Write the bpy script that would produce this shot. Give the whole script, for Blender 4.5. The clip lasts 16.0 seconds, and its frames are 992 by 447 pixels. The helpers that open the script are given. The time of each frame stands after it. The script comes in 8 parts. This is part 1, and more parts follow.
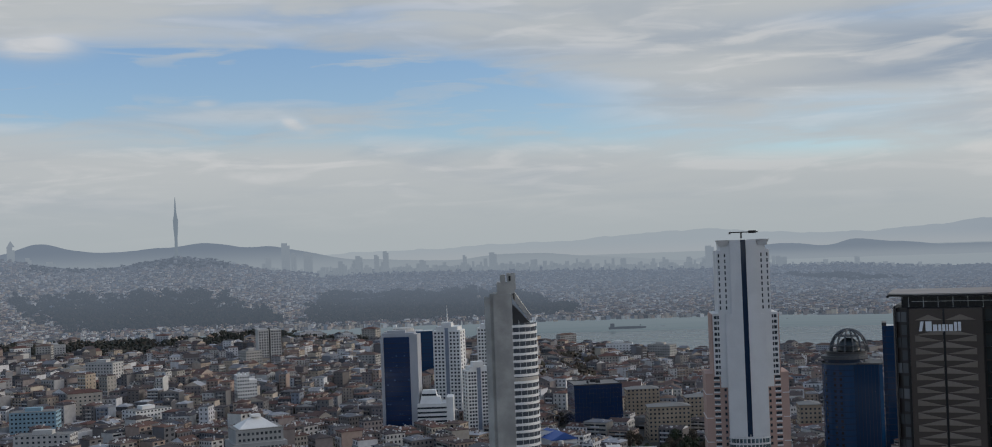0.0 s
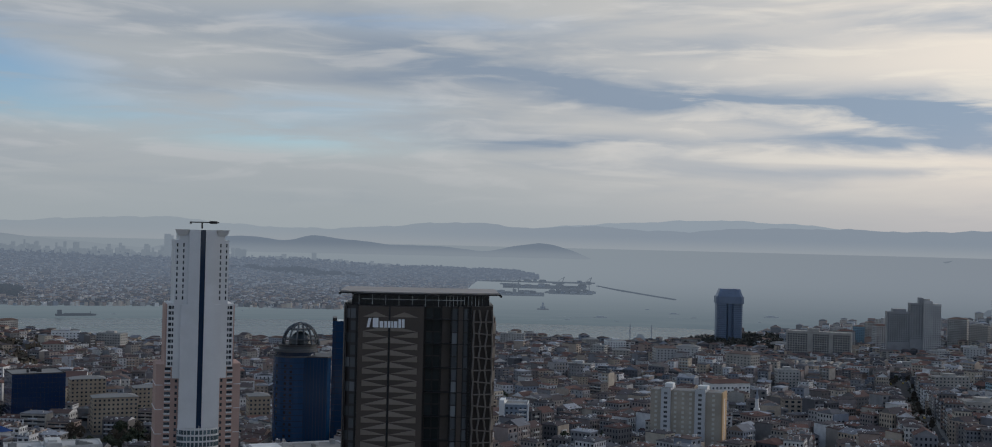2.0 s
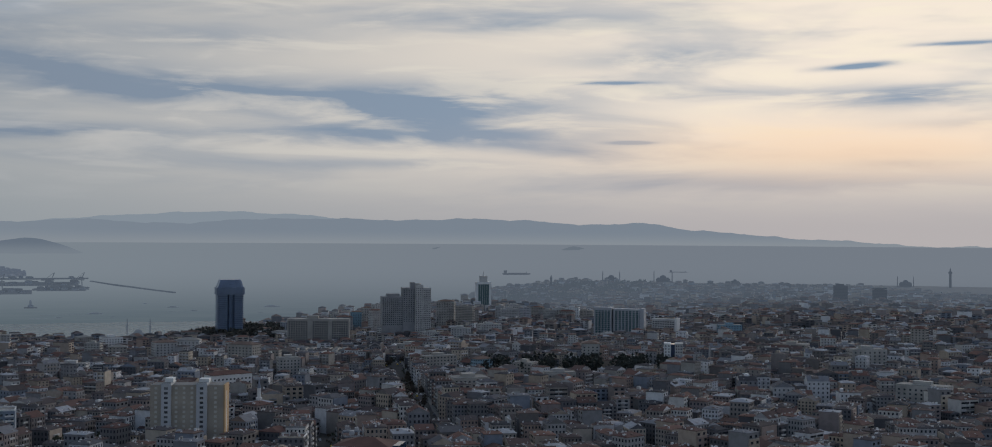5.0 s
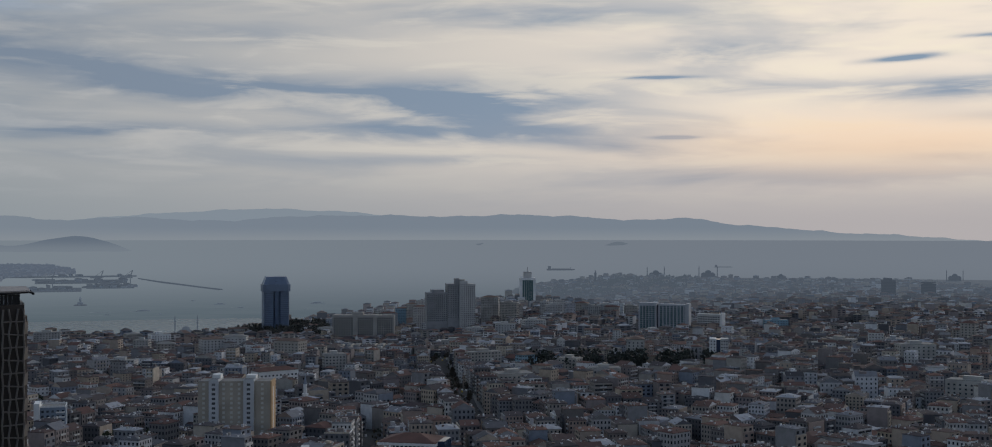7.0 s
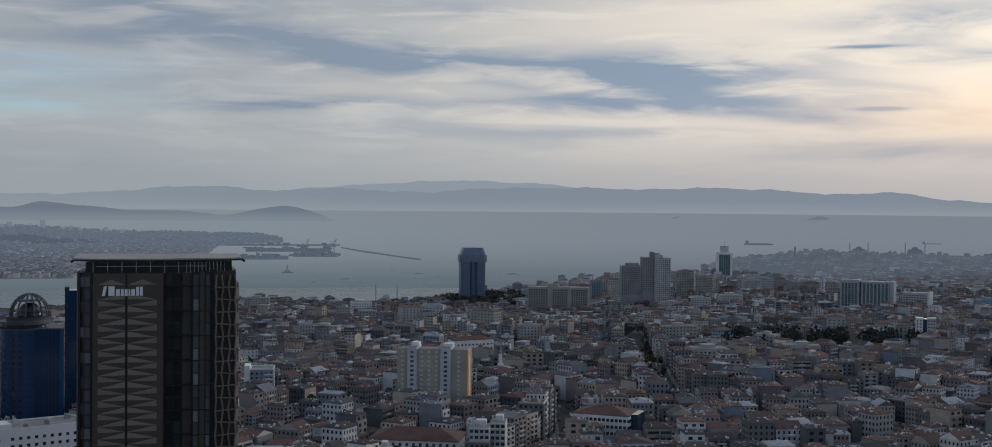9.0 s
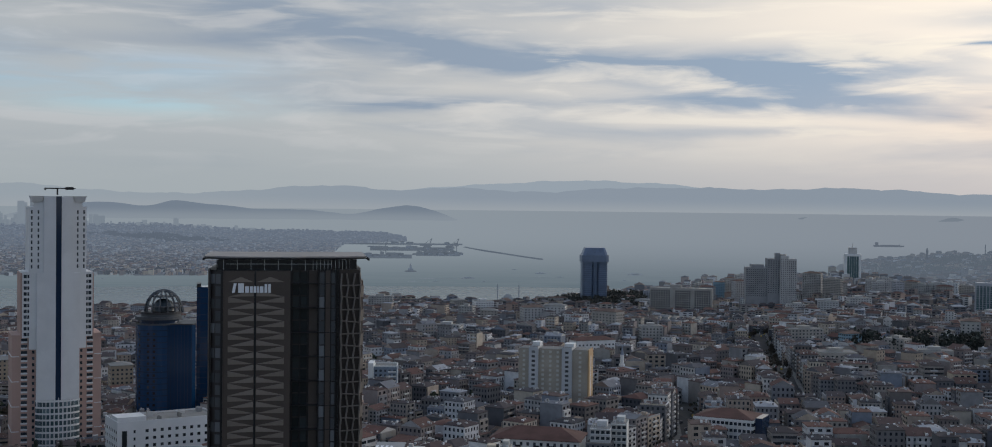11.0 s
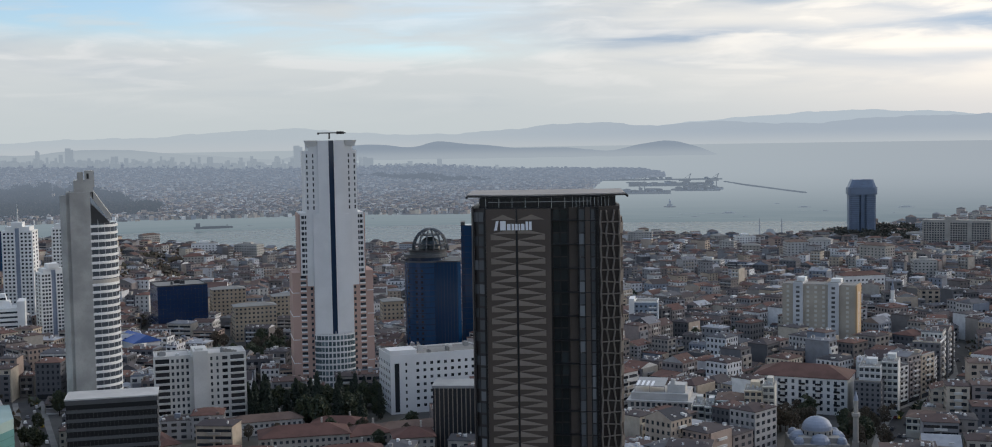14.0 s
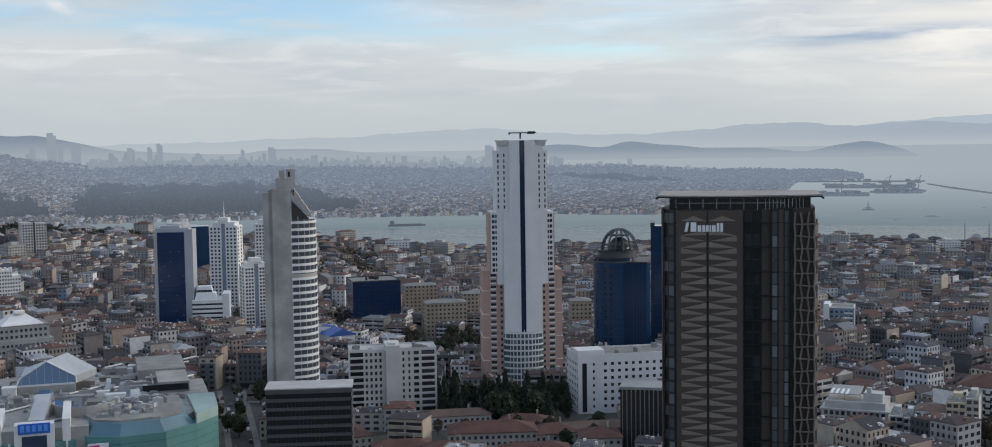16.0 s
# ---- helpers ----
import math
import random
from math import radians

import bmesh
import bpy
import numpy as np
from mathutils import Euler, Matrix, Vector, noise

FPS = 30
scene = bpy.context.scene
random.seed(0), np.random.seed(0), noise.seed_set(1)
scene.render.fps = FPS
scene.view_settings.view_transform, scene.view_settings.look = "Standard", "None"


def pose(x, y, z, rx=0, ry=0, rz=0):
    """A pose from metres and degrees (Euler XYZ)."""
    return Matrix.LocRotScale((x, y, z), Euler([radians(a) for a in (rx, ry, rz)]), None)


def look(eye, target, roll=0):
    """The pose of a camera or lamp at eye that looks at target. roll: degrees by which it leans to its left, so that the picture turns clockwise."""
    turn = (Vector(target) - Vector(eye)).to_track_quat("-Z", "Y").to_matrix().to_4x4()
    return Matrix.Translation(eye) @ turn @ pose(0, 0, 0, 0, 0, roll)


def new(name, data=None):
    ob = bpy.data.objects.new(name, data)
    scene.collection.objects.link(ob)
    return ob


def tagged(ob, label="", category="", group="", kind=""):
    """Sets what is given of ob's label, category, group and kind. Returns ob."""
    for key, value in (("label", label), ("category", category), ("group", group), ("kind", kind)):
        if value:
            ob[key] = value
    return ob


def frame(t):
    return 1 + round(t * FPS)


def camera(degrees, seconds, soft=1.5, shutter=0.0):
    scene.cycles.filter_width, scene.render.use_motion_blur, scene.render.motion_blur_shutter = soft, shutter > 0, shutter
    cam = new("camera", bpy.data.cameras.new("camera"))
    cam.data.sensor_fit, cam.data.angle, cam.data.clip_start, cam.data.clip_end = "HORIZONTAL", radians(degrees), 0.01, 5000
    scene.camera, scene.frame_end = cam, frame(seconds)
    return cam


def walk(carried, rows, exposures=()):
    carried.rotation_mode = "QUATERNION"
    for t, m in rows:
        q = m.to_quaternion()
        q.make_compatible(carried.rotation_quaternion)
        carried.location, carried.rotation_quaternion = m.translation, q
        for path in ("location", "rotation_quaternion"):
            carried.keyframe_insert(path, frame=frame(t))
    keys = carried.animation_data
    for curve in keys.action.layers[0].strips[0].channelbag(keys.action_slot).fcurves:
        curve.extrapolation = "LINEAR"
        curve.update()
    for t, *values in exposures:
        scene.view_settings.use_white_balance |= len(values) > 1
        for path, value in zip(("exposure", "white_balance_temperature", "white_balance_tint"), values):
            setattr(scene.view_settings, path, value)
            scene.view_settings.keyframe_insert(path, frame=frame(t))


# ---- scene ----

EYE = Vector((0.0, 0.0, 140.0))
SEA = -110.0


def aim(turn, tilt, roll):
    """The viewer's turn clockwise from +y, its tilt upwards and its roll, in degrees."""
    a, b = radians(turn), radians(tilt)
    way = Vector((math.sin(a) * math.cos(b), math.cos(a) * math.cos(b), math.sin(b)))
    return look(EYE, EYE + way, roll)


TURN = [
    (0.0, 0.0, 1.112, -2.106), (0.1, 2.0, 1.049, -1.848), (0.3, 6.3, 0.924, -1.332), (0.5, 8.002, 0.799, -0.816),
    (1.0, 16.154, 0.518, 0.688), (1.5, 20.521, 0.268, 1.236), (2.0, 24.221, 0.569, 1.361), (2.5, 26.995, 0.314, 1.033),
    (3.0, 28.096, 0.067, -0.021), (3.5, 28.992, -1.449, 0.276), (3.7, 31.7, -1.16, 0.285), (4.0, 35.763, -0.726, 0.298),
    (4.2, 37.8, -0.282, 0.312), (4.5, 41.499, 0.383, 0.333), (4.8, 44.1, 0.435, 0.349), (4.9, 46.0, 0.453, 0.354),
    (5.0, 46.796, 0.47, 0.359), (5.2, 45.909, 0.391, 0.088), (7.3, 44.326, 0.141, 0.045), (7.5, 43.785, -0.048, 0.111),
    (8.0, 41.879, -0.355, 0.203), (8.5, 39.175, -0.852, 0.264), (8.7, 37.693, -0.929, 0.368), (10.8, 31.225, -1.095, 0.557),
    (11.0, 30.327, -1.075, 0.617), (11.5, 27.049, -1.841, 0.507), (12.0, 24.903, -2.279, 0.531), (12.5, 20.998, -2.738, -0.226),
    (13.0, 19.244, -3.869, -1.072), (13.5, 18.27, -3.769, -1.148), (14.0, 18.53, -3.957, -0.933), (14.5, 18.668, -4.396, -0.771),
    (15.0, 17.234, -4.227, -0.92), (15.5, 13.113, -4.378, -1.376), (16.0, 9.872, -3.826, -0.819),
]
cam = camera(43.183, 16.0, soft=1.0)
walk(cam, [(t, aim(a, b, c)) for t, a, b, c in TURN],
     [(0.0, -0.05, 6550, 10), (0.5, -0.18, 6520, 10), (1.0, -0.25, 6480, 10), (2.0, -0.27, 6400, 10), (2.5, -0.33, 6380, 10), (3.0, -0.3, 6350, 10), (3.5, -0.32, 6330, 10), (4.0, -0.18, 6320, 10), (4.5, -0.43, 6320, 10), (5.0, -0.52, 6320, 10),
      (7.5, -0.58, 6300, 10), (8.0, -0.55, 6300, 10), (8.5, -0.44, 6320, 10), (11.0, -0.13, 6430, 10), (12.0, 0.03, 6450, 10), (13.0, 0.25, 6580, 10), (14.0, 0.42, 6650, 10), (15.0, 0.42, 6620, 10), (16.0, 0.39, 6560, 10)])


# ---- light ----
def lin(r, g, b):
    """A colour from its 0..255 values."""
    return tuple((v / 255 / 12.92) if v < 10.3 else ((v / 255 + 0.055) / 1.055) ** 2.4 for v in (r, g, b))


class Nodes:
    """Short hand for a node tree."""

    def __init__(self, tree):
        self.tree = tree
        tree.nodes.clear()

    def add(self, kind, **values):
        n = self.tree.nodes.new(kind)
        for key, value in values.items():
            setattr(n, key, value)
        return n

    def put(self, socket, value):
        if isinstance(value, bpy.types.NodeSocket):
            self.tree.links.new(value, socket)
        elif isinstance(value, tuple) and len(value) == 3 and socket.type == "RGBA":
            socket.default_value = (*value, 1)
        else:
            socket.default_value = value

    def math(self, op, a, b=0.0, c=0.0, clamp=False):
        n = self.add("ShaderNodeMath", operation=op, use_clamp=clamp)
        for s, v in zip(n.inputs, (a, b, c)):
            self.put(s, v)
        return n.outputs[0]

    def noise(self, vector, scale, detail=3.0, rough=0.55, distort=0.0):
        n = self.add("ShaderNodeTexNoise")
        for key, v in (("Vector", vector), ("Scale", scale), ("Detail", detail), ("Roughness", rough), ("Distortion", distort)):
            self.put(n.inputs[key], v)
        return n.outputs["Fac"]

    def ramp(self, fac, stops):
        n = self.add("ShaderNodeValToRGB")
        e = n.color_ramp.elements
        while len(e) < len(stops):
            e.new(1.0)
        for el, (at, col) in zip(e, stops):
            el.position, el.color = at, (*col, 1)
        self.put(n.inputs[0], fac)
        return n.outputs[0]

    def smooth(self, v, a, b):
        n = self.add("ShaderNodeMapRange", interpolation_type="SMOOTHSTEP")
        for s, x in zip(n.inputs, (v, a, b, 0.0, 1.0)):
            self.put(s, x)
        return n.outputs[0]

    def mix(self, fac, a, b, blend="MIX"):
        n = self.add("ShaderNodeMix", data_type="RGBA", blend_type=blend)
        self.put(n.inputs[0], fac), self.put(n.inputs[6], a), self.put(n.inputs[7], b)
        return n.outputs[2]

    def mapped(self, vector, scale, turn=0.0):
        n = self.add("ShaderNodeMapping")
        self.put(n.inputs[0], vector)
        n.inputs["Scale"].default_value, n.inputs["Rotation"].default_value = scale, (0, 0, turn)
        return n.outputs[0]


SUN_TURN, SUN_UP = 82.0, 17.0

world = bpy.data.worlds.new("sky")
scene.world = world
world.use_nodes = True
w = Nodes(world.node_tree)
way = w.add("ShaderNodeTexCoord").outputs["Generated"]
axes = w.add("ShaderNodeSeparateXYZ")
w.put(axes.inputs[0], way)
sx, sy, sz = axes.outputs
turn = w.math("MULTIPLY", w.math("ARCTAN2", sx, sy), 57.2958)
rise = w.math("MULTIPLY", w.math("ARCSINE", sz), 57.2958)
# cloud in long level streaks, two sizes
flat = w.add("ShaderNodeCombineXYZ")
w.put(flat.inputs[0], w.math("DIVIDE", turn, 10.0)), w.put(flat.inputs[1], w.math("DIVIDE", rise, 2.3))
sheet = flat.outputs[0]
streak = w.noise(w.mapped(sheet, (0.7, 1.0, 1.0), radians(4)), 1.0, 5.0, 0.55, 0.5)
wisps = w.noise(w.mapped(sheet, (1.0, 1.5, 1.0), radians(-6)), 1.7, 6.0, 0.54, 0.5)


def mound(t0, e0, st, se, lean=0.0):
    """A soft oval of the sky round a direction, from 0 to 1."""
    a = w.math("SUBTRACT", turn, t0)
    b = w.math("SUBTRACT", w.math("SUBTRACT", rise, e0), w.math("MULTIPLY", a, lean))
    b = w.math("ADD", b, w.math("MULTIPLY", w.math("SUBTRACT", wisps, 0.5), min(1.3, 1.7 * se)))
    q = w.math("ADD", w.math("POWER", w.math("DIVIDE", w.math("ABSOLUTE", a), st), 2.0),
               w.math("POWER", w.math("DIVIDE", w.math("ABSOLUTE", b), se), 2.0))
    return w.math("EXPONENT", w.math("MULTIPLY", q, -1.0))


def total(*parts):
    s = parts[0]
    for p in parts[1:]:
        s = w.math("ADD", s, p)
    return s


sky = w.add("ShaderNodeTexSky", sky_type="NISHITA", sun_disc=False, sun_elevation=radians(SUN_UP),
            sun_rotation=radians(SUN_TURN), air_density=1.0, dust_density=0.3, ozone_density=3.0)
blue = w.add("ShaderNodeBackground")
w.put(blue.inputs[0], w.mix(1.0, sky.outputs[0], (0.86, 0.86, 0.96), "MULTIPLY")), w.put(blue.inputs[1], 0.15)


def heap(*ovals):
    return total(*[w.math("MULTIPLY", mound(*o[1:]), o[0]) for o in ovals])


# clear gaps in the cloud
gap = heap((2.0, -17.5, 8.0, 6.5, 1.1), (1.7, -11.5, 8.2, 6, 1.1), (1.7, -3.5, 7.6, 6, 1.2, -0.02), (1.1, -20.4, 6.6, 5, 0.8), (0.9, 1.5, 6.2, 5.5, 0.9), (0.8, -1, 5.2, 6, 0.7), (1.0, 14.7, 4.1, 5, 0.6), (0.65, 7, 4.9, 5, 0.6), (0.55, 16, 5.6, 4.5, 0.7), (0.8, -12, 5.4, 7, 0.6), (0.6, -8, 10.6, 7, 0.6), (0.4, 20, 9.6, 6, 0.5))
cover = w.math("SUBTRACT", 1.0, w.math("MULTIPLY", gap, w.math("MULTIPLY_ADD", w.smooth(wisps, 0.66, 0.44), 0.6, 0.4)), clamp=True)
# grey undersides
shade = heap((1.1, 42.5, 6.0, 7.5, 0.95), (0.5, 33, 6.3, 6, 0.7, -0.01), (0.45, 29.8, 6.4, 4, 0.5), (0.85, 42.6, 4.4, 6.5, 0.5), (0.6, 50, 3.8, 3, 0.35, -0.1), (0.95, 26.6, 4.35, 4.5, 0.32, 0.05), (0.35, 26.4, 7.4, 3, 0.5), (0.38, 27.3, 7.4, 7, 0.7, -0.02), (0.8, 19.5, 8.3, 4.5, 0.9),
             (0.5, 33, 8.8, 6, 0.6), (0.75, 58.6, 2.4, 9, 0.45), (0.7, 64, 6.1, 4, 0.6, 0.05), (0.5, 54.4, 8.0, 5, 0.45), (1.0, 51.7, 6.87, 1.9, 0.08), (1.2, 63, 7.46, 1.7, 0.13, 0.06), (1.0, 67.1, 8.25, 2, 0.09), (0.9, 53, 4.18, 1, 0.08), (0.8, 64.8, 3.17, 2, 0.14), (0.5, 10, 9.2, 9, 0.8),
             (0.5, 46, 9.6, 8, 0.5), (0.4, 16, 6.9, 6, 0.4), (0.5, 41.5, 3.2, 6, 0.25), (0.45, 57, 6.4, 5, 0.3), (0.4, 68, 4.9, 4, 0.3))
shade = w.math("MULTIPLY", shade, w.math("MULTIPLY_ADD", w.smooth(wisps, 0.3, 0.62), 0.7, 0.5))
shade = w.math("ADD", shade, w.math("MULTIPLY", w.smooth(streak, 0.45, 0.66), 0.42), clamp=True)
# single bright clouds
bright = heap((1.2, -20.1, 9.4, 2.4, 0.75), (1.0, -9.05, 5.9, 1.0, 0.4, -0.3), (0.7, -12.9, 6.85, 0.9, 0.28), (0.6, 4.1, 4.74, 1.4, 0.28), (0.7, 14.5, 3.15, 0.7, 0.16), (0.6, 14.5, 5.1, 1.0, 0.25), (0.6, 5.1, 8.9, 3, 0.35), (0.6, -4.4, 10.3, 3, 0.5), (0.5, 26.2, 5.15, 4.5, 0.2), (0.4, 17.3, 5.9, 3, 0.3), (0.5, 52, 9.4, 8, 0.5), (0.5, 57, 5.6, 5, 0.5))
cover = w.math("MAXIMUM", cover, w.math("MULTIPLY", w.smooth(bright, 0.05, 1.15), 0.9))
warm = w.smooth(turn, 14.0, 64.0)
lit = w.mix(warm, lin(186, 191, 194), lin(251, 236, 217))
dim = w.mix(warm, lin(148, 162, 179), lin(141, 159, 178))
cloud = w.mix(shade, lit, dim)
# brighter puffs
puff = w.math("MULTIPLY", w.smooth(wisps, 0.52, 0.34), w.math("SUBTRACT", 0.5, w.math("MULTIPLY", shade, 0.4)))
puff = w.math("MAXIMUM", puff, w.math("MULTIPLY", w.smooth(bright, 0.05, 1.2), w.math("MULTIPLY_ADD", w.smooth(wisps, 0.6, 0.4), 0.5, 0.35)))
cloud = w.mix(puff, cloud, w.mix(warm, lin(214, 214, 215), lin(255, 242, 216)))
# the hazy air over the horizon
haze = w.mix(warm, lin(171, 179, 183), lin(185, 178, 176))
glow = mound(63.0, 3.6, 11.0, 1.5)
cloud = w.mix(w.math("MULTIPLY", glow, 0.8), cloud, lin(255, 220, 184))
cloud = w.mix(w.smooth(rise, 4.6, 0.2), cloud, haze)
cover = w.math("MAXIMUM", cover, w.smooth(rise, 4.0, 1.0))
# overhead the deck is thicker; behind the viewer, away from the sun, it opens to clear blue sky
thick = w.smooth(rise, 45.0, 16.0)
cloud = w.mix(w.math("MULTIPLY_ADD", thick, -1.0, 1.0), cloud, w.mix(1.0, cloud, (0.64, 0.78, 1.02), "MULTIPLY"))
cover = w.math("MAXIMUM", cover, w.smooth(rise, 14.0, 24.0))
cover = w.math("MULTIPLY", cover, w.math("MULTIPLY_ADD", w.smooth(sy, -0.3, 0.25), 0.6, 0.4))
veil = w.add("ShaderNodeBackground")
w.put(veil.inputs[0], cloud), w.put(veil.inputs[1], w.math("MULTIPLY_ADD", warm, 0.38, 1.0))
both = w.add("ShaderNodeMixShader")
w.put(both.inputs[0], cover), w.put(both.inputs[1], blue.outputs[0]), w.put(both.inputs[2], veil.outputs[0])
w.put(w.add("ShaderNodeOutputWorld").inputs[0], both.outputs[0])

sun = new("sun", bpy.data.lights.new("sun", "SUN"))
sun.data.energy, sun.data.angle, sun.data.color = 0.95, radians(14), (1.0, 0.93, 0.85)
sa, se = radians(SUN_TURN), radians(SUN_UP)
sun.matrix_world = look((0, 0, 400), Vector((0, 0, 400)) - 100 * Vector((math.sin(sa) * math.cos(se), math.cos(sa) * math.cos(se), math.sin(se))))


# ---- materials ----
def material(name, colour, rough=0.7, metal=0.0, grain=0.3, vary=0.18, bump=0.0, tint=None, spec=0.4):
    """A surface with stains of some metres and finer grain. tint: a second colour that the stains take."""
    m = bpy.data.materials.new(name)
    m.use_nodes = True
    n = Nodes(m.node_tree)
    at = n.add("ShaderNodeTexCoord").outputs["Object"]
    big, fine = n.noise(at, grain * 0.25, 3.0), n.noise(at, grain * 5.0, 2.0)
    dark = tuple(v * (1 - vary) for v in (tint or colour))
    base = n.mix(n.smooth(big, 0.35, 0.65), colour, dark)
    base = n.mix(n.math("MULTIPLY", n.smooth(fine, 0.4, 0.7), vary * 0.8), base, tuple(v * 0.55 for v in colour))
    b = n.add("ShaderNodeBsdfPrincipled")
    n.put(b.inputs["Base Color"], base), n.put(b.inputs["Metallic"], metal)
    n.put(b.inputs["Specular IOR Level"], spec)
    n.put(b.inputs["Roughness"], n.math("MULTIPLY_ADD", big, 0.14, rough - 0.07, clamp=True))
    if bump:
        k = n.add("ShaderNodeBump")
        n.put(k.inputs["Strength"], bump), n.put(k.inputs["Height"], fine)
        n.put(b.inputs["Normal"], k.outputs[0])
    n.put(n.add("ShaderNodeOutputMaterial").inputs[0], b.outputs[0])
    return m


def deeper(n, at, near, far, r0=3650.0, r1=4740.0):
    """The share of haze painted in as emission, from the near to the far end of the backdrop."""
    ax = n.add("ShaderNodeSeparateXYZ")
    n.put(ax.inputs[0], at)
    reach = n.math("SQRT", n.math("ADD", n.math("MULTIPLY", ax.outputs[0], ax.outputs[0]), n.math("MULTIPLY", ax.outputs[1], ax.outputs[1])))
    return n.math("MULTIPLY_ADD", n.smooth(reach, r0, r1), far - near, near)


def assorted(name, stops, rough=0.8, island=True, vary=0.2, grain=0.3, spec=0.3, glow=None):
    """A surface whose colour differs from house to house. glow: colour and share of the haze mixed in as emission."""
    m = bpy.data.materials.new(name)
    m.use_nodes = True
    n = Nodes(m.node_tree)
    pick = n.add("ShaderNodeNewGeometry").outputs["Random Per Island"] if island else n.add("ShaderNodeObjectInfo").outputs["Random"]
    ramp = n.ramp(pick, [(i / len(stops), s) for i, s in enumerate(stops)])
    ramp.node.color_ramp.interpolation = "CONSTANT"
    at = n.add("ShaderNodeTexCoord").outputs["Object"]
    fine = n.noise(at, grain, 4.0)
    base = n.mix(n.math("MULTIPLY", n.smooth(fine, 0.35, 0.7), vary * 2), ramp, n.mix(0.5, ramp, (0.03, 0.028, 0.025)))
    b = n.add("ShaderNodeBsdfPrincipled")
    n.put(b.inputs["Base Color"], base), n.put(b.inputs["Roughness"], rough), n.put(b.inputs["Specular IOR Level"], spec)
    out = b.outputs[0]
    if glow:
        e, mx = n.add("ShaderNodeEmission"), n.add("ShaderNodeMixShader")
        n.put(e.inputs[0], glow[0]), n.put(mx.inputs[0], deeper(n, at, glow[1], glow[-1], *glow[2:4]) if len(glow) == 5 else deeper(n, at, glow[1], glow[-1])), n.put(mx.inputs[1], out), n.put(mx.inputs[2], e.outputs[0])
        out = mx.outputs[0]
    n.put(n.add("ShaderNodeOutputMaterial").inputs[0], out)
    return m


def glass(name, colour, rough=0.08, spec=0.6, pick=0.5):
    """Dark window glass, opaque from afar, that mirrors the sky; panes differ a little."""
    m = bpy.data.materials.new(name)
    m.use_nodes = True
    n = Nodes(m.node_tree)
    r = n.add("ShaderNodeObjectInfo").outputs["Random"]
    i = n.add("ShaderNodeNewGeometry").outputs["Random Per Island"]
    k = n.math("FRACT", n.math("ADD", r, i))
    b = n.add("ShaderNodeBsdfPrincipled")
    base = n.mix(n.math("MULTIPLY", n.math("POWER", k, 3.0), pick), colour, tuple(min(1, v * 3 + 0.06) for v in colour))
    n.put(b.inputs["Base Color"], base), n.put(b.inputs["Roughness"], rough), n.put(b.inputs["Specular IOR Level"], spec)
    n.put(n.add("ShaderNodeOutputMaterial").inputs[0], b.outputs[0])
    return m


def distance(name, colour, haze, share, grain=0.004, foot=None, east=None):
    """A far backdrop: the haze before it is painted in, as emission of the surface."""
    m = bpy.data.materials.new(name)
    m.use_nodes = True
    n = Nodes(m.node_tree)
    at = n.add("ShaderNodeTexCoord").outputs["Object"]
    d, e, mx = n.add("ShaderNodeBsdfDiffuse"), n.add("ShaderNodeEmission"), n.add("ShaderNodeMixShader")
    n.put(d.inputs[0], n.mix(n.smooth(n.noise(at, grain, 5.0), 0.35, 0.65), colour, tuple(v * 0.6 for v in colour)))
    # foot: paler mist painted in low down; east: haze colour for that side
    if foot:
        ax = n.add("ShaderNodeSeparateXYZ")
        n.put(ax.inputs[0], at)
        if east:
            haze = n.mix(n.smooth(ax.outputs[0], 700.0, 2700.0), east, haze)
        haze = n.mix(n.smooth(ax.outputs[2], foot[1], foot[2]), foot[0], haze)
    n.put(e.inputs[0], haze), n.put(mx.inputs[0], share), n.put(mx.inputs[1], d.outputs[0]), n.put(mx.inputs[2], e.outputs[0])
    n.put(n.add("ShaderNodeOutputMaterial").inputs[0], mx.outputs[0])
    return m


WHITE = material("white_cladding", (0.64, 0.64, 0.635), 0.5, vary=0.08)
OLD_WHITE = material("weathered_white_paint", (0.58, 0.575, 0.55), 0.75, vary=0.15)
WHITE_PAINT = material("white_paint", (0.72, 0.72, 0.7), 0.7, vary=0.12)
PINK = material("pink_cladding", (0.42, 0.285, 0.24), 0.7, vary=0.1)
CONCRETE = material("raw_concrete", (0.43, 0.415, 0.385), 0.85, grain=0.25, vary=0.22, bump=0.2, tint=(0.37, 0.36, 0.335))
PALE_CONCRETE = material("pale_concrete", (0.5, 0.49, 0.47), 0.85, grain=0.3, vary=0.2)
BRONZE = material("bronze_panel", (0.078, 0.06, 0.05), 0.45, 0.2, vary=0.15)
BRONZE_LIGHT = material("light_bronze_panel", (0.235, 0.197, 0.165), 0.5, 0.15, vary=0.15)
BLACK_METAL = material("black_metal", (0.016, 0.016, 0.018), 0.4, 0.3)
DARK_PANEL = material("dark_panel", (0.03, 0.031, 0.034), 0.45)
GREY_METAL = material("grey_metal", (0.30, 0.31, 0.32), 0.45, 0.5)
STEEL = material("pale_steel", (0.5, 0.51, 0.52), 0.4, 0.4)
BLUE_GLASS = glass("blue_glass", (0.004, 0.032, 0.085), 0.12, 0.5, 0.12)
NAVY_GLASS = glass("navy_glass", (0.013, 0.029, 0.062), 0.12, 0.5, 0.2)
BLACK_GLASS = glass("black_glass", (0.012, 0.014, 0.017), 0.1, 0.5)
WINDOW = glass("window_glass", (0.028, 0.034, 0.042), 0.12, 0.5)
TEAL = material("teal_cladding", (0.10, 0.25, 0.245), 0.5, vary=0.12)
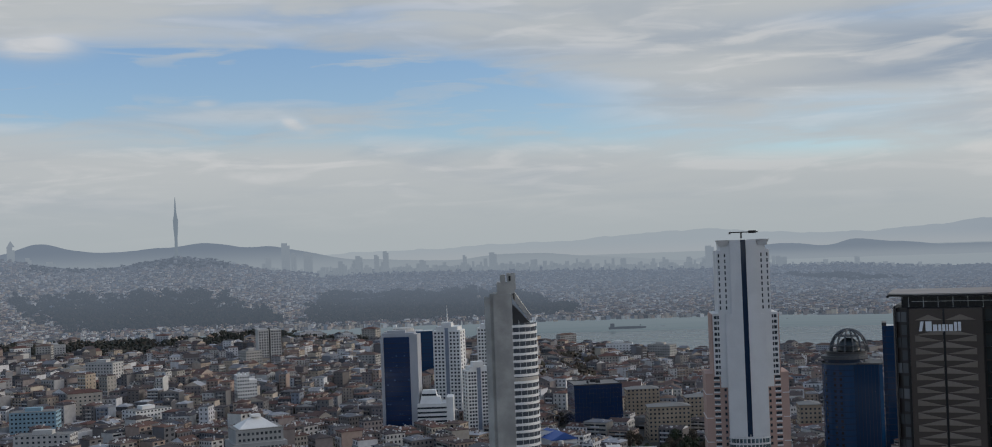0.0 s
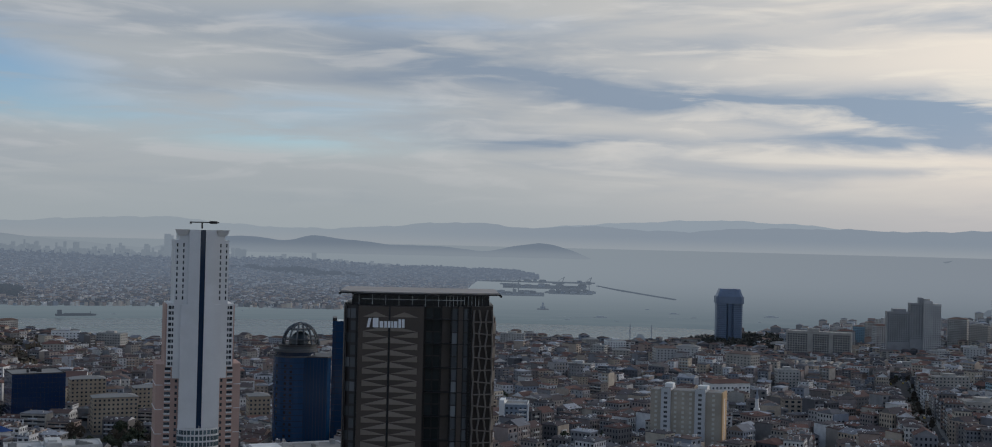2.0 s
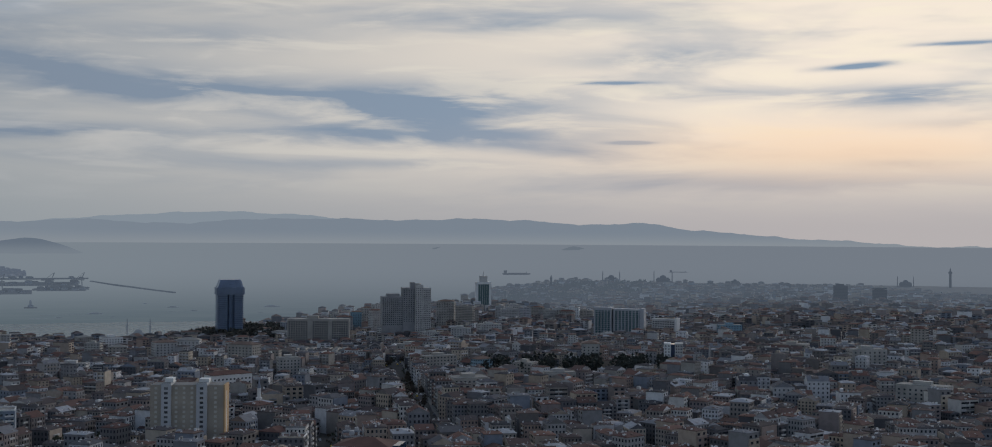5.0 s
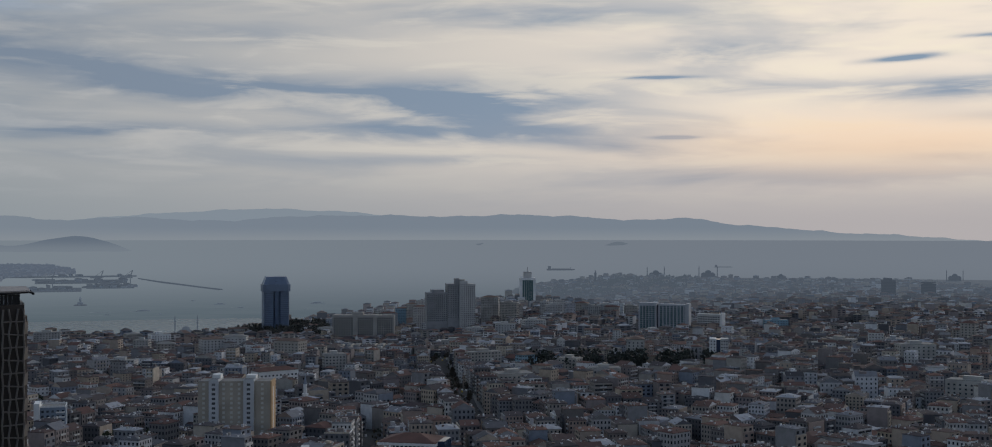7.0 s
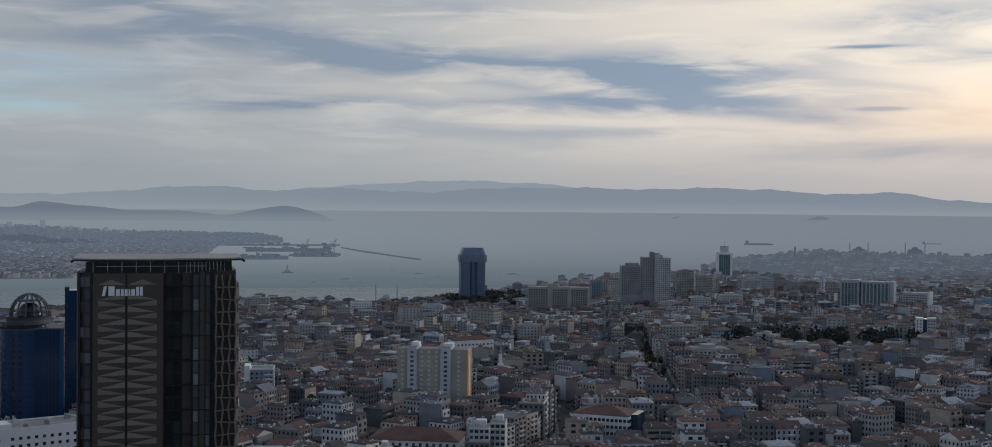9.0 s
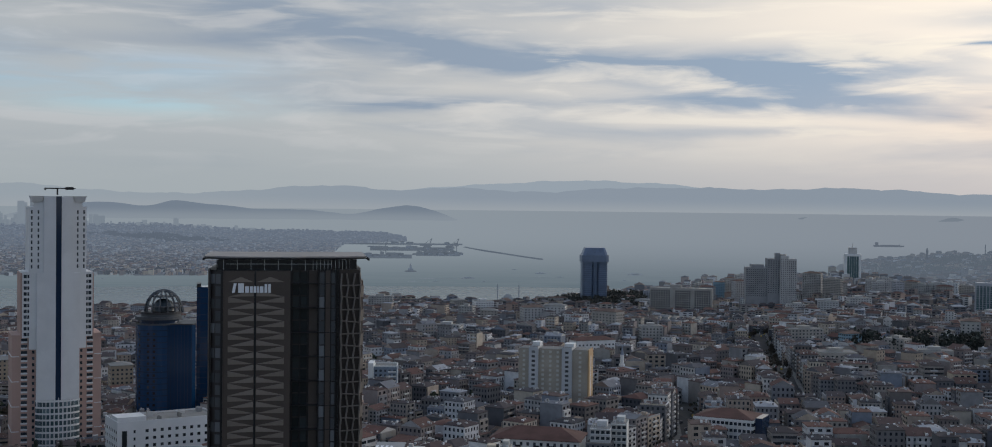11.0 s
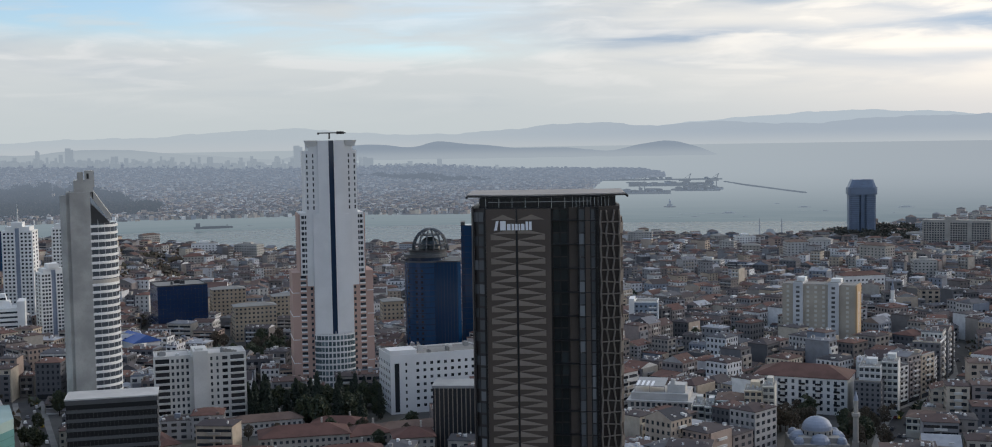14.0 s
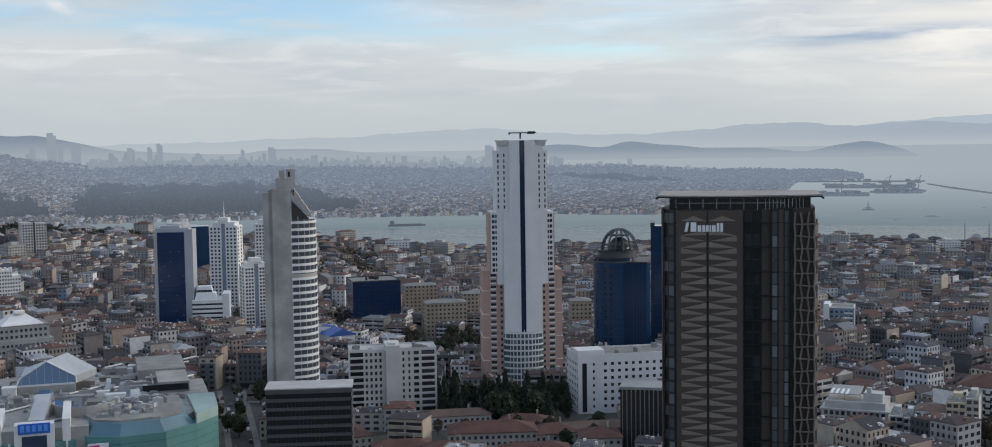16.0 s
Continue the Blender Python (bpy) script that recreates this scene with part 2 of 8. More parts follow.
SKY_GLASS = glass("skylight_glass", (0.06, 0.12, 0.22), 0.15, 0.6, 0.3)
ROOF_GREY = material("grey_roof_felt", (0.22, 0.22, 0.21), 0.9, grain=0.4, vary=0.35, tint=(0.30, 0.29, 0.27))
TILE_RED = material("red_roof_tile", (0.115, 0.055, 0.044), 0.85, grain=0.5, vary=0.3)
LEAD = material("lead_dome", (0.25, 0.285, 0.35), 0.55, 0.2, vary=0.2)
STONE = material("pale_limestone", (0.31, 0.295, 0.27), 0.85, vary=0.2)
BLUE_SHEET = material("blue_sheet_roof", (0.035, 0.10, 0.33), 0.5, vary=0.1)
OCHRE = material("ochre_render", (0.46, 0.31, 0.17), 0.8, vary=0.12)
CREAM = material("cream_render", (0.40, 0.375, 0.335), 0.85, vary=0.2)
BEIGE = material("beige_render", (0.42, 0.34, 0.25), 0.85, vary=0.2)
LIGHT_BLUE = material("light_blue_render", (0.25, 0.38, 0.45), 0.85, vary=0.15)
ASPHALT = material("asphalt", (0.05, 0.05, 0.052), 0.9, grain=0.6, vary=0.25)
PAVING = material("paving", (0.2, 0.195, 0.185), 0.9, grain=0.6, vary=0.2)
BARK = material("bark", (0.06, 0.045, 0.035), 0.9)
LEAF = assorted("leaf", [(0.024, 0.034, 0.018), (0.035, 0.045, 0.02), (0.03, 0.042, 0.026), (0.048, 0.052, 0.026)], 0.7, vary=0.1)
CYPRESS = assorted("cypress_leaf", [(0.012, 0.021, 0.014), (0.018, 0.028, 0.017), (0.015, 0.025, 0.018)], 0.7, vary=0.1)
CEMETERY_LEAF = assorted("cemetery_leaf", [(0.02, 0.028, 0.022), (0.028, 0.035, 0.028), (0.036, 0.038, 0.032)], 0.8, vary=0.1)
SLOPE_LEAF = assorted("slope_leaf", [(0.03, 0.036, 0.03), (0.045, 0.046, 0.038), (0.055, 0.05, 0.042)], 0.8, vary=0.1)
TWIG = assorted("bare_twig", [(0.075, 0.06, 0.045), (0.09, 0.07, 0.05), (0.06, 0.055, 0.04)], 0.9, vary=0.1)
SIGN = material("pale_sign", (0.75, 0.76, 0.78), 0.4, vary=0.03)
MAGENTA = material("magenta_poster", (0.55, 0.05, 0.20), 0.5, vary=0.05)
SIGN_BLUE = material("blue_sign", (0.02, 0.12, 0.5), 0.5, vary=0.03)

WALLS = [(0.36, 0.355, 0.352), (0.62, 0.62, 0.625), (0.19, 0.184, 0.182), (0.3, 0.276, 0.252), (0.14, 0.142, 0.152), (0.7, 0.7, 0.695), (0.23, 0.205, 0.198), (0.22, 0.225, 0.24), (0.37, 0.348, 0.31), (0.105, 0.107, 0.115),
         (0.225, 0.255, 0.3), (0.5, 0.495, 0.485), (0.28, 0.242, 0.23), (0.42, 0.35, 0.285), (0.25, 0.25, 0.255), (0.17, 0.155, 0.146), (0.44, 0.37, 0.29), (0.36, 0.28, 0.235), (0.5, 0.44, 0.36), (0.58, 0.57, 0.54)]
ROOFS = [(0.135, 0.083, 0.073), (0.088, 0.07, 0.07), (0.155, 0.09, 0.076), (0.082, 0.072, 0.075), (0.17, 0.102, 0.084), (0.066, 0.066, 0.072), (0.11, 0.1, 0.102), (0.2, 0.205, 0.22), (0.11, 0.08, 0.075),
         (0.36, 0.37, 0.39), (0.135, 0.09, 0.08), (0.12, 0.12, 0.128), (0.094, 0.082, 0.083), (0.15, 0.112, 0.1), (0.12, 0.078, 0.068), (0.085, 0.074, 0.073)]
WALL_MIX, ROOF_MIX = assorted("house_render", WALLS, 0.85), assorted("house_roof", ROOFS, 0.95, spec=0.08)
WALL_ONE, ROOF_ONE = assorted("plaster", WALLS, 0.85, island=False), assorted("roof_cover", ROOFS, 0.95, island=False, spec=0.08)
PANE = glass("house_window", (0.034, 0.038, 0.045), 0.2, 0.4, 0.6)
NEAR_PANE = glass("near_house_window", (0.02, 0.023, 0.028), 0.15, 0.45, 0.5)
CLUTTER = assorted("roof_clutter", [(0.6, 0.6, 0.6), (0.3, 0.29, 0.28), (0.7, 0.7, 0.7), (0.16, 0.12, 0.1), (0.5, 0.49, 0.47)], 0.7)
# haze colour that far surfaces emit, since no air is drawn
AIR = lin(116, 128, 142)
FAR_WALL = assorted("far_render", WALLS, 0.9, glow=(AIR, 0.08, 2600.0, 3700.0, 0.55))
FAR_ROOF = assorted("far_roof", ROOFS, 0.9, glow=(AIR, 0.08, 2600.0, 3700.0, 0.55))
# houses, ground and woods over the water emit a growing share of haze
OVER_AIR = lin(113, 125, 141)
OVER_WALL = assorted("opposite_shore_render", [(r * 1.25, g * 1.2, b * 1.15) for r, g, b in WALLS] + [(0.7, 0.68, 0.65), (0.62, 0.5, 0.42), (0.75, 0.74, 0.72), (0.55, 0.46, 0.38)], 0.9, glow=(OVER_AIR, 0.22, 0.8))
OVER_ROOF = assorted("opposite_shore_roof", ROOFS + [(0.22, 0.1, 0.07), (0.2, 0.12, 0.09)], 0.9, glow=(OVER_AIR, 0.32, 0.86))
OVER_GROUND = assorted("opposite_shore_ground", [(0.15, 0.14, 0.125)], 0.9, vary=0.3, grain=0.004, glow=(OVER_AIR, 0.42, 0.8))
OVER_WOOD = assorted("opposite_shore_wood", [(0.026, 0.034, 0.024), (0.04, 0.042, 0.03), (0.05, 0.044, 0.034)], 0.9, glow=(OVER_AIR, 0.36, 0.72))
# the grove's haze is a fixed share of emission
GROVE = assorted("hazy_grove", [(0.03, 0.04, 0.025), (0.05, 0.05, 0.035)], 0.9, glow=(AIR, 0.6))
# the skyline towers emit most of their colour as haze
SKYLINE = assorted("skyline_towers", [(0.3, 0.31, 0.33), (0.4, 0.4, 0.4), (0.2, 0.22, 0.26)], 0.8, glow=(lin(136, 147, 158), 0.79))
# hills and mountains emit their own haze, most with paler mist at the foot
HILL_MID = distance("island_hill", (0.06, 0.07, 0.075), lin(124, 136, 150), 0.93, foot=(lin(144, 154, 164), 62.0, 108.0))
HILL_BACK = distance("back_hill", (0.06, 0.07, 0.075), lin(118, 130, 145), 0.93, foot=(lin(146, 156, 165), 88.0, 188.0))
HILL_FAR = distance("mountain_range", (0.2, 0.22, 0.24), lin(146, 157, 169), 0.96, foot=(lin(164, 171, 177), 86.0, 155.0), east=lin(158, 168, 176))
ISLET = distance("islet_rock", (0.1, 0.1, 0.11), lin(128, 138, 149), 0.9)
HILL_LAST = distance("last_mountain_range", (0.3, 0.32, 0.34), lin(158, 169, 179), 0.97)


# ---- building blocks ----
class Solid:
    """Collects points and faces of one mesh."""

    def __init__(self):
        self.v, self.f = [], []

    def add(self, points, faces):
        k = len(self.v)
        self.v += [tuple(p) for p in points]
        self.f += [tuple(i + k for i in f) for f in faces]
        return self

    def prism(self, outline, z0, z1, top=1.0, shift=(0.0, 0.0)):
        """Stands on an outline that runs anticlockwise; its top may be smaller."""
        n = len(outline)
        cx, cy = sum(p[0] for p in outline) / n, sum(p[1] for p in outline) / n
        pts = [(x, y, z0) for x, y in outline]
        pts += [(cx + (x - cx) * top + shift[0], cy + (y - cy) * top + shift[1], z1) for x, y in outline]
        return self.add(pts, [tuple(range(n))[::-1], tuple(range(n, 2 * n))]
                        + [(i, (i + 1) % n, n + (i + 1) % n, n + i) for i in range(n)])

    def box(self, x0, x1, y0, y1, z0, z1):
        return self.prism([(x0, y0), (x1, y0), (x1, y1), (x0, y1)], z0, z1)

    def tube(self, x, y, r, z0, z1, n=12, top=1.0):
        return self.prism([(x + r * math.cos(2 * math.pi * i / n), y + r * math.sin(2 * math.pi * i / n)) for i in range(n)], z0, z1, top)

    def dome(self, x, y, z, r, h, n=16, rings=5):
        for j in range(rings):
            a, b = j / rings * math.pi / 2, (j + 1) / rings * math.pi / 2
            ra, rb = r * math.cos(a), max(r * math.cos(b), 0.02)
            za, zb = z + h * math.sin(a), z + h * math.sin(b)
            self.prism([(x + ra * math.cos(2 * math.pi * i / n), y + ra * math.sin(2 * math.pi * i / n)) for i in range(n)], za, zb, rb / ra)
        return self

    def hip(self, x0, x1, y0, y1, z, h, over=0.5, ridge=0.5):
        """A hipped roof with eaves."""
        x0, x1, y0, y1 = x0 - over, x1 + over, y0 - over, y1 + over
        w, d = x1 - x0, y1 - y0
        if w >= d:
            r = d * ridge
            a, b = (x0 + r, (y0 + y1) / 2), (x1 - r, (y0 + y1) / 2)
            faces = [(4, 5, 9, 8), (5, 6, 9), (6, 7, 8, 9), (7, 4, 8)]
        else:
            r = w * ridge
            a, b = ((x0 + x1) / 2, y0 + r), ((x0 + x1) / 2, y1 - r)
            faces = [(4, 5, 8), (5, 6, 9, 8), (6, 7, 9), (7, 4, 8, 9)]
        e = 0.25
        pts = [(x0, y0, z), (x1, y0, z), (x1, y1, z), (x0, y1, z), (x0, y0, z + e), (x1, y0, z + e), (x1, y1, z + e), (x0, y1, z + e), (*a, z + h), (*b, z + h)]
        return self.add(pts, [(3, 2, 1, 0), (0, 1, 5, 4), (1, 2, 6, 5), (2, 3, 7, 6), (3, 0, 4, 7)] + faces)

    def bar(self, a, b, r, n=6):
        """A round bar from a to b."""
        a, b = Vector(a), Vector(b)
        q = (b - a).to_track_quat("Z", "Y")
        ring = [q @ Vector((r * math.cos(2 * math.pi * i / n), r * math.sin(2 * math.pi * i / n), 0)) for i in range(n)]
        return self.add([a + p for p in ring] + [b + p for p in ring], [tuple(range(n))[::-1], tuple(range(n, 2 * n))]
                        + [(i, (i + 1) % n, n + (i + 1) % n, n + i) for i in range(n)])

    def mesh(self, name, stuff):
        m = bpy.data.meshes.new(name)
        m.from_pydata(self.v, [], self.f)
        m.materials.append(stuff)
        return m


def spot(az, r):
    return r * math.sin(radians(az)), r * math.cos(radians(az))


def part(name, solid, stuff, parent, label=""):
    ob = new(name, solid.mesh(name, stuff) if isinstance(solid, Solid) else solid)
    ob.parent = parent
    return tagged(ob, label)


def thing(name, label, category, az, r, z=None, yaw=0.0, group="", squeeze=False):
    """An empty at a thing's base: its x runs to the viewer's right and its y away, turned by yaw."""
    ob = new(name)
    x, y = spot(az, r)
    if z is None:
        z = ground_z(x, y)
    p = Vector((x, y, z))
    s = 1.0
    if squeeze:
        s = draw_in(r) / r
        p = EYE + (p - EYE) * s
    ob.matrix_basis = Matrix.Translation(p) @ pose(0, 0, 0, 0, 0, yaw - az) @ Matrix.Diagonal((s, s, s, 1))
    taken.append((x, y))
    return tagged(ob, label, category, group)


taken = []


def draw_in(r):
    """Past 2.6 km the distance is drawn in towards the viewer, with all sizes, to lie within the camera's range."""
    return np.where(r < 2600, r, 2600 + 2200 * (1 - np.exp(-(np.maximum(r, 2600) - 2600) / 2200)))


def drawn(pts):
    p = np.array(pts, float)
    r = np.maximum(np.hypot(p[:, 0], p[:, 1]), 1.0)
    s = draw_in(r) / r
    e = np.array(EYE)
    return e + (p - e) * s[:, None]


# ---- the ground ----
REACH = [0, 500, 700, 1000, 1300, 1700, 2000, 2300, 2600, 3000, 3400, 4000, 5000, 6500, 8000]
LAND = [
    (-25, (0, 0, 0, 0, 4, 5, 2, -8, -40, -100, -130, -130, -130, -130, -130)),
    (-10, (0, 0, 0, 0, 4, 5, 1, -12, -48, -110, -130, -130, -130, -130, -130)),
    (0, (0, 0, 0, 0, -5, -12, -27, -48, -85, -130, -130, -130, -130, -130, -130)),
    (9, (0, 0, 0, -5, -16, -32, -50, -78, -114, -130, -130, -130, -130, -130, -130)),
    (15, (0, 0, 0, -5, -16, -32, -48, -74, -110, -130, -130, -130, -130, -130, -130)),
    (24, (0, 0, 0, -5, -12, -25, -40, -54, -95, -130, -130, -130, -130, -130, -130)),
    (30, (0, 0, 0, -5, -12, -28, -45, -65, -98, -108, -130, -130, -130, -130, -130)),
    (35, (0, 0, 0, -3, -10, -28, -50, -70, -54, -112, -130, -130, -130, -130, -130)),
    (39.5, (0, 0, 0, -3, -14, -40, -53, -60, -60, -56, -130, -130, -130, -130, -130)),
    (44, (0, 0, 0, 0, -5, -26, -46, -56, -50, -38, -116, -130, -130, -130, -130)),
    (46.5, (0, 0, 0, 0, -2, -18, -36, -44, -42, -34, -95, -114, -96, -130, -130)),
    (51, (0, 0, 0, 0, 0, -18, -38, -38, -44, -64, -70, -60, -50, -130, -130)),
    (60, (0, 0, 0, 2, 0, -8, -18, -22, -32, -40, -43, -46, -48, -130, -130)),
    (75, (0, 0, 0, 2, 2, 0, -10, -22, -32, -40, -43, -46, -47, -130, -130)),
]


def ground_zs(x, y):
    az, r = np.degrees(np.arctan2(x, y)), np.hypot(x, y)
    per = np.array([np.interp(r, REACH, row) for _, row in LAND])
    at = [a for a, _ in LAND]
    k = np.clip(np.searchsorted(at, az) - 1, 0, len(at) - 2)
    f = np.clip((az - np.array(at)[k]) / (np.array(at)[k + 1] - np.array(at)[k]), 0, 1)
    n = np.arange(len(r))
    swell = 4.5 * np.sin(x / 71 + 1.3 * np.sin(y / 160)) + 4.5 * np.sin(y / 83 + 1.1 * np.sin(x / 130))
    return per[k, n] * (1 - f) + per[k + 1, n] * f + swell * np.clip((r - 750) / 400, 0, 1) * np.clip((2500 - r) / 400, 0, 1)


def ground_z(x, y):
    return float(ground_zs(np.array([x]), np.array([y]))[0])


def ring_sheet(name, azs, rs, height, stuff, label, category):
    """A sheet over rings and rays round the viewer."""
    a, r = np.meshgrid(np.radians(azs), rs)
    x, y = (r * np.sin(a)).ravel(), (r * np.cos(a)).ravel()
    p = drawn(np.c_[x, y, height(x, y)])
    n, m = len(azs), len(rs)
    i = np.arange(n * m).reshape(m, n)
    f = np.c_[i[:-1, :-1].ravel(), i[1:, :-1].ravel(), i[1:, 1:].ravel(), i[:-1, 1:].ravel()][:, ::-1]
    me = bpy.data.meshes.new(name)
    me.from_pydata(p.tolist(), [], f.tolist())
    me.materials.append(stuff)
    me.polygons.foreach_set("use_smooth", np.ones(len(f), bool))
    return tagged(new(name, me), label, category, kind="structure")


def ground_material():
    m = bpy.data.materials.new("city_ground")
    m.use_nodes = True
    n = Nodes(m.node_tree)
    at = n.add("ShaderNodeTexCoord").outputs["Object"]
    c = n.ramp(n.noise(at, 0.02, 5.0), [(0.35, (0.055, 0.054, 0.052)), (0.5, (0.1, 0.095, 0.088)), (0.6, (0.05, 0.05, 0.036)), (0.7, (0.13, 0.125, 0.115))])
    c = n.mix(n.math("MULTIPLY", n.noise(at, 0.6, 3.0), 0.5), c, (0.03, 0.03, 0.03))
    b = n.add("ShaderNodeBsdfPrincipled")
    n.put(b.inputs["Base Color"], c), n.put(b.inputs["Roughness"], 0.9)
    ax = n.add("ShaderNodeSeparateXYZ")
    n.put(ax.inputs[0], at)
    # the far ground fades to painted haze, emitted more with distance
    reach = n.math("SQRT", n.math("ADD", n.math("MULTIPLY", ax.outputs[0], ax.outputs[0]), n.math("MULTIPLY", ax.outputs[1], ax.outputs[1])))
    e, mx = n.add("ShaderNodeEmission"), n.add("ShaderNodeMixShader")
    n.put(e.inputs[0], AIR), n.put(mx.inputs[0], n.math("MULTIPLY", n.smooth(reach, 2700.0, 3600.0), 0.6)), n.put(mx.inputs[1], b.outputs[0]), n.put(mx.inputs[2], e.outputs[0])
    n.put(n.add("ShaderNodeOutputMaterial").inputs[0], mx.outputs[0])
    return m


def water_material():
    m = bpy.data.materials.new("sea_water")
    m.use_nodes = True
    n = Nodes(m.node_tree)
    at = n.add("ShaderNodeTexCoord").outputs["Object"]
    long = n.noise(n.mapped(at, (0.0016, 0.006, 1.0), radians(-20)), 1.0, 5.0, 0.6, 0.4)
    b = n.add("ShaderNodeBsdfPrincipled")
    n.put(b.inputs["Base Color"], n.mix(long, (0.07, 0.115, 0.126), (0.145, 0.195, 0.203)))
    n.put(b.inputs["Roughness"], n.math("MULTIPLY_ADD", n.smooth(long, 0.3, 0.7), 0.12, 0.2))
    n.put(b.inputs["IOR"], 1.33)
    k = n.add("ShaderNodeBump")
    n.put(k.inputs["Strength"], 0.12), n.put(k.inputs["Distance"], 1.0), n.put(k.inputs["Height"], n.noise(at, 0.03, 4.0))
    n.put(b.inputs["Normal"], k.outputs[0])
    n.put(n.add("ShaderNodeOutputMaterial").inputs[0], b.outputs[0])
    return m


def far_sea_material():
    """The open sea towards the horizon, a backdrop with the haze painted in as emission."""
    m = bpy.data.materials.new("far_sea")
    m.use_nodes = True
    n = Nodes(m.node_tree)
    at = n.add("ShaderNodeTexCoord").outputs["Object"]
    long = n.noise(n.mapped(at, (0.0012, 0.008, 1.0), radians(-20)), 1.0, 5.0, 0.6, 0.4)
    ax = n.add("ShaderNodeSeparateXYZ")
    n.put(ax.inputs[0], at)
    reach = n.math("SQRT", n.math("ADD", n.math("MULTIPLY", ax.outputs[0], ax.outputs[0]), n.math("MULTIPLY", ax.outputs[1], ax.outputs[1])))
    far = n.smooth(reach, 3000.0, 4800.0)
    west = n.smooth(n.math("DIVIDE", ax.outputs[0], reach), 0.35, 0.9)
    # emitted haze colour, paler far off and darker to the west, with pale streaks
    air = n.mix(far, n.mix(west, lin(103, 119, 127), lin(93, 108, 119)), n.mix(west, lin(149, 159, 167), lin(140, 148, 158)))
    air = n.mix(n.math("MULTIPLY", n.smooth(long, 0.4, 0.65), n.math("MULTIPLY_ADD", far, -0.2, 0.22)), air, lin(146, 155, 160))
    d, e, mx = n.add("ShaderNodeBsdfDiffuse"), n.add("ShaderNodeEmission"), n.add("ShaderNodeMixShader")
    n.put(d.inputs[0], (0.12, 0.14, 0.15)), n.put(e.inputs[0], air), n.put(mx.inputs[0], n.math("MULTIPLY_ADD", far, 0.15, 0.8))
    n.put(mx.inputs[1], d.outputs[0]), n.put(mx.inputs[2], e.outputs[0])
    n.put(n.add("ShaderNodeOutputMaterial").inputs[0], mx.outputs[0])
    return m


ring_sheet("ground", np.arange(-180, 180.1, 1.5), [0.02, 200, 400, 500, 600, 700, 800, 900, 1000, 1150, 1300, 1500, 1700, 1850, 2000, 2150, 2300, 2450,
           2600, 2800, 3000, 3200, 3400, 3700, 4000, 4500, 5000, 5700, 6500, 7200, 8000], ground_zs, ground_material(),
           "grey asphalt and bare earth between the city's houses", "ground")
ring_sheet("water", np.arange(-180, 180.1, 3), [1200, 1500, 1800, 2100, 2400, 2600, 2800, 3000, 3200, 3400, 3600],
           lambda x, y: np.full(len(x), SEA), water_material(), "pale grey-blue sea with faint wind streaks", "sea")
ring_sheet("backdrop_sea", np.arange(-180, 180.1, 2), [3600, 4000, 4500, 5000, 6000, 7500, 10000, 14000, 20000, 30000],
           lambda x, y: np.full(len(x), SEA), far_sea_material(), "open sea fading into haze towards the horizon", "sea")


HORIZON_OF_SHORE = [(-40, 0.2), (-21.6, 0.2), (-20.4, 0.01), (-19.1, -0.2), (-17.8, -0.31), (-16.5, -0.2), (-15.1, 0.03), (-14.2, 0.12), (-12.7, -0.09), (-11.6, -0.36), (-10.2, -0.67), (-8.2, -0.86),
                    (-2.5, -0.88), (6, -1.12), (12.4, -1.24), (15.2, -1.2), (18.7, -1.44), (21.5, -1.48), (25.1, -1.57), (26.3, -1.8)]


def shore_of(az):
    """The opposite shore along a direction: its waterline, its crest, and the heights of both."""
    water = np.interp(az, [-40, 10, 17.1, 20, 22.5, 23.4, 26.3], [-3.46, -3.46, -3.51, -3.2, -2.75, -2.1, -1.95])
    crest = np.interp(az, [a for a, _ in HORIZON_OF_SHORE], [e for _, e in HORIZON_OF_SHORE])
    r0 = -250.0 / np.tan(np.radians(water))
    r1 = np.interp(az, [-40, -10, -6, 18, 20, 25, 26.3], [7000, 7000, 9500, 9500, 8800, 8800, 7800])
    return r0, r1, SEA + 3.0, 140 + r1 * np.tan(np.radians(crest))


def over_z(x, y):
    """The height of the opposite shore."""
    az, r = np.degrees(np.arctan2(x, y)), np.hypot(x, y)
    r0, r1, z0, z1 = shore_of(az)
    f = np.clip((r - r0) / (r1 - r0), 0, 1)
    z = z0 + (z1 - z0) * f - np.maximum(r - r1, 0) * 0.08 + 9 * np.sin(az * 1.3 + r / 420) * np.sin(r / 260 - az) * f * (1 - f) * 4 * np.clip((z1 - z0) / 60, 0, 1)
    return np.where((r < r0) | (az > 26.4), SEA - 40, z)


def on_shore(az, el):
    """The distance at which the opposite shore is seen under an angle of rise."""
    r0, r1, z0, z1 = shore_of(az)
    k = (z1 - z0) / (r1 - r0)
    return np.clip((z0 - k * r0 - 140) / (np.tan(np.radians(el)) - k), r0 + 10, r1)


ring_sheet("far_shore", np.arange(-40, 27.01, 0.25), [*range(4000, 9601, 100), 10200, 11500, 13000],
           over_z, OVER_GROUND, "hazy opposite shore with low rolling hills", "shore")


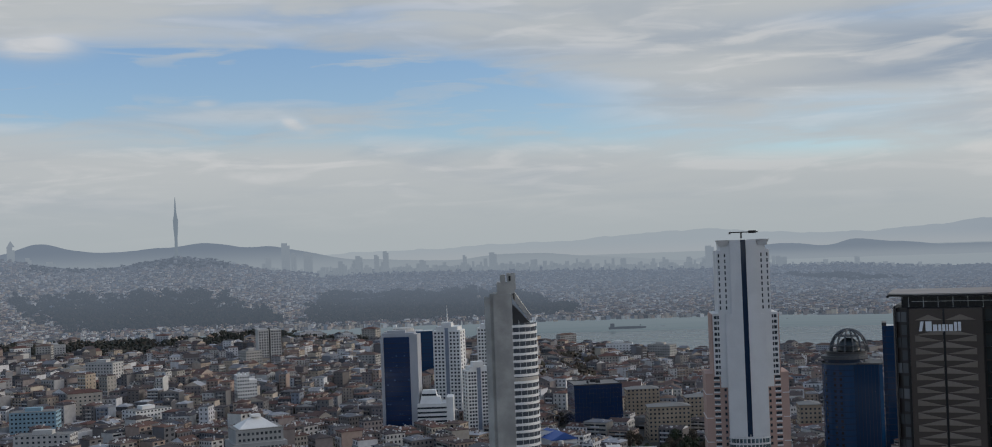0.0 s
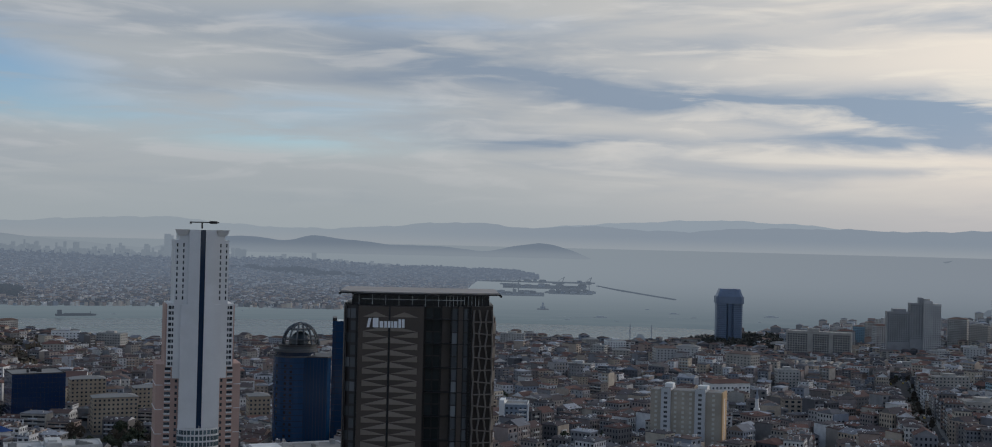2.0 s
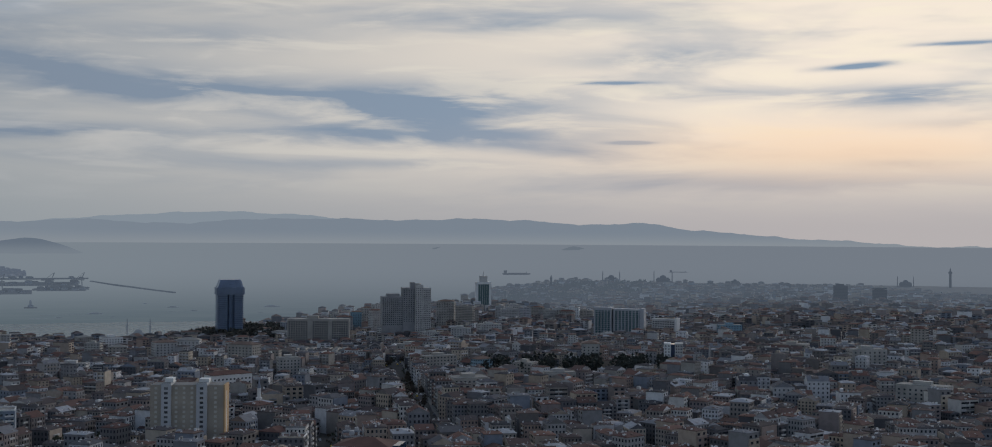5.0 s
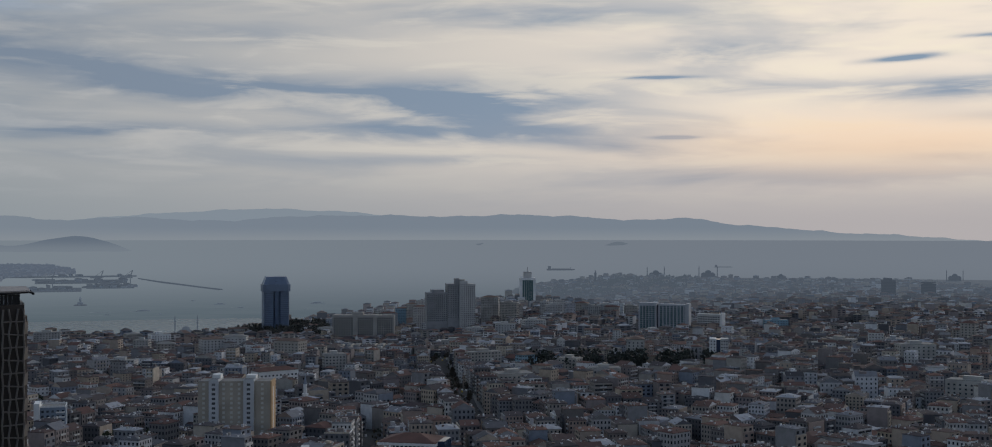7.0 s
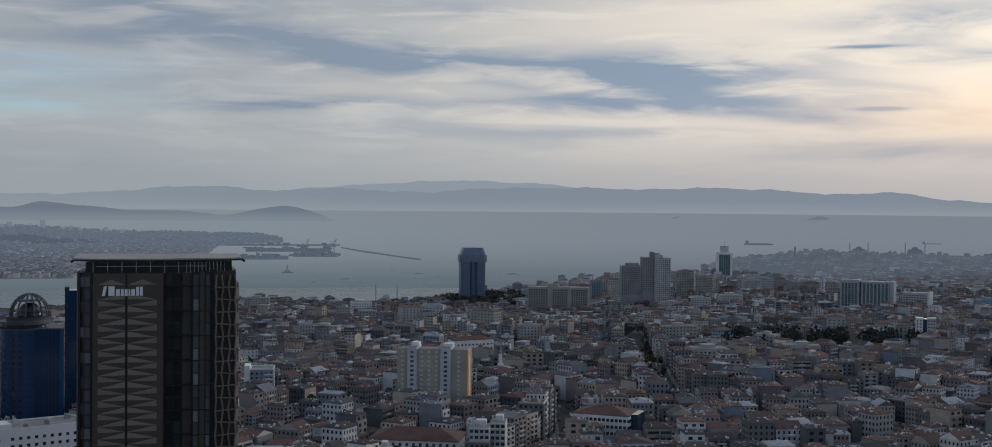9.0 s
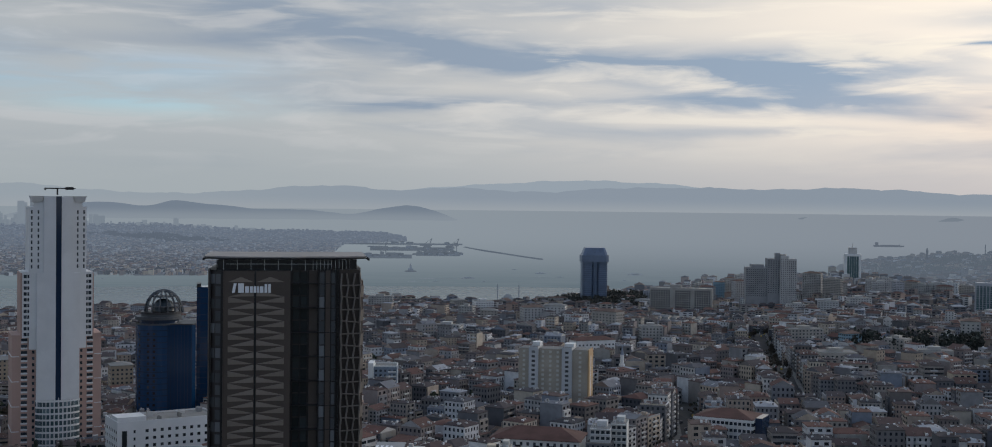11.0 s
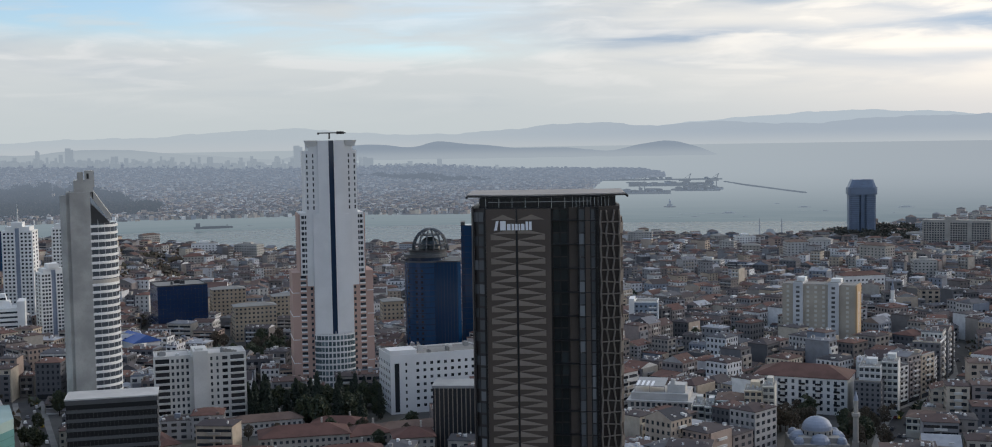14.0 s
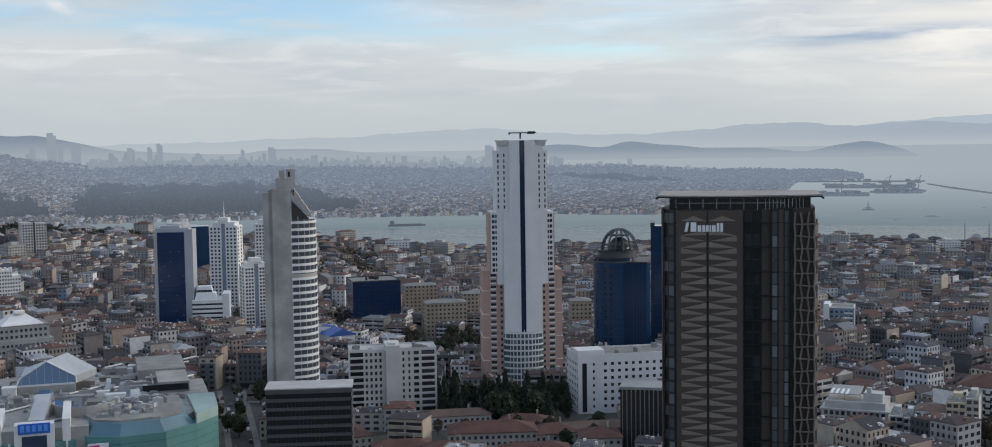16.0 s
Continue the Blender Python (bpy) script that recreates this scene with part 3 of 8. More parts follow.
def range_of(name, profile, r, base, stuff, label, rough, seed):
    """A far ridge: a slope up to an uneven crest given by its angles of rise."""
    rnd = random.Random(seed)
    a0, a1 = profile[0][0], profile[-1][0]
    azs = np.arange(a0, a1 + 0.01, 0.2)
    el = np.interp(azs, [p[0] for p in profile], [p[1] for p in profile])
    el = np.convolve(np.pad(el, 2, mode="edge"), np.ones(5) / 5, "valid")
    ph = [rnd.uniform(0, 6.28) for _ in range(6)]
    el = el + rough * sum(np.sin(azs * f + p) / (1 + f * 0.4) for f, p in zip((1.1, 2.3, 3.9, 6.1, 9.7, 14.0), ph))
    crest = 140 + r * np.tan(np.radians(el))
    rows = []
    for k, (share, back) in enumerate(((0, 0.985), (0.35, 0.99), (0.75, 0.995), (1, 1.0), (0.5, 1.02))):
        rr = r * back
        z = base + (np.maximum(crest, base + 1) - base) * share
        rows.append(np.c_[rr * np.sin(np.radians(azs)), rr * np.cos(np.radians(azs)), z])
    p = drawn(np.concatenate(rows))
    n, m = len(azs), len(rows)
    i = np.arange(n * m).reshape(m, n)
    f = np.c_[i[:-1, :-1].ravel(), i[:-1, 1:].ravel(), i[1:, 1:].ravel(), i[1:, :-1].ravel()]
    me = bpy.data.meshes.new(name)
    me.from_pydata(p.tolist(), [], f.tolist())
    me.materials.append(stuff)
    me.polygons.foreach_set("use_smooth", np.ones(len(f), bool))
    return tagged(new(name, me), label, "mountains", kind="structure")


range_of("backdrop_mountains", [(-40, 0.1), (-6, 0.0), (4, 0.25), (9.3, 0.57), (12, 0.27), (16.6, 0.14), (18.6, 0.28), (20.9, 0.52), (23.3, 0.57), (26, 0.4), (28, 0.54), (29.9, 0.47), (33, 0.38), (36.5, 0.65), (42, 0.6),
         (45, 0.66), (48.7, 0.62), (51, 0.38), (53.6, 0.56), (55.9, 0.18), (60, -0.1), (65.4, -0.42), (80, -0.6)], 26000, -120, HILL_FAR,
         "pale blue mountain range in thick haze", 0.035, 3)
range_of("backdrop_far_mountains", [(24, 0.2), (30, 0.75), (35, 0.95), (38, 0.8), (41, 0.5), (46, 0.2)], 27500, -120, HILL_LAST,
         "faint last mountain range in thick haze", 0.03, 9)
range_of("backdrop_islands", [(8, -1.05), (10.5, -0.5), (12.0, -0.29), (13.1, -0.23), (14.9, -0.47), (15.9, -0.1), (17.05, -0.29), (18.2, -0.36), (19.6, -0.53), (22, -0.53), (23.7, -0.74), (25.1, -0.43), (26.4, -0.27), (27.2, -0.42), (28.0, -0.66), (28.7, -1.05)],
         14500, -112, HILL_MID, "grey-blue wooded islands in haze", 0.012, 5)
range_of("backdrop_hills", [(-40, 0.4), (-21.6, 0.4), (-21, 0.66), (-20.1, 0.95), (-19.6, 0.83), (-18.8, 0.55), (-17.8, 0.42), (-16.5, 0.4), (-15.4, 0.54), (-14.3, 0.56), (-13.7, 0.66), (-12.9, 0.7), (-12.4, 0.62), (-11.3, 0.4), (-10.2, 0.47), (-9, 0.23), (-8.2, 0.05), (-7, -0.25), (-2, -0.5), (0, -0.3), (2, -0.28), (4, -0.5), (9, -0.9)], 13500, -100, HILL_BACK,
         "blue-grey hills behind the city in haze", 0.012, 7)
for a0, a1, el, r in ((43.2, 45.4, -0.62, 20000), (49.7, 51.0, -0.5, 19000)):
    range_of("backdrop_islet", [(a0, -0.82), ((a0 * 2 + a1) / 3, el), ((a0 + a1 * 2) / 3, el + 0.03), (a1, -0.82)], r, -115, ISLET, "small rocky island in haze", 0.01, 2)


# ---- great buildings ----
def pane_mesh(name, w, h, d, stuff):
    return Solid().box(-w / 2, w / 2, -0.05, d, 0, h).mesh(name, stuff)


def panes(parent, mesh, places, turn=0.0, name="window"):
    """A window at each place (x, y, z) of a wall; turn: where the wall faces, 0 towards the viewer."""
    for p in places:
        ob = new(name, mesh)
        ob.parent = parent
        ob.matrix_basis = pose(*p, 0, 0, turn)


def spread(a, b, n):
    """The middles of n equal bays between a and b."""
    return [a + (b - a) * (i + 0.5) / n for i in range(n)]


def hotel():
    """The dark hotel tower, seen from slightly above its roof."""
    h = thing("hotel_tower", "dark bronze hotel tower with zigzag panel front and canopy roof", "hotel", 20.87, 340, 0, 0)
    floor, top = 3.3, 120.5
    # plan, x to the right and y away; the panel front stands forward
    core = [(-20.0, 2.2), (-16.6, 0.6), (1.2, 0.6), (1.2, 4.2), (9.0, 4.2), (9.0, 2.2), (14.0, 2.4), (19.9, 5.0), (20.4, 12.5), (20.4, 30), (-20.6, 30), (-20.9, 5)]
    part("body", Solid().prism(core, 0, top), DARK_BRONZE, h, "dark bronze glass body")
    front = Solid().box(-16.7, -8.55, 0.0, 0.75, 0, top - 0.2)
    front2 = Solid().box(-8.05, 0.95, 0.0, 0.75, 0, top - 0.2)
    part("front_panel", front, BRONZE, h), part("front_panel", front2, BRONZE, h)
    part("front_joint", Solid().box(-8.55, -8.05, 0.35, 0.7, 0, top - 0.4), BLACK_METAL, h, "black vertical joint")
    # folded wedges, alternating, a pair on each floor
    for side, (x0, x1) in enumerate(((-15.4, -8.65), (-7.95, -0.6))):
        outer = x0 if side == 0 else x1
        inner = x1 if side == 0 else x0
        up = Solid().add([(outer, -0.02, 0), (outer, -0.3, 1.55), (inner, -0.06, 0.1), (outer, 0.1, 1.6), (outer, 0.1, 0), (inner, 0.1, 0.1)],
                         [(0, 2, 1), (1, 2, 5, 3), (0, 4, 5, 2), (0, 1, 3, 4)]) if side == 0 else \
            Solid().add([(outer, -0.02, 0), (outer, -0.3, 1.55), (inner, -0.06, 0.1), (outer, 0.1, 1.6), (outer, 0.1, 0), (inner, 0.1, 0.1)],
                        [(0, 1, 2), (1, 3, 5, 2), (0, 2, 5, 4), (0, 4, 3, 1)])
        down = Solid().add([(inner, -0.28, 0.25), (inner, -0.28, 1.75), (outer, -0.05, 0.1), (inner, 0.1, 1.75), (inner, 0.1, 0.25), (outer, 0.1, 0.1)],
                           [(0, 1, 2), (1, 3, 5, 2), (0, 2, 5, 4)] if side == 0 else [(0, 2, 1), (1, 2, 5, 3), (0, 4, 5, 2)])
        mu, md = up.mesh("wedge", BRONZE_LIGHT), down.mesh("wedge", BRONZE_LIGHT)
        for k in range(35):
            z = top - 8.6 - k * floor
            part("wedge", mu, None, h).location = (0, 0, z)
            part("wedge", md, None, h).location = (0, 0, z + 1.5)
    # a plain top pair over the sign
    for x0, x1 in ((-15.4, -8.65), (-7.95, -0.6)):
        part("wedge", Solid().add([(x0, -0.05, top - 3.1), (x1, -0.05, top - 3.1), ((x0 + x1) / 2, -0.25, top - 1.7), (x0, 0.1, top - 3.1), (x1, 0.1, top - 3.1), ((x0 + x1) / 2, 0.1, top - 1.7)],
                                  [(0, 1, 2), (0, 2, 5, 3), (2, 1, 4, 5), (1, 0, 3, 4)]), BRONZE_LIGHT, h)
    # the sign: slanted strokes and bars, no letters
    strokes = [(-13.9, 0.75, 2.5, 0.5), (-12.75, 1.5, 2.5, 0.0), (-10.9, 0.95, 1.7, 0.0), (-9.65, 0.7, 1.7, 0.0), (-8.7, 0.7, 1.7, 0.0), (-7.75, 0.4, 1.7, 0.0), (-7.1, 0.95, 1.7, 0.0), (-5.85, 0.7, 2.3, 0.0), (-4.9, 0.7, 2.3, 0.0)]
    sign = None
    for x, wd, hh, lean in strokes:
        z0 = top - 5.9
        s = Solid().add([(x - lean, -0.75, z0), (x + wd - lean, -0.75, z0), (x + wd, -0.75, z0 + hh), (x, -0.75, z0 + hh), (x - lean, -0.3, z0), (x + wd - lean, -0.3, z0), (x + wd, -0.3, z0 + hh), (x, -0.3, z0 + hh)],
                        [(0, 1, 2, 3), (1, 5, 6, 2), (5, 4, 7, 6), (4, 0, 3, 7), (3, 2, 6, 7), (0, 4, 5, 1)])
        if sign is None:
            sign = part("sign", s, SIGN, h, "pale name sign of plain blocks")
        else:
            part("sign_block", s, SIGN, sign)
    # window strip at the left edge, dark bays and pale glass columns to the right
    lp, mp, rp, np_ = (Solid().box(-0.75, 0.75, -0.12, 0.2, 0, 2.6).mesh("pane", GREY_GLASS), Solid().box(-0.85, 0.85, -0.1, 0.2, 0, 2.9).mesh("pane", GREEN_BLACK),
                       Solid().box(-0.68, 0.68, -0.1, 0.2, 0, 2.95).mesh("pane", STRIP_GLASS), Solid().box(-0.5, 0.5, -0.1, 0.2, 0, 2.95).mesh("pane", STRIP_GLASS))
    line = Solid().box(1.25, 14.0, 1.72, 4.2, -0.14, 0.06).mesh("floor_line", BLACK_METAL)
    slope = math.degrees(math.atan2(0.6 - 2.2, 3.4))
    for k in range(36):
        z = top - 3.6 - k * floor
        for x, y, m, t in ((-18.0, 1.2, lp, slope), (-19.6, 2.0, lp, slope), (2.5, 4.1, mp, 0), (4.6, 4.1, mp, 0), (9.4, 2.0, rp, 0), (12.45, 2.1, np_, 0)):
            if abs(x + 19.6) < 0.1 and k % 2:
                continue
            ob = part("pane", m, None, h)
            ob.matrix_basis = pose(x, y, z, 0, 0, t)
        if k % 2 == 0:
            part("floor_line", line, None, h).location = (0, 0, z)
    part("bay_panel", Solid().box(6.0, 8.3, 3.7, 4.3, 0, top), BRONZE, h, "brown metal bay panel")
    part("bay_panel", Solid().box(10.35, 11.75, 1.8, 2.4, 0, top), BRONZE, h, "brown metal bay panel")
    for x, y in ((-16.9, 0.15), (-20.2, 1.6), (1.3, 3.9), (3.55, 3.95), (5.75, 3.95), (8.5, 1.9), (10.25, 1.9), (11.8, 1.9), (13.15, 1.9), (13.9, 2.0)):
        part("mullion", Solid().box(x - 0.14, x + 0.14, y - 0.3, y + 0.6, 0, top + 0.6), BLACK_METAL, h)
    # woven lattice on the right slanted face
    a, b = Vector((14.3, 2.2, 0)), Vector((19.8, 4.7, 0))
    wide = (b - a)
    out = Vector((wide.y, -wide.x, 0)).normalized() * 0.45
    for k in range(36):
        z = top - 4.2 - k * floor
        j = 0.35 * (1 if k % 2 else -1)
        part("lattice_rail", Solid().bar(a + out + Vector((0, 0, z + j * 0.5 + 0.2)), b + out + Vector((0, 0, z - j * 0.5 - 0.2)), 0.2, 4), LATTICE, h)
        for i in range(4):
            f = i / 3
            g = 0.05 * (1 if (k + i) % 2 else -1)
            p, q = a + wide * min(max(f + g, 0), 1) + out, a + wide * min(max(f - g, 0), 1) + out
            part("lattice_bar", Solid().bar(p + Vector((0, 0, z)), q + Vector((0, 0, z + floor)), 0.27, 4), LATTICE, h)
    part("edge_fin", Solid().prism([(19.9, 4.8), (20.7, 5.4), (20.9, 12), (20.2, 12.4)], 0, top - 3), BRONZE, h)
    for k in range(18):
        z = top - 5 - k * 6.6
        part("edge_panel", Solid().add([(19.9, 4.7, z), (20.95, 5.6, z + 1), (20.8, 5.4, z - 2.4), (19.9, 4.7, z - 2.6)], [(0, 3, 2, 1)]), BRONZE_LIGHT, h)
    # glazed top storey and canopy
    part("upper_storey", Solid().prism([(-18.5, 4), (12, 4), (19, 7.5), (19, 28), (-18.5, 28)], top, top + 2.6), BLACK_GLASS, h)
    for i in range(13):
        x = 7 + i * 1.0
        part("canopy_post", Solid().box(x - 0.06, x + 0.06, 3.2 + max(0, x - 14) * 1.1, 3.35 + max(0, x - 14) * 1.1, top - 0.2, top + 3.2), STEEL, h)
    for i in range(14):
        x = -18.5 + i * 1.8
        part("canopy_post", Solid().box(x - 0.07, x + 0.07, 1.9, 2.05, top - 0.2, top + 3.1), STEEL if i % 2 else BLACK_METAL, h)
    part("terrace_rail", Solid().box(-16, 12, 1.4, 1.5, top + 1.6, top + 1.72), STEEL, h)
    roof = [(-21.9, 3.2), (-15, -0.6), (2.5, -0.8), (5, 0.6), (14.5, 1.4), (21.4, 4.4), (21.8, 30.5), (-21.9, 30.5)]
    part("canopy", Solid().prism(roof, top + 3.4, top + 3.75), CANOPY, h, "grey-beige thin canopy roof")
    part("canopy_edge", Solid().prism([(x * 1.012, y - 0.25) for x, y in roof], top + 3.0, top + 3.3), BLACK_METAL, h)
    for i in range(5):
        for sx in (-22.4, 21.9):
            part("canopy_bracket", Solid().box(sx, sx + 0.5, 5 + i * 4, 5.3 + i * 4, top + 2.5, top + 3.1), BLACK_METAL, h)


DARK_BRONZE = material("dark_bronze_glass", (0.026, 0.021, 0.02), 0.4, 0.1)
LATTICE = material("pale_bronze_lattice", (0.15, 0.13, 0.115), 0.5, 0.1)
STRIP_GLASS = glass("pale_strip_glass", (0.06, 0.066, 0.072), 0.12, 0.7, 0.7)
GREEN_BLACK = glass("green_black_glass", (0.010, 0.016, 0.018), 0.15, 0.4, 0.3)
CANOPY = material("grey_beige_canopy", (0.33, 0.30, 0.275), 0.8, vary=0.15)
GREY_GLASS = glass("grey_glass", (0.07, 0.072, 0.075), 0.1, 0.7, 0.5)


def white_tower():
    """The tall white tower with stepped shoulders and a black glass stripe."""
    t = thing("white_tower", "tall white stepped tower with pink wings and black glass stripe", "skyscraper", 11.1, 688, 0, 6)
    for k in (-1, 1):
        def o(*pts):
            return [(x * k, y) for x, y in (pts if k > 0 else pts[::-1])]
        part("wing", Solid().prism(o((10.5, 4.6), (22.2, 6.4), (22.2, 30), (10.5, 30)), 0, 66.6), PINK, t, "pink clad wing")
        part("wing_parapet", Solid().prism(o((10.5, 4.4), (22.4, 6.2), (22.4, 30.2), (10.5, 30.2)), 66.6, 67.4), PINK, t)
        part("shoulder", Solid().prism(o((9, 2.7), (17.4, 4), (17.4, 28), (9, 28)), 66, 100), WHITE, t)
        part("shoulder_side", Solid().prism(o((17.4, 4.8), (18.1, 4.9), (18.1, 28), (17.4, 28)), 66, 99.4), PINK, t, "pink side strip")
        part("front_slab", Solid().prism(o((1.4, 0.0), (7.2, 1.0), (7.2, 5), (1.4, 5)), 99.6, 139.5), WHITE, t, "plain white front slab")
        part("front_slab", Solid().prism(o((1.4, 0.0), (10.6, 1.5), (10.6, 5), (1.4, 5)), 30, 99.6), WHITE, t, "plain white front slab")
    part("shaft", Solid().prism([(-14.1, 3.4), (-7, 2), (7, 2), (14.1, 3.4), (14.1, 27), (-14.1, 27)], 60, 134), WHITE, t)
    part("shaft_top", Solid().prism([(-12, 3.4), (-7, 2.4), (7, 2.4), (12, 3.4), (12, 25), (-12, 25)], 134, 138), WHITE, t)
    part("core", Solid().prism([(-10.4, 4), (10.4, 4), (10.4, 27), (-10.4, 27)], 0, 66), WHITE, t)
    part("glass_stripe", Solid().box(-1.4, 1.4, 0.9, 4, 33.4, 139.5), NAVY_GLASS, t, "black glass stripe")
    for x in (-10.6, 10.6):
        part("crown", Solid().prism([(x - 2.3, 2.4), (x + 2.3, 2.4), (x + 2.3, 9), (x - 2.3, 9)], 136.4, 139.6, 1.45), WHITE, t, "flared white crown corner")
    part("crown_roof", Solid().box(-11, 11, 3, 24, 138, 139), PALE_CONCRETE, t)
    mast = part("roof_crane", Solid().box(-6.5, 9, 7.6, 8.3, 143.3, 143.9).box(-0.4, 0.4, 7.6, 8.4, 140.2, 143.4).box(4, 8, 7.3, 8.6, 142.9, 144.4).box(-6.5, -5.6, 7.4, 8.5, 142.7, 143.4), BLACK_METAL, t, "dark roof crane arm")
    win = Solid().box(-0.75, 0.75, -0.08, 0.3, 0, 1.75).mesh("window", WINDOW)
    fl = 3.25
    # wings: recessed loggias
    log = Solid().box(-1.5, 1.5, -0.1, 0.4, 0, 1.5).mesh("loggia", WINDOW)
    rail = Solid().box(-1.6, 1.6, -0.35, 0.05, 0, 0.9).mesh("balcony_rail", WHITE)
    small = Solid().box(-0.6, 0.6, -0.08, 0.3, 0, 1.6).mesh("window", WINDOW)
    for k in range(20):
        z = 1.5 + k * fl
        for x in (-16.3, -11.9, 11.9, 16.3):
            y = 4.6 + (abs(x) - 10.5) / 11.7 * 1.8
            ob = part("window", log if abs(x) > 14 else small, None, t)
            ob.matrix_basis = pose(x, y, z + 0.9, 0, 0, 8.7 if x > 0 else -8.7)
            if abs(x) > 14:
                ob = part("balcony", rail, None, t)
                ob.matrix_basis = pose(x, y, z, 0, 0, 8.7 if x > 0 else -8.7)
        if k % 4 == 0:
            part("wing_band", Solid().box(-22.5, -18.6, 5.7, 30.3, z + 2.6, z + 2.95), WHITE, t, "thin white band")
            part("wing_band", Solid().box(18.6, 22.5, 5.7, 30.3, z + 2.6, z + 2.95), WHITE, t, "thin white band")
    for k in range(11):
        z = 67 + k * 3.0
        for x in (-16, -14.2, -12, 12.2, 14.2, 16):
            ob = part("window", win, None, t)
            ob.matrix_basis = pose(x, 2.7 + (abs(x) - 9) / 8.4 * 1.3, z, 0, 0, 8.8 if x > 0 else -8.8)
    slim = Solid().box(-0.38, 0.38, -0.08, 0.3, 0, 1.9).mesh("window", WINDOW)
    for k in range(10):
        z = 102 + k * 3.15
        for x in (-13.0, -9.8, 9.6, 12.8):
            ob = part("window", slim, None, t)
            ob.matrix_basis = pose(x, 2.0 + (abs(x) - 7) / 7.1 * 1.4, z, 0, 0, 11 if x > 0 else -11)
    # rounded glazed bay at the foot
    arc = [(11.2 * math.sin(a), 4.2 - 6.2 * math.cos(a)) for a in np.linspace(-1.35, 1.35, 15)]
    part("bay", Solid().prism(arc + [(11, 8), (-11, 8)], 0, 33.4), WHITE, t, "rounded white bay with window bands")
    part("bay_terrace", Solid().prism([(x * 0.98, y + 0.3) for x, y in arc] + [(11, 8), (-11, 8)], 33.4, 33.5), PALE_CONCRETE, t)
    bw = Solid().box(-0.74, 0.74, -0.1, 0.3, 0, 2.25).mesh("bay_window", BAY_GLASS)
    for k in range(10):
        for i in range(1, 15):
            (x0, y0), (x1, y1) = arc[i - 1], arc[i]
            ob = part("window", bw, None, t)
            ob.matrix_basis = pose((x0 + x1) / 2, (y0 + y1) / 2, 1.2 + k * 3.25, 0, 0, math.degrees(math.atan2(y1 - y0, x1 - x0)))
    post = Solid().box(-0.15, 0.15, -0.15, 0.15, 0, 1.6).mesh("terrace_post", WHITE)
    for x, y in arc:
        ob = part("terrace_post", post, None, t)
        ob.location = (x * 0.97, y + 0.3, 33.4)


BAY_GLASS = glass("grey_green_bay_glass", (0.06, 0.085, 0.095), 0.12, 0.5, 0.5)


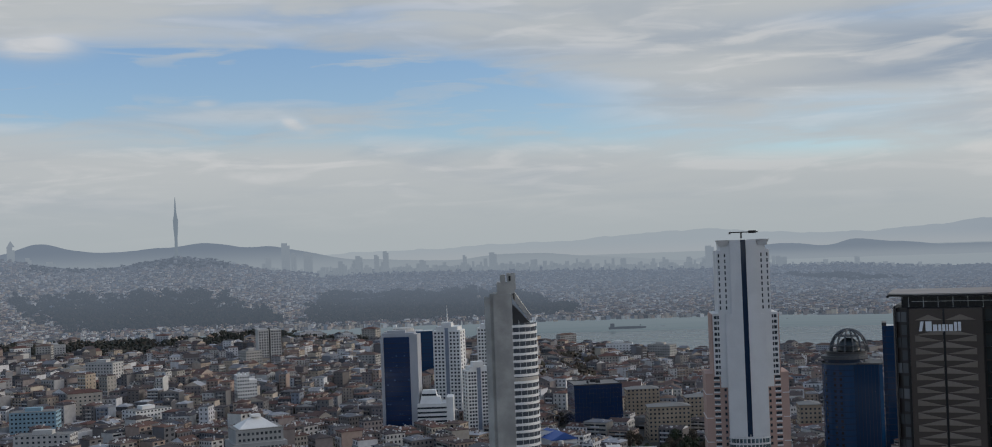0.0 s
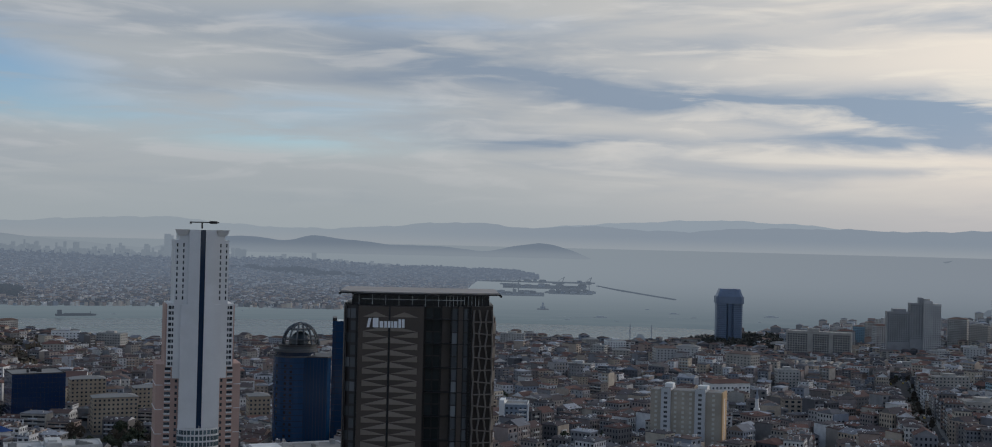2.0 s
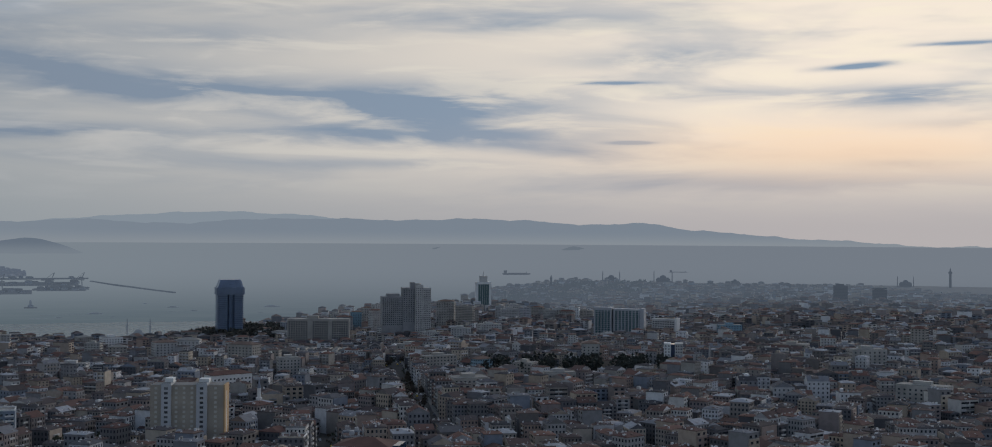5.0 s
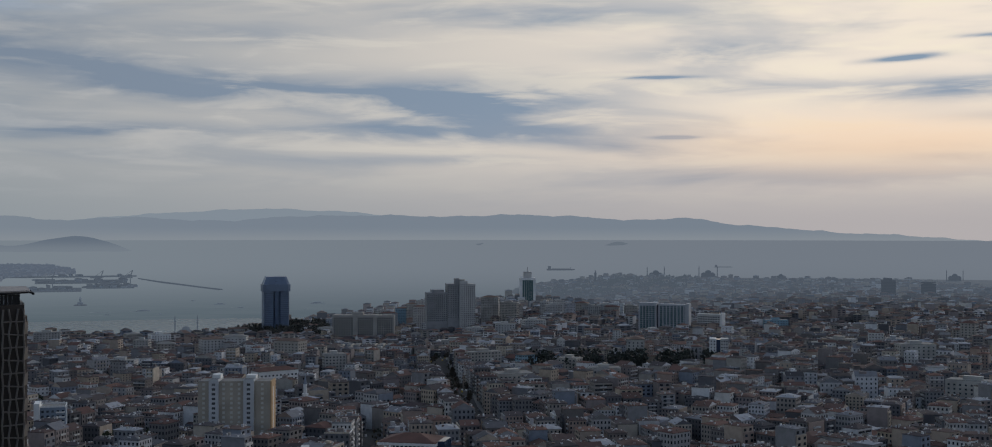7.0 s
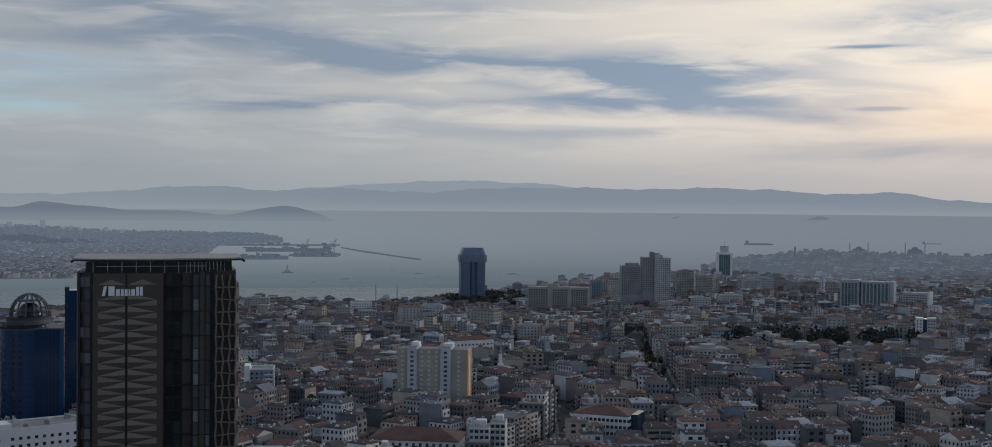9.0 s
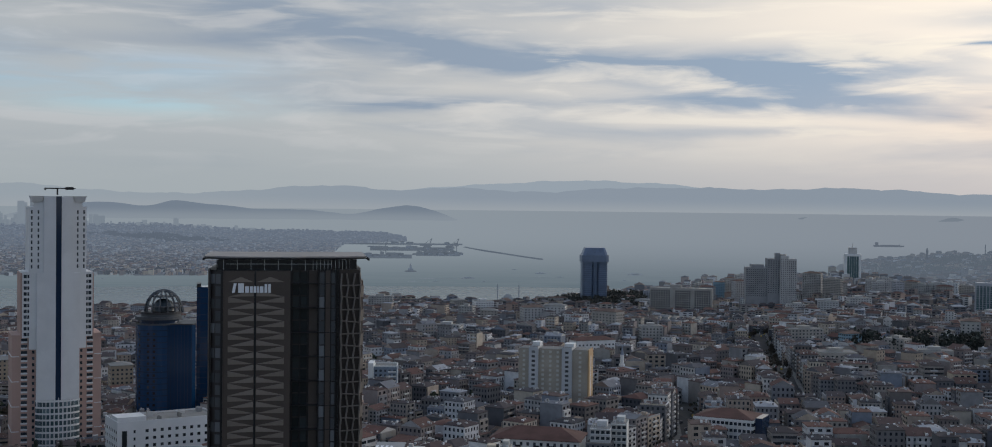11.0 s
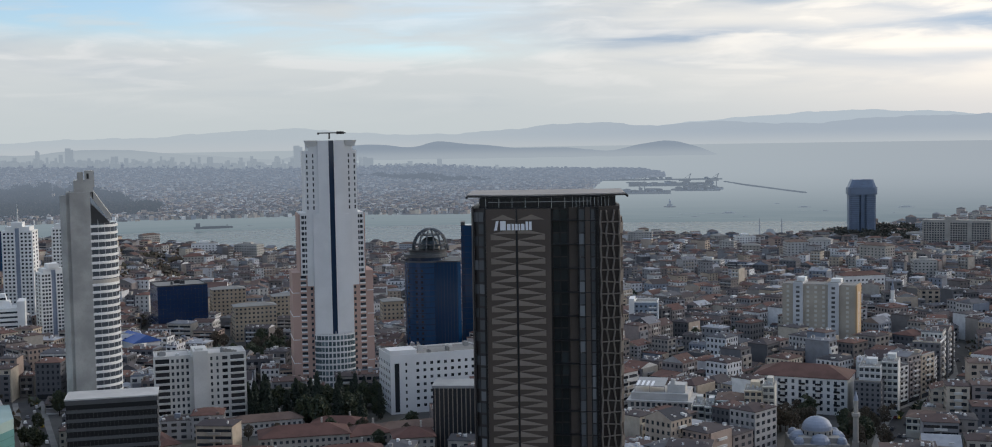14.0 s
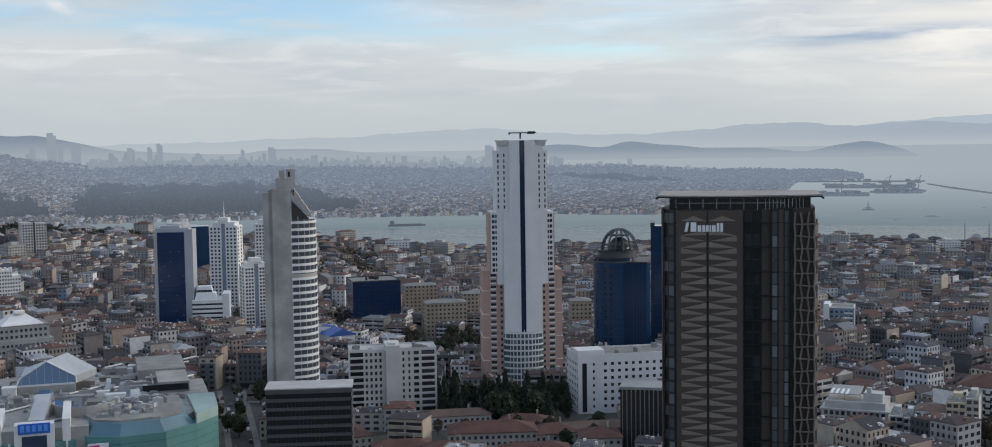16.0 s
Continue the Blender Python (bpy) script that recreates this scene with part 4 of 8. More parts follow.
def dome_tower():
    t = thing("blue_dome_tower", "deep blue glass tower crowned by an open steel ribbed dome", "skyscraper", 15.6, 780, None, 0)
    part("drum", Solid().tube(-5, 17, 13, 0, 64, 28), BLUE_GLASS, t, "round blue glass drum")
    part("block", Solid().prism([(-3, 6), (15.5, 4.5), (17.6, 8), (17.6, 32), (-3, 32)], 0, 63), BLUE_GLASS, t, "blue glass block")
    part("block_roof", Solid().prism([(-3, 6), (15.8, 4.3), (18, 8), (18, 32.2), (-3, 32.2)], 63, 63.8), DARK_PANEL, t)
    part("drum_ring", Solid().tube(-4.5, 17, 13.9, 66.2, 68.0, 28), GREY_DARK, t, "dark steel crown ring")
    part("drum_neck", Solid().tube(-4.5, 17, 12.4, 64, 66.2, 28), NAVY_GLASS, t)
    part("drum_ring", Solid().tube(-4.5, 17, 13.5, 63.0, 64.0, 28), GREY_DARK, t, "dark steel crown ring")
    part("drum_top", Solid().tube(-3, 17, 11.8, 68.0, 69.6, 28), GREY_DARK, t)
    wing = Solid().box(-0.7, 0.7, -0.1, 0.3, 0, 1.5).mesh("window", BLACK_GLASS)
    for k in range(16):
        for a in (-2.5, -2.0, -1.72):
            part("window", wing, None, t).matrix_basis = pose(-5 + 13.1 * math.cos(a), 17 + 13.1 * math.sin(a), 3.2 + k * 3.6, 0, 0, math.degrees(a) + 90)
    part("drum_ring", Solid().tube(-3, 17, 12.2, 69.4, 70.6, 28), DARK_PANEL, t)
    dome = part("dome", Solid().dome(-1.5, 17, 71, 7.4, 7.6, 16, 4), TEAL_NIGHT, t, "dark dome inside a steel rib cage")
    for i in range(7):
        a = math.pi * i / 7
        s = Solid()
        pts = [(-1.5 + 11 * math.cos(b) * math.cos(a), 17 + 11 * math.cos(b) * math.sin(a), 70.6 + 13 * math.sin(b)) for b in np.linspace(0, math.pi, 13)]
        for p, q in zip(pts[:-1], pts[1:]):
            s.bar(p, q, 0.5 if i else 0.75, 5)
        part("rib", s, GREY_DARK, dome)
    for zz, rr in ((73.6, 10.7), (79.5, 8.0)):
        part("hoop", Solid().tube(-1.5, 17, rr, zz, zz + 0.6, 24), GREY_DARK, dome)
    fin = Solid().box(-0.16, 0.16, -0.45, 0.2, 0, 62.6).mesh("fin", NAVY_GLASS)
    for i in range(9):
        ob = part("fin", fin, None, t)
        ob.location = (-1 + i * 2.0, 5.9 - i * 0.16, 0)
    band = Solid()
    for k in range(17):
        b = Solid().tube(-5, 17, 13.12, 2 + k * 3.6, 2.5 + k * 3.6, 28)
        part("floor_band", b, NAVY_GLASS, t)
    t2 = thing("blue_side_tower", "slim blue glass tower beside the domed one", "skyscraper", 17.35, 830, None, 0)
    part("body", Solid().prism([(-6.3, 2), (-4, 0), (8, 0), (8, 16), (-6.3, 16)], 0, 84), BLUE_GLASS, t2)
    part("crown", Solid().box(-6.4, -3.6, 0.5, 16, 84, 86), DARK_PANEL, t2)
    for k in range(22):
        part("floor_band", Solid().box(-6.4, 8.05, -0.08, 2.1, 3 + k * 3.7, 3.4 + k * 3.7), NAVY_GLASS, t2)


GREY_DARK = material("dark_steel", (0.075, 0.085, 0.095), 0.5, 0.3)
TEAL_NIGHT = glass("dark_teal_glass", (0.03, 0.045, 0.055), 0.3, 0.4, 0.2)


def concrete_tower():
    t = thing("concrete_tower", "grey raw concrete residential tower with rounded white balcony bands", "skyscraper", 0.55, 570, 0, 0)
    part("shaft", Solid().prism([(-12.2, 5), (-9.6, 1.2), (-9.6, 12), (-12.2, 12)], 0, 117.5), CONCRETE, t, "plain concrete side")
    part("shaft", Solid().prism([(-9.6, 1.0), (-8.0, 1.4), (-8.0, 20), (-9.6, 20)], 0, 119), CONCRETE, t)
    part("shaft", Solid().prism([(-8.2, 0.0), (0.4, 0.6), (0.4, 22), (-8.2, 22)], 0, 119), CONCRETE, t, "plain concrete side")
    part("crown", Solid().prism([(-6.2, 1.2), (1.9, 1.6), (1.9, 20), (-6.2, 20)], 119, 124), CONCRETE, t)
    part("crown_tooth", Solid().box(-4.6, -2.2, 2, 8, 124, 127.6), CONCRETE, t)
    part("crown_tooth", Solid().box(-1.6, 2.4, 2, 9, 121, 128.2), CONCRETE, t)
    part("crown_slot", Solid().box(-0.7, 0.2, 1.86, 2.4, 124.6, 127), BLACK_METAL, t)
    part("crown_slot", Solid().box(1.2, 1.7, 1.86, 2.4, 116, 120), BLACK_METAL, t)
    # slanted roof over the balconies
    part("slanted_roof", Solid().add([(1.6, 2, 119.5), (9.2, 3, 108), (9.2, 20, 108), (1.6, 20, 119.5), (0.4, 2, 117.4), (7.6, 3, 107), (7.6, 20, 107), (0.4, 20, 117.4)],
                                     [(0, 1, 2, 3), (4, 7, 6, 5), (0, 4, 5, 1), (1, 5, 6, 2), (2, 6, 7, 3), (3, 7, 4, 0)]), CONCRETE, t, "slanted concrete roof")
    part("slanted_glass", Solid().add([(0.5, 1.4, 114), (8.4, 2.4, 105.4), (8.4, 6, 105.4), (0.5, 6, 114), (0.5, 1.4, 105.2), (0.5, 6, 105.2)], [(0, 4, 1), (0, 1, 2, 3), (4, 5, 2, 1)]), DARK_PANEL, t)
    arc = [(0.4, 1.2)] + [(0.6 + 10.6 * math.sin(a), 11.2 - 9.8 * math.cos(a)) for a in np.linspace(0.12, 1.5, 11)] + [(11.2, 20), (0.4, 20)]
    part("glazing", Solid().prism(arc, 0, 105.2, 1.0), WINDOW, t, "dark recessed glazing")
    cx, cy = 5.0, 11.0
    slab = Solid().prism([(cx + (x - cx) * 1.07, cy + (y - cy) * 1.07) for x, y in arc], 0, 1.12).mesh("balcony", WHITE_PAINT)
    lip = Solid().prism([(cx + (x - cx) * 1.035, cy + (y - cy) * 1.035) for x, y in arc], 0, 0.3).mesh("sun_blind", GREY_METAL)
    for k in range(33):
        ob = part("balcony", slab, None, t, "rounded white balcony band")
        ob.location = (0, 0, 1 + k * 3.2)
    post = Solid().box(-0.12, 0.12, -0.12, 0.12, 0, 2.08).mesh("post", STEEL)
    for k in range(33):
        for i in (2, 4, 6, 8):
            ob = part("post", post, None, t)
            ob.location = (cx + (arc[i][0] - cx) * 1.02, cy + (arc[i][1] - cy) * 1.02, 1 + k * 3.2 + 1.12)
    part("blind_band", Solid().prism([(cx + (x - cx) * 1.04, cy + (y - cy) * 1.04) for x, y in arc], 78.6, 80.6), CREAM, t, "closed cream blinds")


def bands(ob, x0, x1, y0, y1, z0, n, step, h, stuff, name="window_band", grow=0.12):
    """Bands of glass round a block, storey by storey."""
    m = Solid().box(x0 - grow, x1 + grow, y0 - grow, y1 + grow, 0, h).mesh(name, stuff)
    for k in range(n):
        part(name, m, None, ob).location = (0, 0, z0 + k * step)


def grid(ob, x0, x1, y0, y1, z0, cols, rows, step, w, h, stuff, sides="f", dcols=3, name="window", joined=False):
    """Single windows on the sides f(ront), l(eft), r(ight), b(ack) of a block."""
    if joined:
        s = Solid()
        for k in range(rows):
            for x in spread(x0, x1, cols):
                s.box(x - w / 2, x + w / 2, y0 - 0.2, y0 + 0.3, z0 + k * step, z0 + k * step + h)
        tagged(part("glazing", s, stuff, ob), kind="stuff")
        return
    m = Solid().box(-w / 2, w / 2, -0.1, 0.3, 0, h).mesh(name, stuff)
    for k in range(rows):
        z = z0 + k * step
        if "f" in sides:
            panes(ob, m, [(x, y0, z) for x in spread(x0, x1, cols)], 0, name)
        if "b" in sides:
            panes(ob, m, [(x, y1, z) for x in spread(x0, x1, cols)], 180, name)
        if "l" in sides:
            panes(ob, m, [(x0, y, z) for y in spread(y0, y1, dcols)], -90, name)
        if "r" in sides:
            panes(ob, m, [(x1, y, z) for y in spread(y0, y1, dcols)], 90, name)


def parapet(ob, x0, x1, y0, y1, z, stuff, roof=None, h=0.9, t=0.4):
    part("roof", Solid().box(x0 + t, x1 - t, y0 + t, y1 - t, z - 0.1, z + 0.25), roof or ROOF_GREY, ob)
    for a in ((x0, x1, y0, y0 + t), (x0, x1, y1 - t, y1), (x0, x0 + t, y0 + t, y1 - t), (x1 - t, x1, y0 + t, y1 - t)):
        part("parapet", Solid().box(*a, z, z + h), stuff, ob)


def plant(ob, x0, x1, y0, y1, z, n, seed, stuff=None):
    """Boxes, ducts and stair heads on a roof."""
    rnd = random.Random(seed)
    for _ in range(n):
        w, d, h = rnd.uniform(1.2, 4.5), rnd.uniform(1.2, 4), rnd.uniform(0.8, 2.6)
        x, y = rnd.uniform(x0, x1 - w), rnd.uniform(y0, y1 - d)
        part("roof_unit", Solid().box(x, x + w, y, y + d, z, z + h).box(x + w * 0.2, x + w * 0.5, y + d * 0.2, y + d * 0.6, z + h, z + h + 0.4),
             stuff or rnd.choice((GREY_METAL, STEEL, PALE_CONCRETE, ROOF_GREY)), ob)


def offices():
    # white office with small square windows
    t = thing("white_office", "white clad office block with small square windows beside the trees", "office building", 15.35, 636, 0, 16)
    x0, x1, d, h = -20.5, 30, 24, 29.5
    part("wall", Solid().box(x0, x1, 0, d, 0, h), WHITE, t)
    parapet(t, x0, x1, 0, d, h, WHITE)
    grid(t, x0 + 12.5, x1 - 1, 0, d, 3, 10, 7, 3.6, 1.5, 1.5, BLACK_GLASS)
    grid(t, x0 + 7, x0 + 9.5, 0, d, 3, 1, 7, 3.6, 0.9, 1.5, BLACK_GLASS)
    grid(t, x0, x1, 0, d, 3, 1, 7, 3.6, 0.8, 1.5, BLACK_GLASS, "l", 7)
    part("glass_slot", Solid().box(x0 + 2.2, x0 + 4.6, -0.12, 0.2, 1, h - 3.5), BLACK_GLASS, t, "tall dark glass slot")
    part("roof_house", Solid().box(x0 + 1, x0 + 15, 4, 16, h, h + 2.4), WHITE, t)
    plant(t, x0 + 16, x1 - 2, 3, d - 2, h + 0.2, 6, 4)
    # dark office with metal bands
    t = thing("dark_office", "black banded office block with a pale flat roof", "office building", 1.12, 492, 0, -4)
    x0, x1, d, h = -16.2, 17, 15, 43.5
    part("wall", Solid().box(x0, x1, 0, d, 0, h), SMOKE_GLASS, t)
    part("spandrel", Solid().box(x0 - 0.25, x1 + 0.25, -0.3, d + 0.3, h - 1.8, h), BAND_GREY, t)
    bands(t, x0, x1, 0, d, h - 5.0, 12, -3.5, 1.3, BAND_GREY, "spandrel", 0.3)
    mull = Solid().box(-0.09, 0.09, -0.12, 0.1, 0, h - 3.4).mesh("mullion", DARK_PANEL)
    for x in spread(x0, x1, 22):
        part("mullion", mull, None, t).location = (x, 0, 0)
    part("roof", Solid().box(x0 - 0.5, x1 + 0.5, -0.5, d + 0.5, h, h + 0.5), PALE_CONCRETE, t, "pale flat roof")
    # white apartment block with a blind core
    t = thing("white_apartment_block", "white apartment block with dark balconies and a blind stair core", "apartment block", 5.02, 628, 0, 4)
    part("wall", Solid().box(-21.5, -1.2, 1.5, 20, 0, 34.5), OLD_WHITE, t)
    part("wall", Solid().box(3.8, 22.6, 2.5, 20, 0, 34.5), OLD_WHITE, t)
    part("core", Solid().box(-3.4, 3.8, -1.5, 16, 0, 37.5), OLD_WHITE, t, "blind white core")
    parapet(t, -21.5, -4.5, 1.5, 20, 34.5, OLD_WHITE, PALE_CONCRETE), parapet(t, 3.8, 22.6, 2.5, 20, 34.5, OLD_WHITE, PALE_CONCRETE)
    plant(t, -20, -6, 4, 18, 34.6, 3, 8), plant(t, 5, 20, 5, 18, 34.6, 3, 9)
    part("core_cap", Solid().box(-2.2, 1.6, 0, 5, 37.5, 38.6), OLD_WHITE, t)
    grid(t, -14.2, -4.8, 1.5, 20, 3.2, 4, 10, 3.2, 1.15, 1.7, WINDOW)
    grid(t, 4.2, 10, 2.5, 20, 3.2, 2, 10, 3.2, 1.0, 1.7, WINDOW)
    grid(t, 10.2, 14.2, 2.5, 20, 3.2, 1, 10, 3.2, 2.6, 1.7, BLACK_GLASS)
    bal = Solid().box(-3.6, 3.6, -1.9, 0, 0, 0.85).mesh("balcony", OLD_WHITE)
    dark = Solid().box(-3.3, 3.3, -0.1, 0.2, 0, 2.2).mesh("glazing", BLACK_GLASS)
    for k in range(10):
        for x, y in ((-17.9, 1.5), (18.2, 2.5)):
            part("balcony", bal, None, t).location = (x, y, 2.2 + k * 3.2)
            part("glazing", dark, None, t).location = (x, y, 3.05 + k * 3.2)
    # black glass cube
    t = thing("black_cube_office", "black glass cube-shaped office building", "office building", 4.43, 935, 0, 10)
    part("wall", Solid().box(-19, 17, 0, 34, 0, 35.5), CUBE_GLASS, t)
    bands(t, -19, 17, 0, 34, 2.2, 10, 3.4, 0.25, BLACK_METAL, "spandrel", 0.1)
    parapet(t, -19, 17, 0, 34, 35.5, DARK_PANEL)
    plant(t, -14, 12, 6, 28, 35.6, 5, 3, DARK_PANEL)
    mull = Solid().box(-0.08, 0.08, -0.14, 0.1, 0, 35).mesh("mullion", BLACK_METAL)
    for x in spread(-19, 17, 14):
        part("mullion", mull, None, t).location = (x, 0, 0)
    # hall with a blue roof
    t = thing("blue_roof_hall", "white hall with a bright blue sheet metal gable roof", "hall", 2.75, 838, 0, 24)
    part("wall", Solid().box(-9, 9, 0, 28, 0, 11), WHITE_PAINT, t)
    part("gable", Solid().add([(-9, 0, 11), (9, 0, 11), (0, 0, 15), (-9, 28, 11), (9, 28, 11), (0, 28, 15)], [(0, 1, 2), (3, 5, 4), (0, 2, 5, 3), (1, 4, 5, 2)]), WHITE_PAINT, t)
    part("roof", Solid().add([(-9.8, -0.8, 11), (9.8, -0.8, 11), (0, -0.8, 15.5), (-9.8, 29, 11), (9.8, 29, 11), (0, 29, 15.5), (-9.8, -0.8, 10.7), (9.8, -0.8, 10.7), (-9.8, 29, 10.7), (9.8, 29, 10.7)],
                             [(0, 2, 5, 3), (2, 1, 4, 5), (0, 6, 7, 1, 2), (3, 5, 4, 9, 8)]), BLUE_SHEET, t, "bright blue sheet roof")
    part("portal", Solid().tube(0, 0.2, 4.2, 0, 6, 12), DARK_PANEL, t)
    t = thing("white_annex", "white plain annex block beside the blue-roofed hall", "office building", 1.95, 850, 0, 5)
    part("wall", Solid().box(-9, 9, 0, 14, 0, 14), WHITE_PAINT, t)
    parapet(t, -9, 9, 0, 14, 14, WHITE_PAINT)
    grid(t, -9, 9, 0, 14, 2, 6, 4, 3.1, 1.2, 1.4, WINDOW)
    # blue glass tower in a grey frame
    t = thing("blue_glass_tower", "dark blue glass tower framed by grey concrete slabs", "skyscraper", -4.68, 940, 0, -14)
    part("glass", Solid().box(-11, 9, 0.6, 11, 0, 76), NAVY_BLUE, t, "dark blue glass front")
    part("side_wall", Solid().box(9, 15, 0, 12, 0, 78), GREY_WALL, t, "grey concrete side wall")
    part("side_wall", Solid().box(-13.2, -11, 0, 12, 0, 76.5), GREY_WALL, t, "grey concrete side wall")
    part("crown", Solid().box(-12.6, 12, 2, 10.5, 76, 79), GREY_WALL, t)
    part("crown_house", Solid().box(-9, 5, 4, 9, 79, 80.8), GREY_WALL, t)
    # paler glass panes stand in for the sky's reflection on the front
    lamp = Solid().box(-0.5, 0.5, -0.12, 0.1, 0, 0.9).mesh("reflection_pane", SKY_GLASS)
    rnd = random.Random(12)
    bands(t, -11, 9, 0.6, 11, 3, 20, 3.6, 0.3, BLACK_METAL, "spandrel", 0.06)
    for _ in range(16):
        part("pale_pane", lamp, None, t, "paler pane imitating a sky reflection").location = (rnd.uniform(-10, 8), 0.5, 4.0 + 3.6 * rnd.randrange(19))
    t = thing("navy_office", "dark blue glass office behind the framed tower", "office building", -3.45, 1300, None, 0)
    part("wall", Solid().box(-9, 9, 0, 20, 0, 55), BLUE_GLASS, t)
    bands(t, -9, 9, 0, 20, 3, 14, 3.6, 0.5, NAVY_GLASS, "spandrel", 0.1)
    t = thing("round_office", "pale office with rounded storey bands", "office building", -4.4, 1420, None, 0)
    part("wall", Solid().tube(0, 20, 22, 0, 57, 24), PALE_CONCRETE, t)
    for k in range(8):
        part("window_band", Solid().tube(0, 20, 22.2, 28 + k * 3.6, 29.6 + k * 3.6, 24), WINDOW, t)
    part("roof_house", Solid().tube(0, 20, 12, 57, 60, 16), PALE_CONCRETE, t)


BAND_GREY = material("dark_grey_band", (0.09, 0.092, 0.096), 0.5, 0.2)
SMOKE_GLASS = glass("smoked_glass", (0.006, 0.0065, 0.007), 0.3, 0.2, 0.2)
CUBE_GLASS = glass("night_blue_glass", (0.009, 0.03, 0.085), 0.12, 0.5, 0.25)
NAVY_BLUE = glass("navy_blue_glass", (0.012, 0.034, 0.095), 0.1, 0.6, 0.1)
GREY_WALL = material("grey_slab", (0.40, 0.41, 0.43), 0.75, vary=0.1)


def spire_tower(az, r, w, h, spire, label, rows, yaw=14):
    t = thing("white_residential_tower", label, "skyscraper", az, r, 0, yaw, "white residential towers")
    k = w / 2
    part("wall", Solid().prism([(-k, 0), (-1.6, 0), (-1.6, 0.6), (1.6, 0.6), (1.6, 0), (k, 0), (k, w * 0.8), (-k, w * 0.8)], 0, h - 3), WHITE_PAINT, t)
    part("top_storey", Solid().box(-k + 2.2, k - 2.2, 1, w * 0.8 - 2, h - 3, h), WHITE_PAINT, t)
    part("crown", Solid().box(-4, 4, 0.2, 9, h, h + 3.5), WHITE_PAINT, t)
    part("centre_stripe", Solid().box(-1.5, 1.5, 0.45, 0.7, 3, h - 1), LIGHT_STRIPE, t, "blue-grey centre stripe")
    if spire:
        part("spire", Solid().tube(0, 4, 0.8, h + 3.5, h + spire, 8, 0.2), STEEL, t, "thin roof spire")
    step = (h - 6) / rows
    grid(t, -k + 0.6, -2, 0, w * 0.8, 3, 3, rows, step, 1.5, 1.5, WINDOW)
    grid(t, 2, k - 0.6, 0, w * 0.8, 3, 3, rows, step, 1.5, 1.5, WINDOW)
    bal = Solid().box(0, 1.2, 0, 3.0, 0, 1.1).mesh("balcony", WHITE_PAINT)
    m = Solid().box(-1.3, 1.3, -0.1, 0.3, 0, 1.5).mesh("window", WINDOW)
    for i in range(rows):
        for y in (3.5, w * 0.55):
            part("window", m, None, t).matrix_basis = pose(-k, y, 3 + i * step, 0, 0, -90)
            part("window", m, None, t).matrix_basis = pose(k, y, 3 + i * step, 0, 0, 90)
    return t


LIGHT_STRIPE = material("blue_grey_stripe", (0.22, 0.26, 0.33), 0.4)


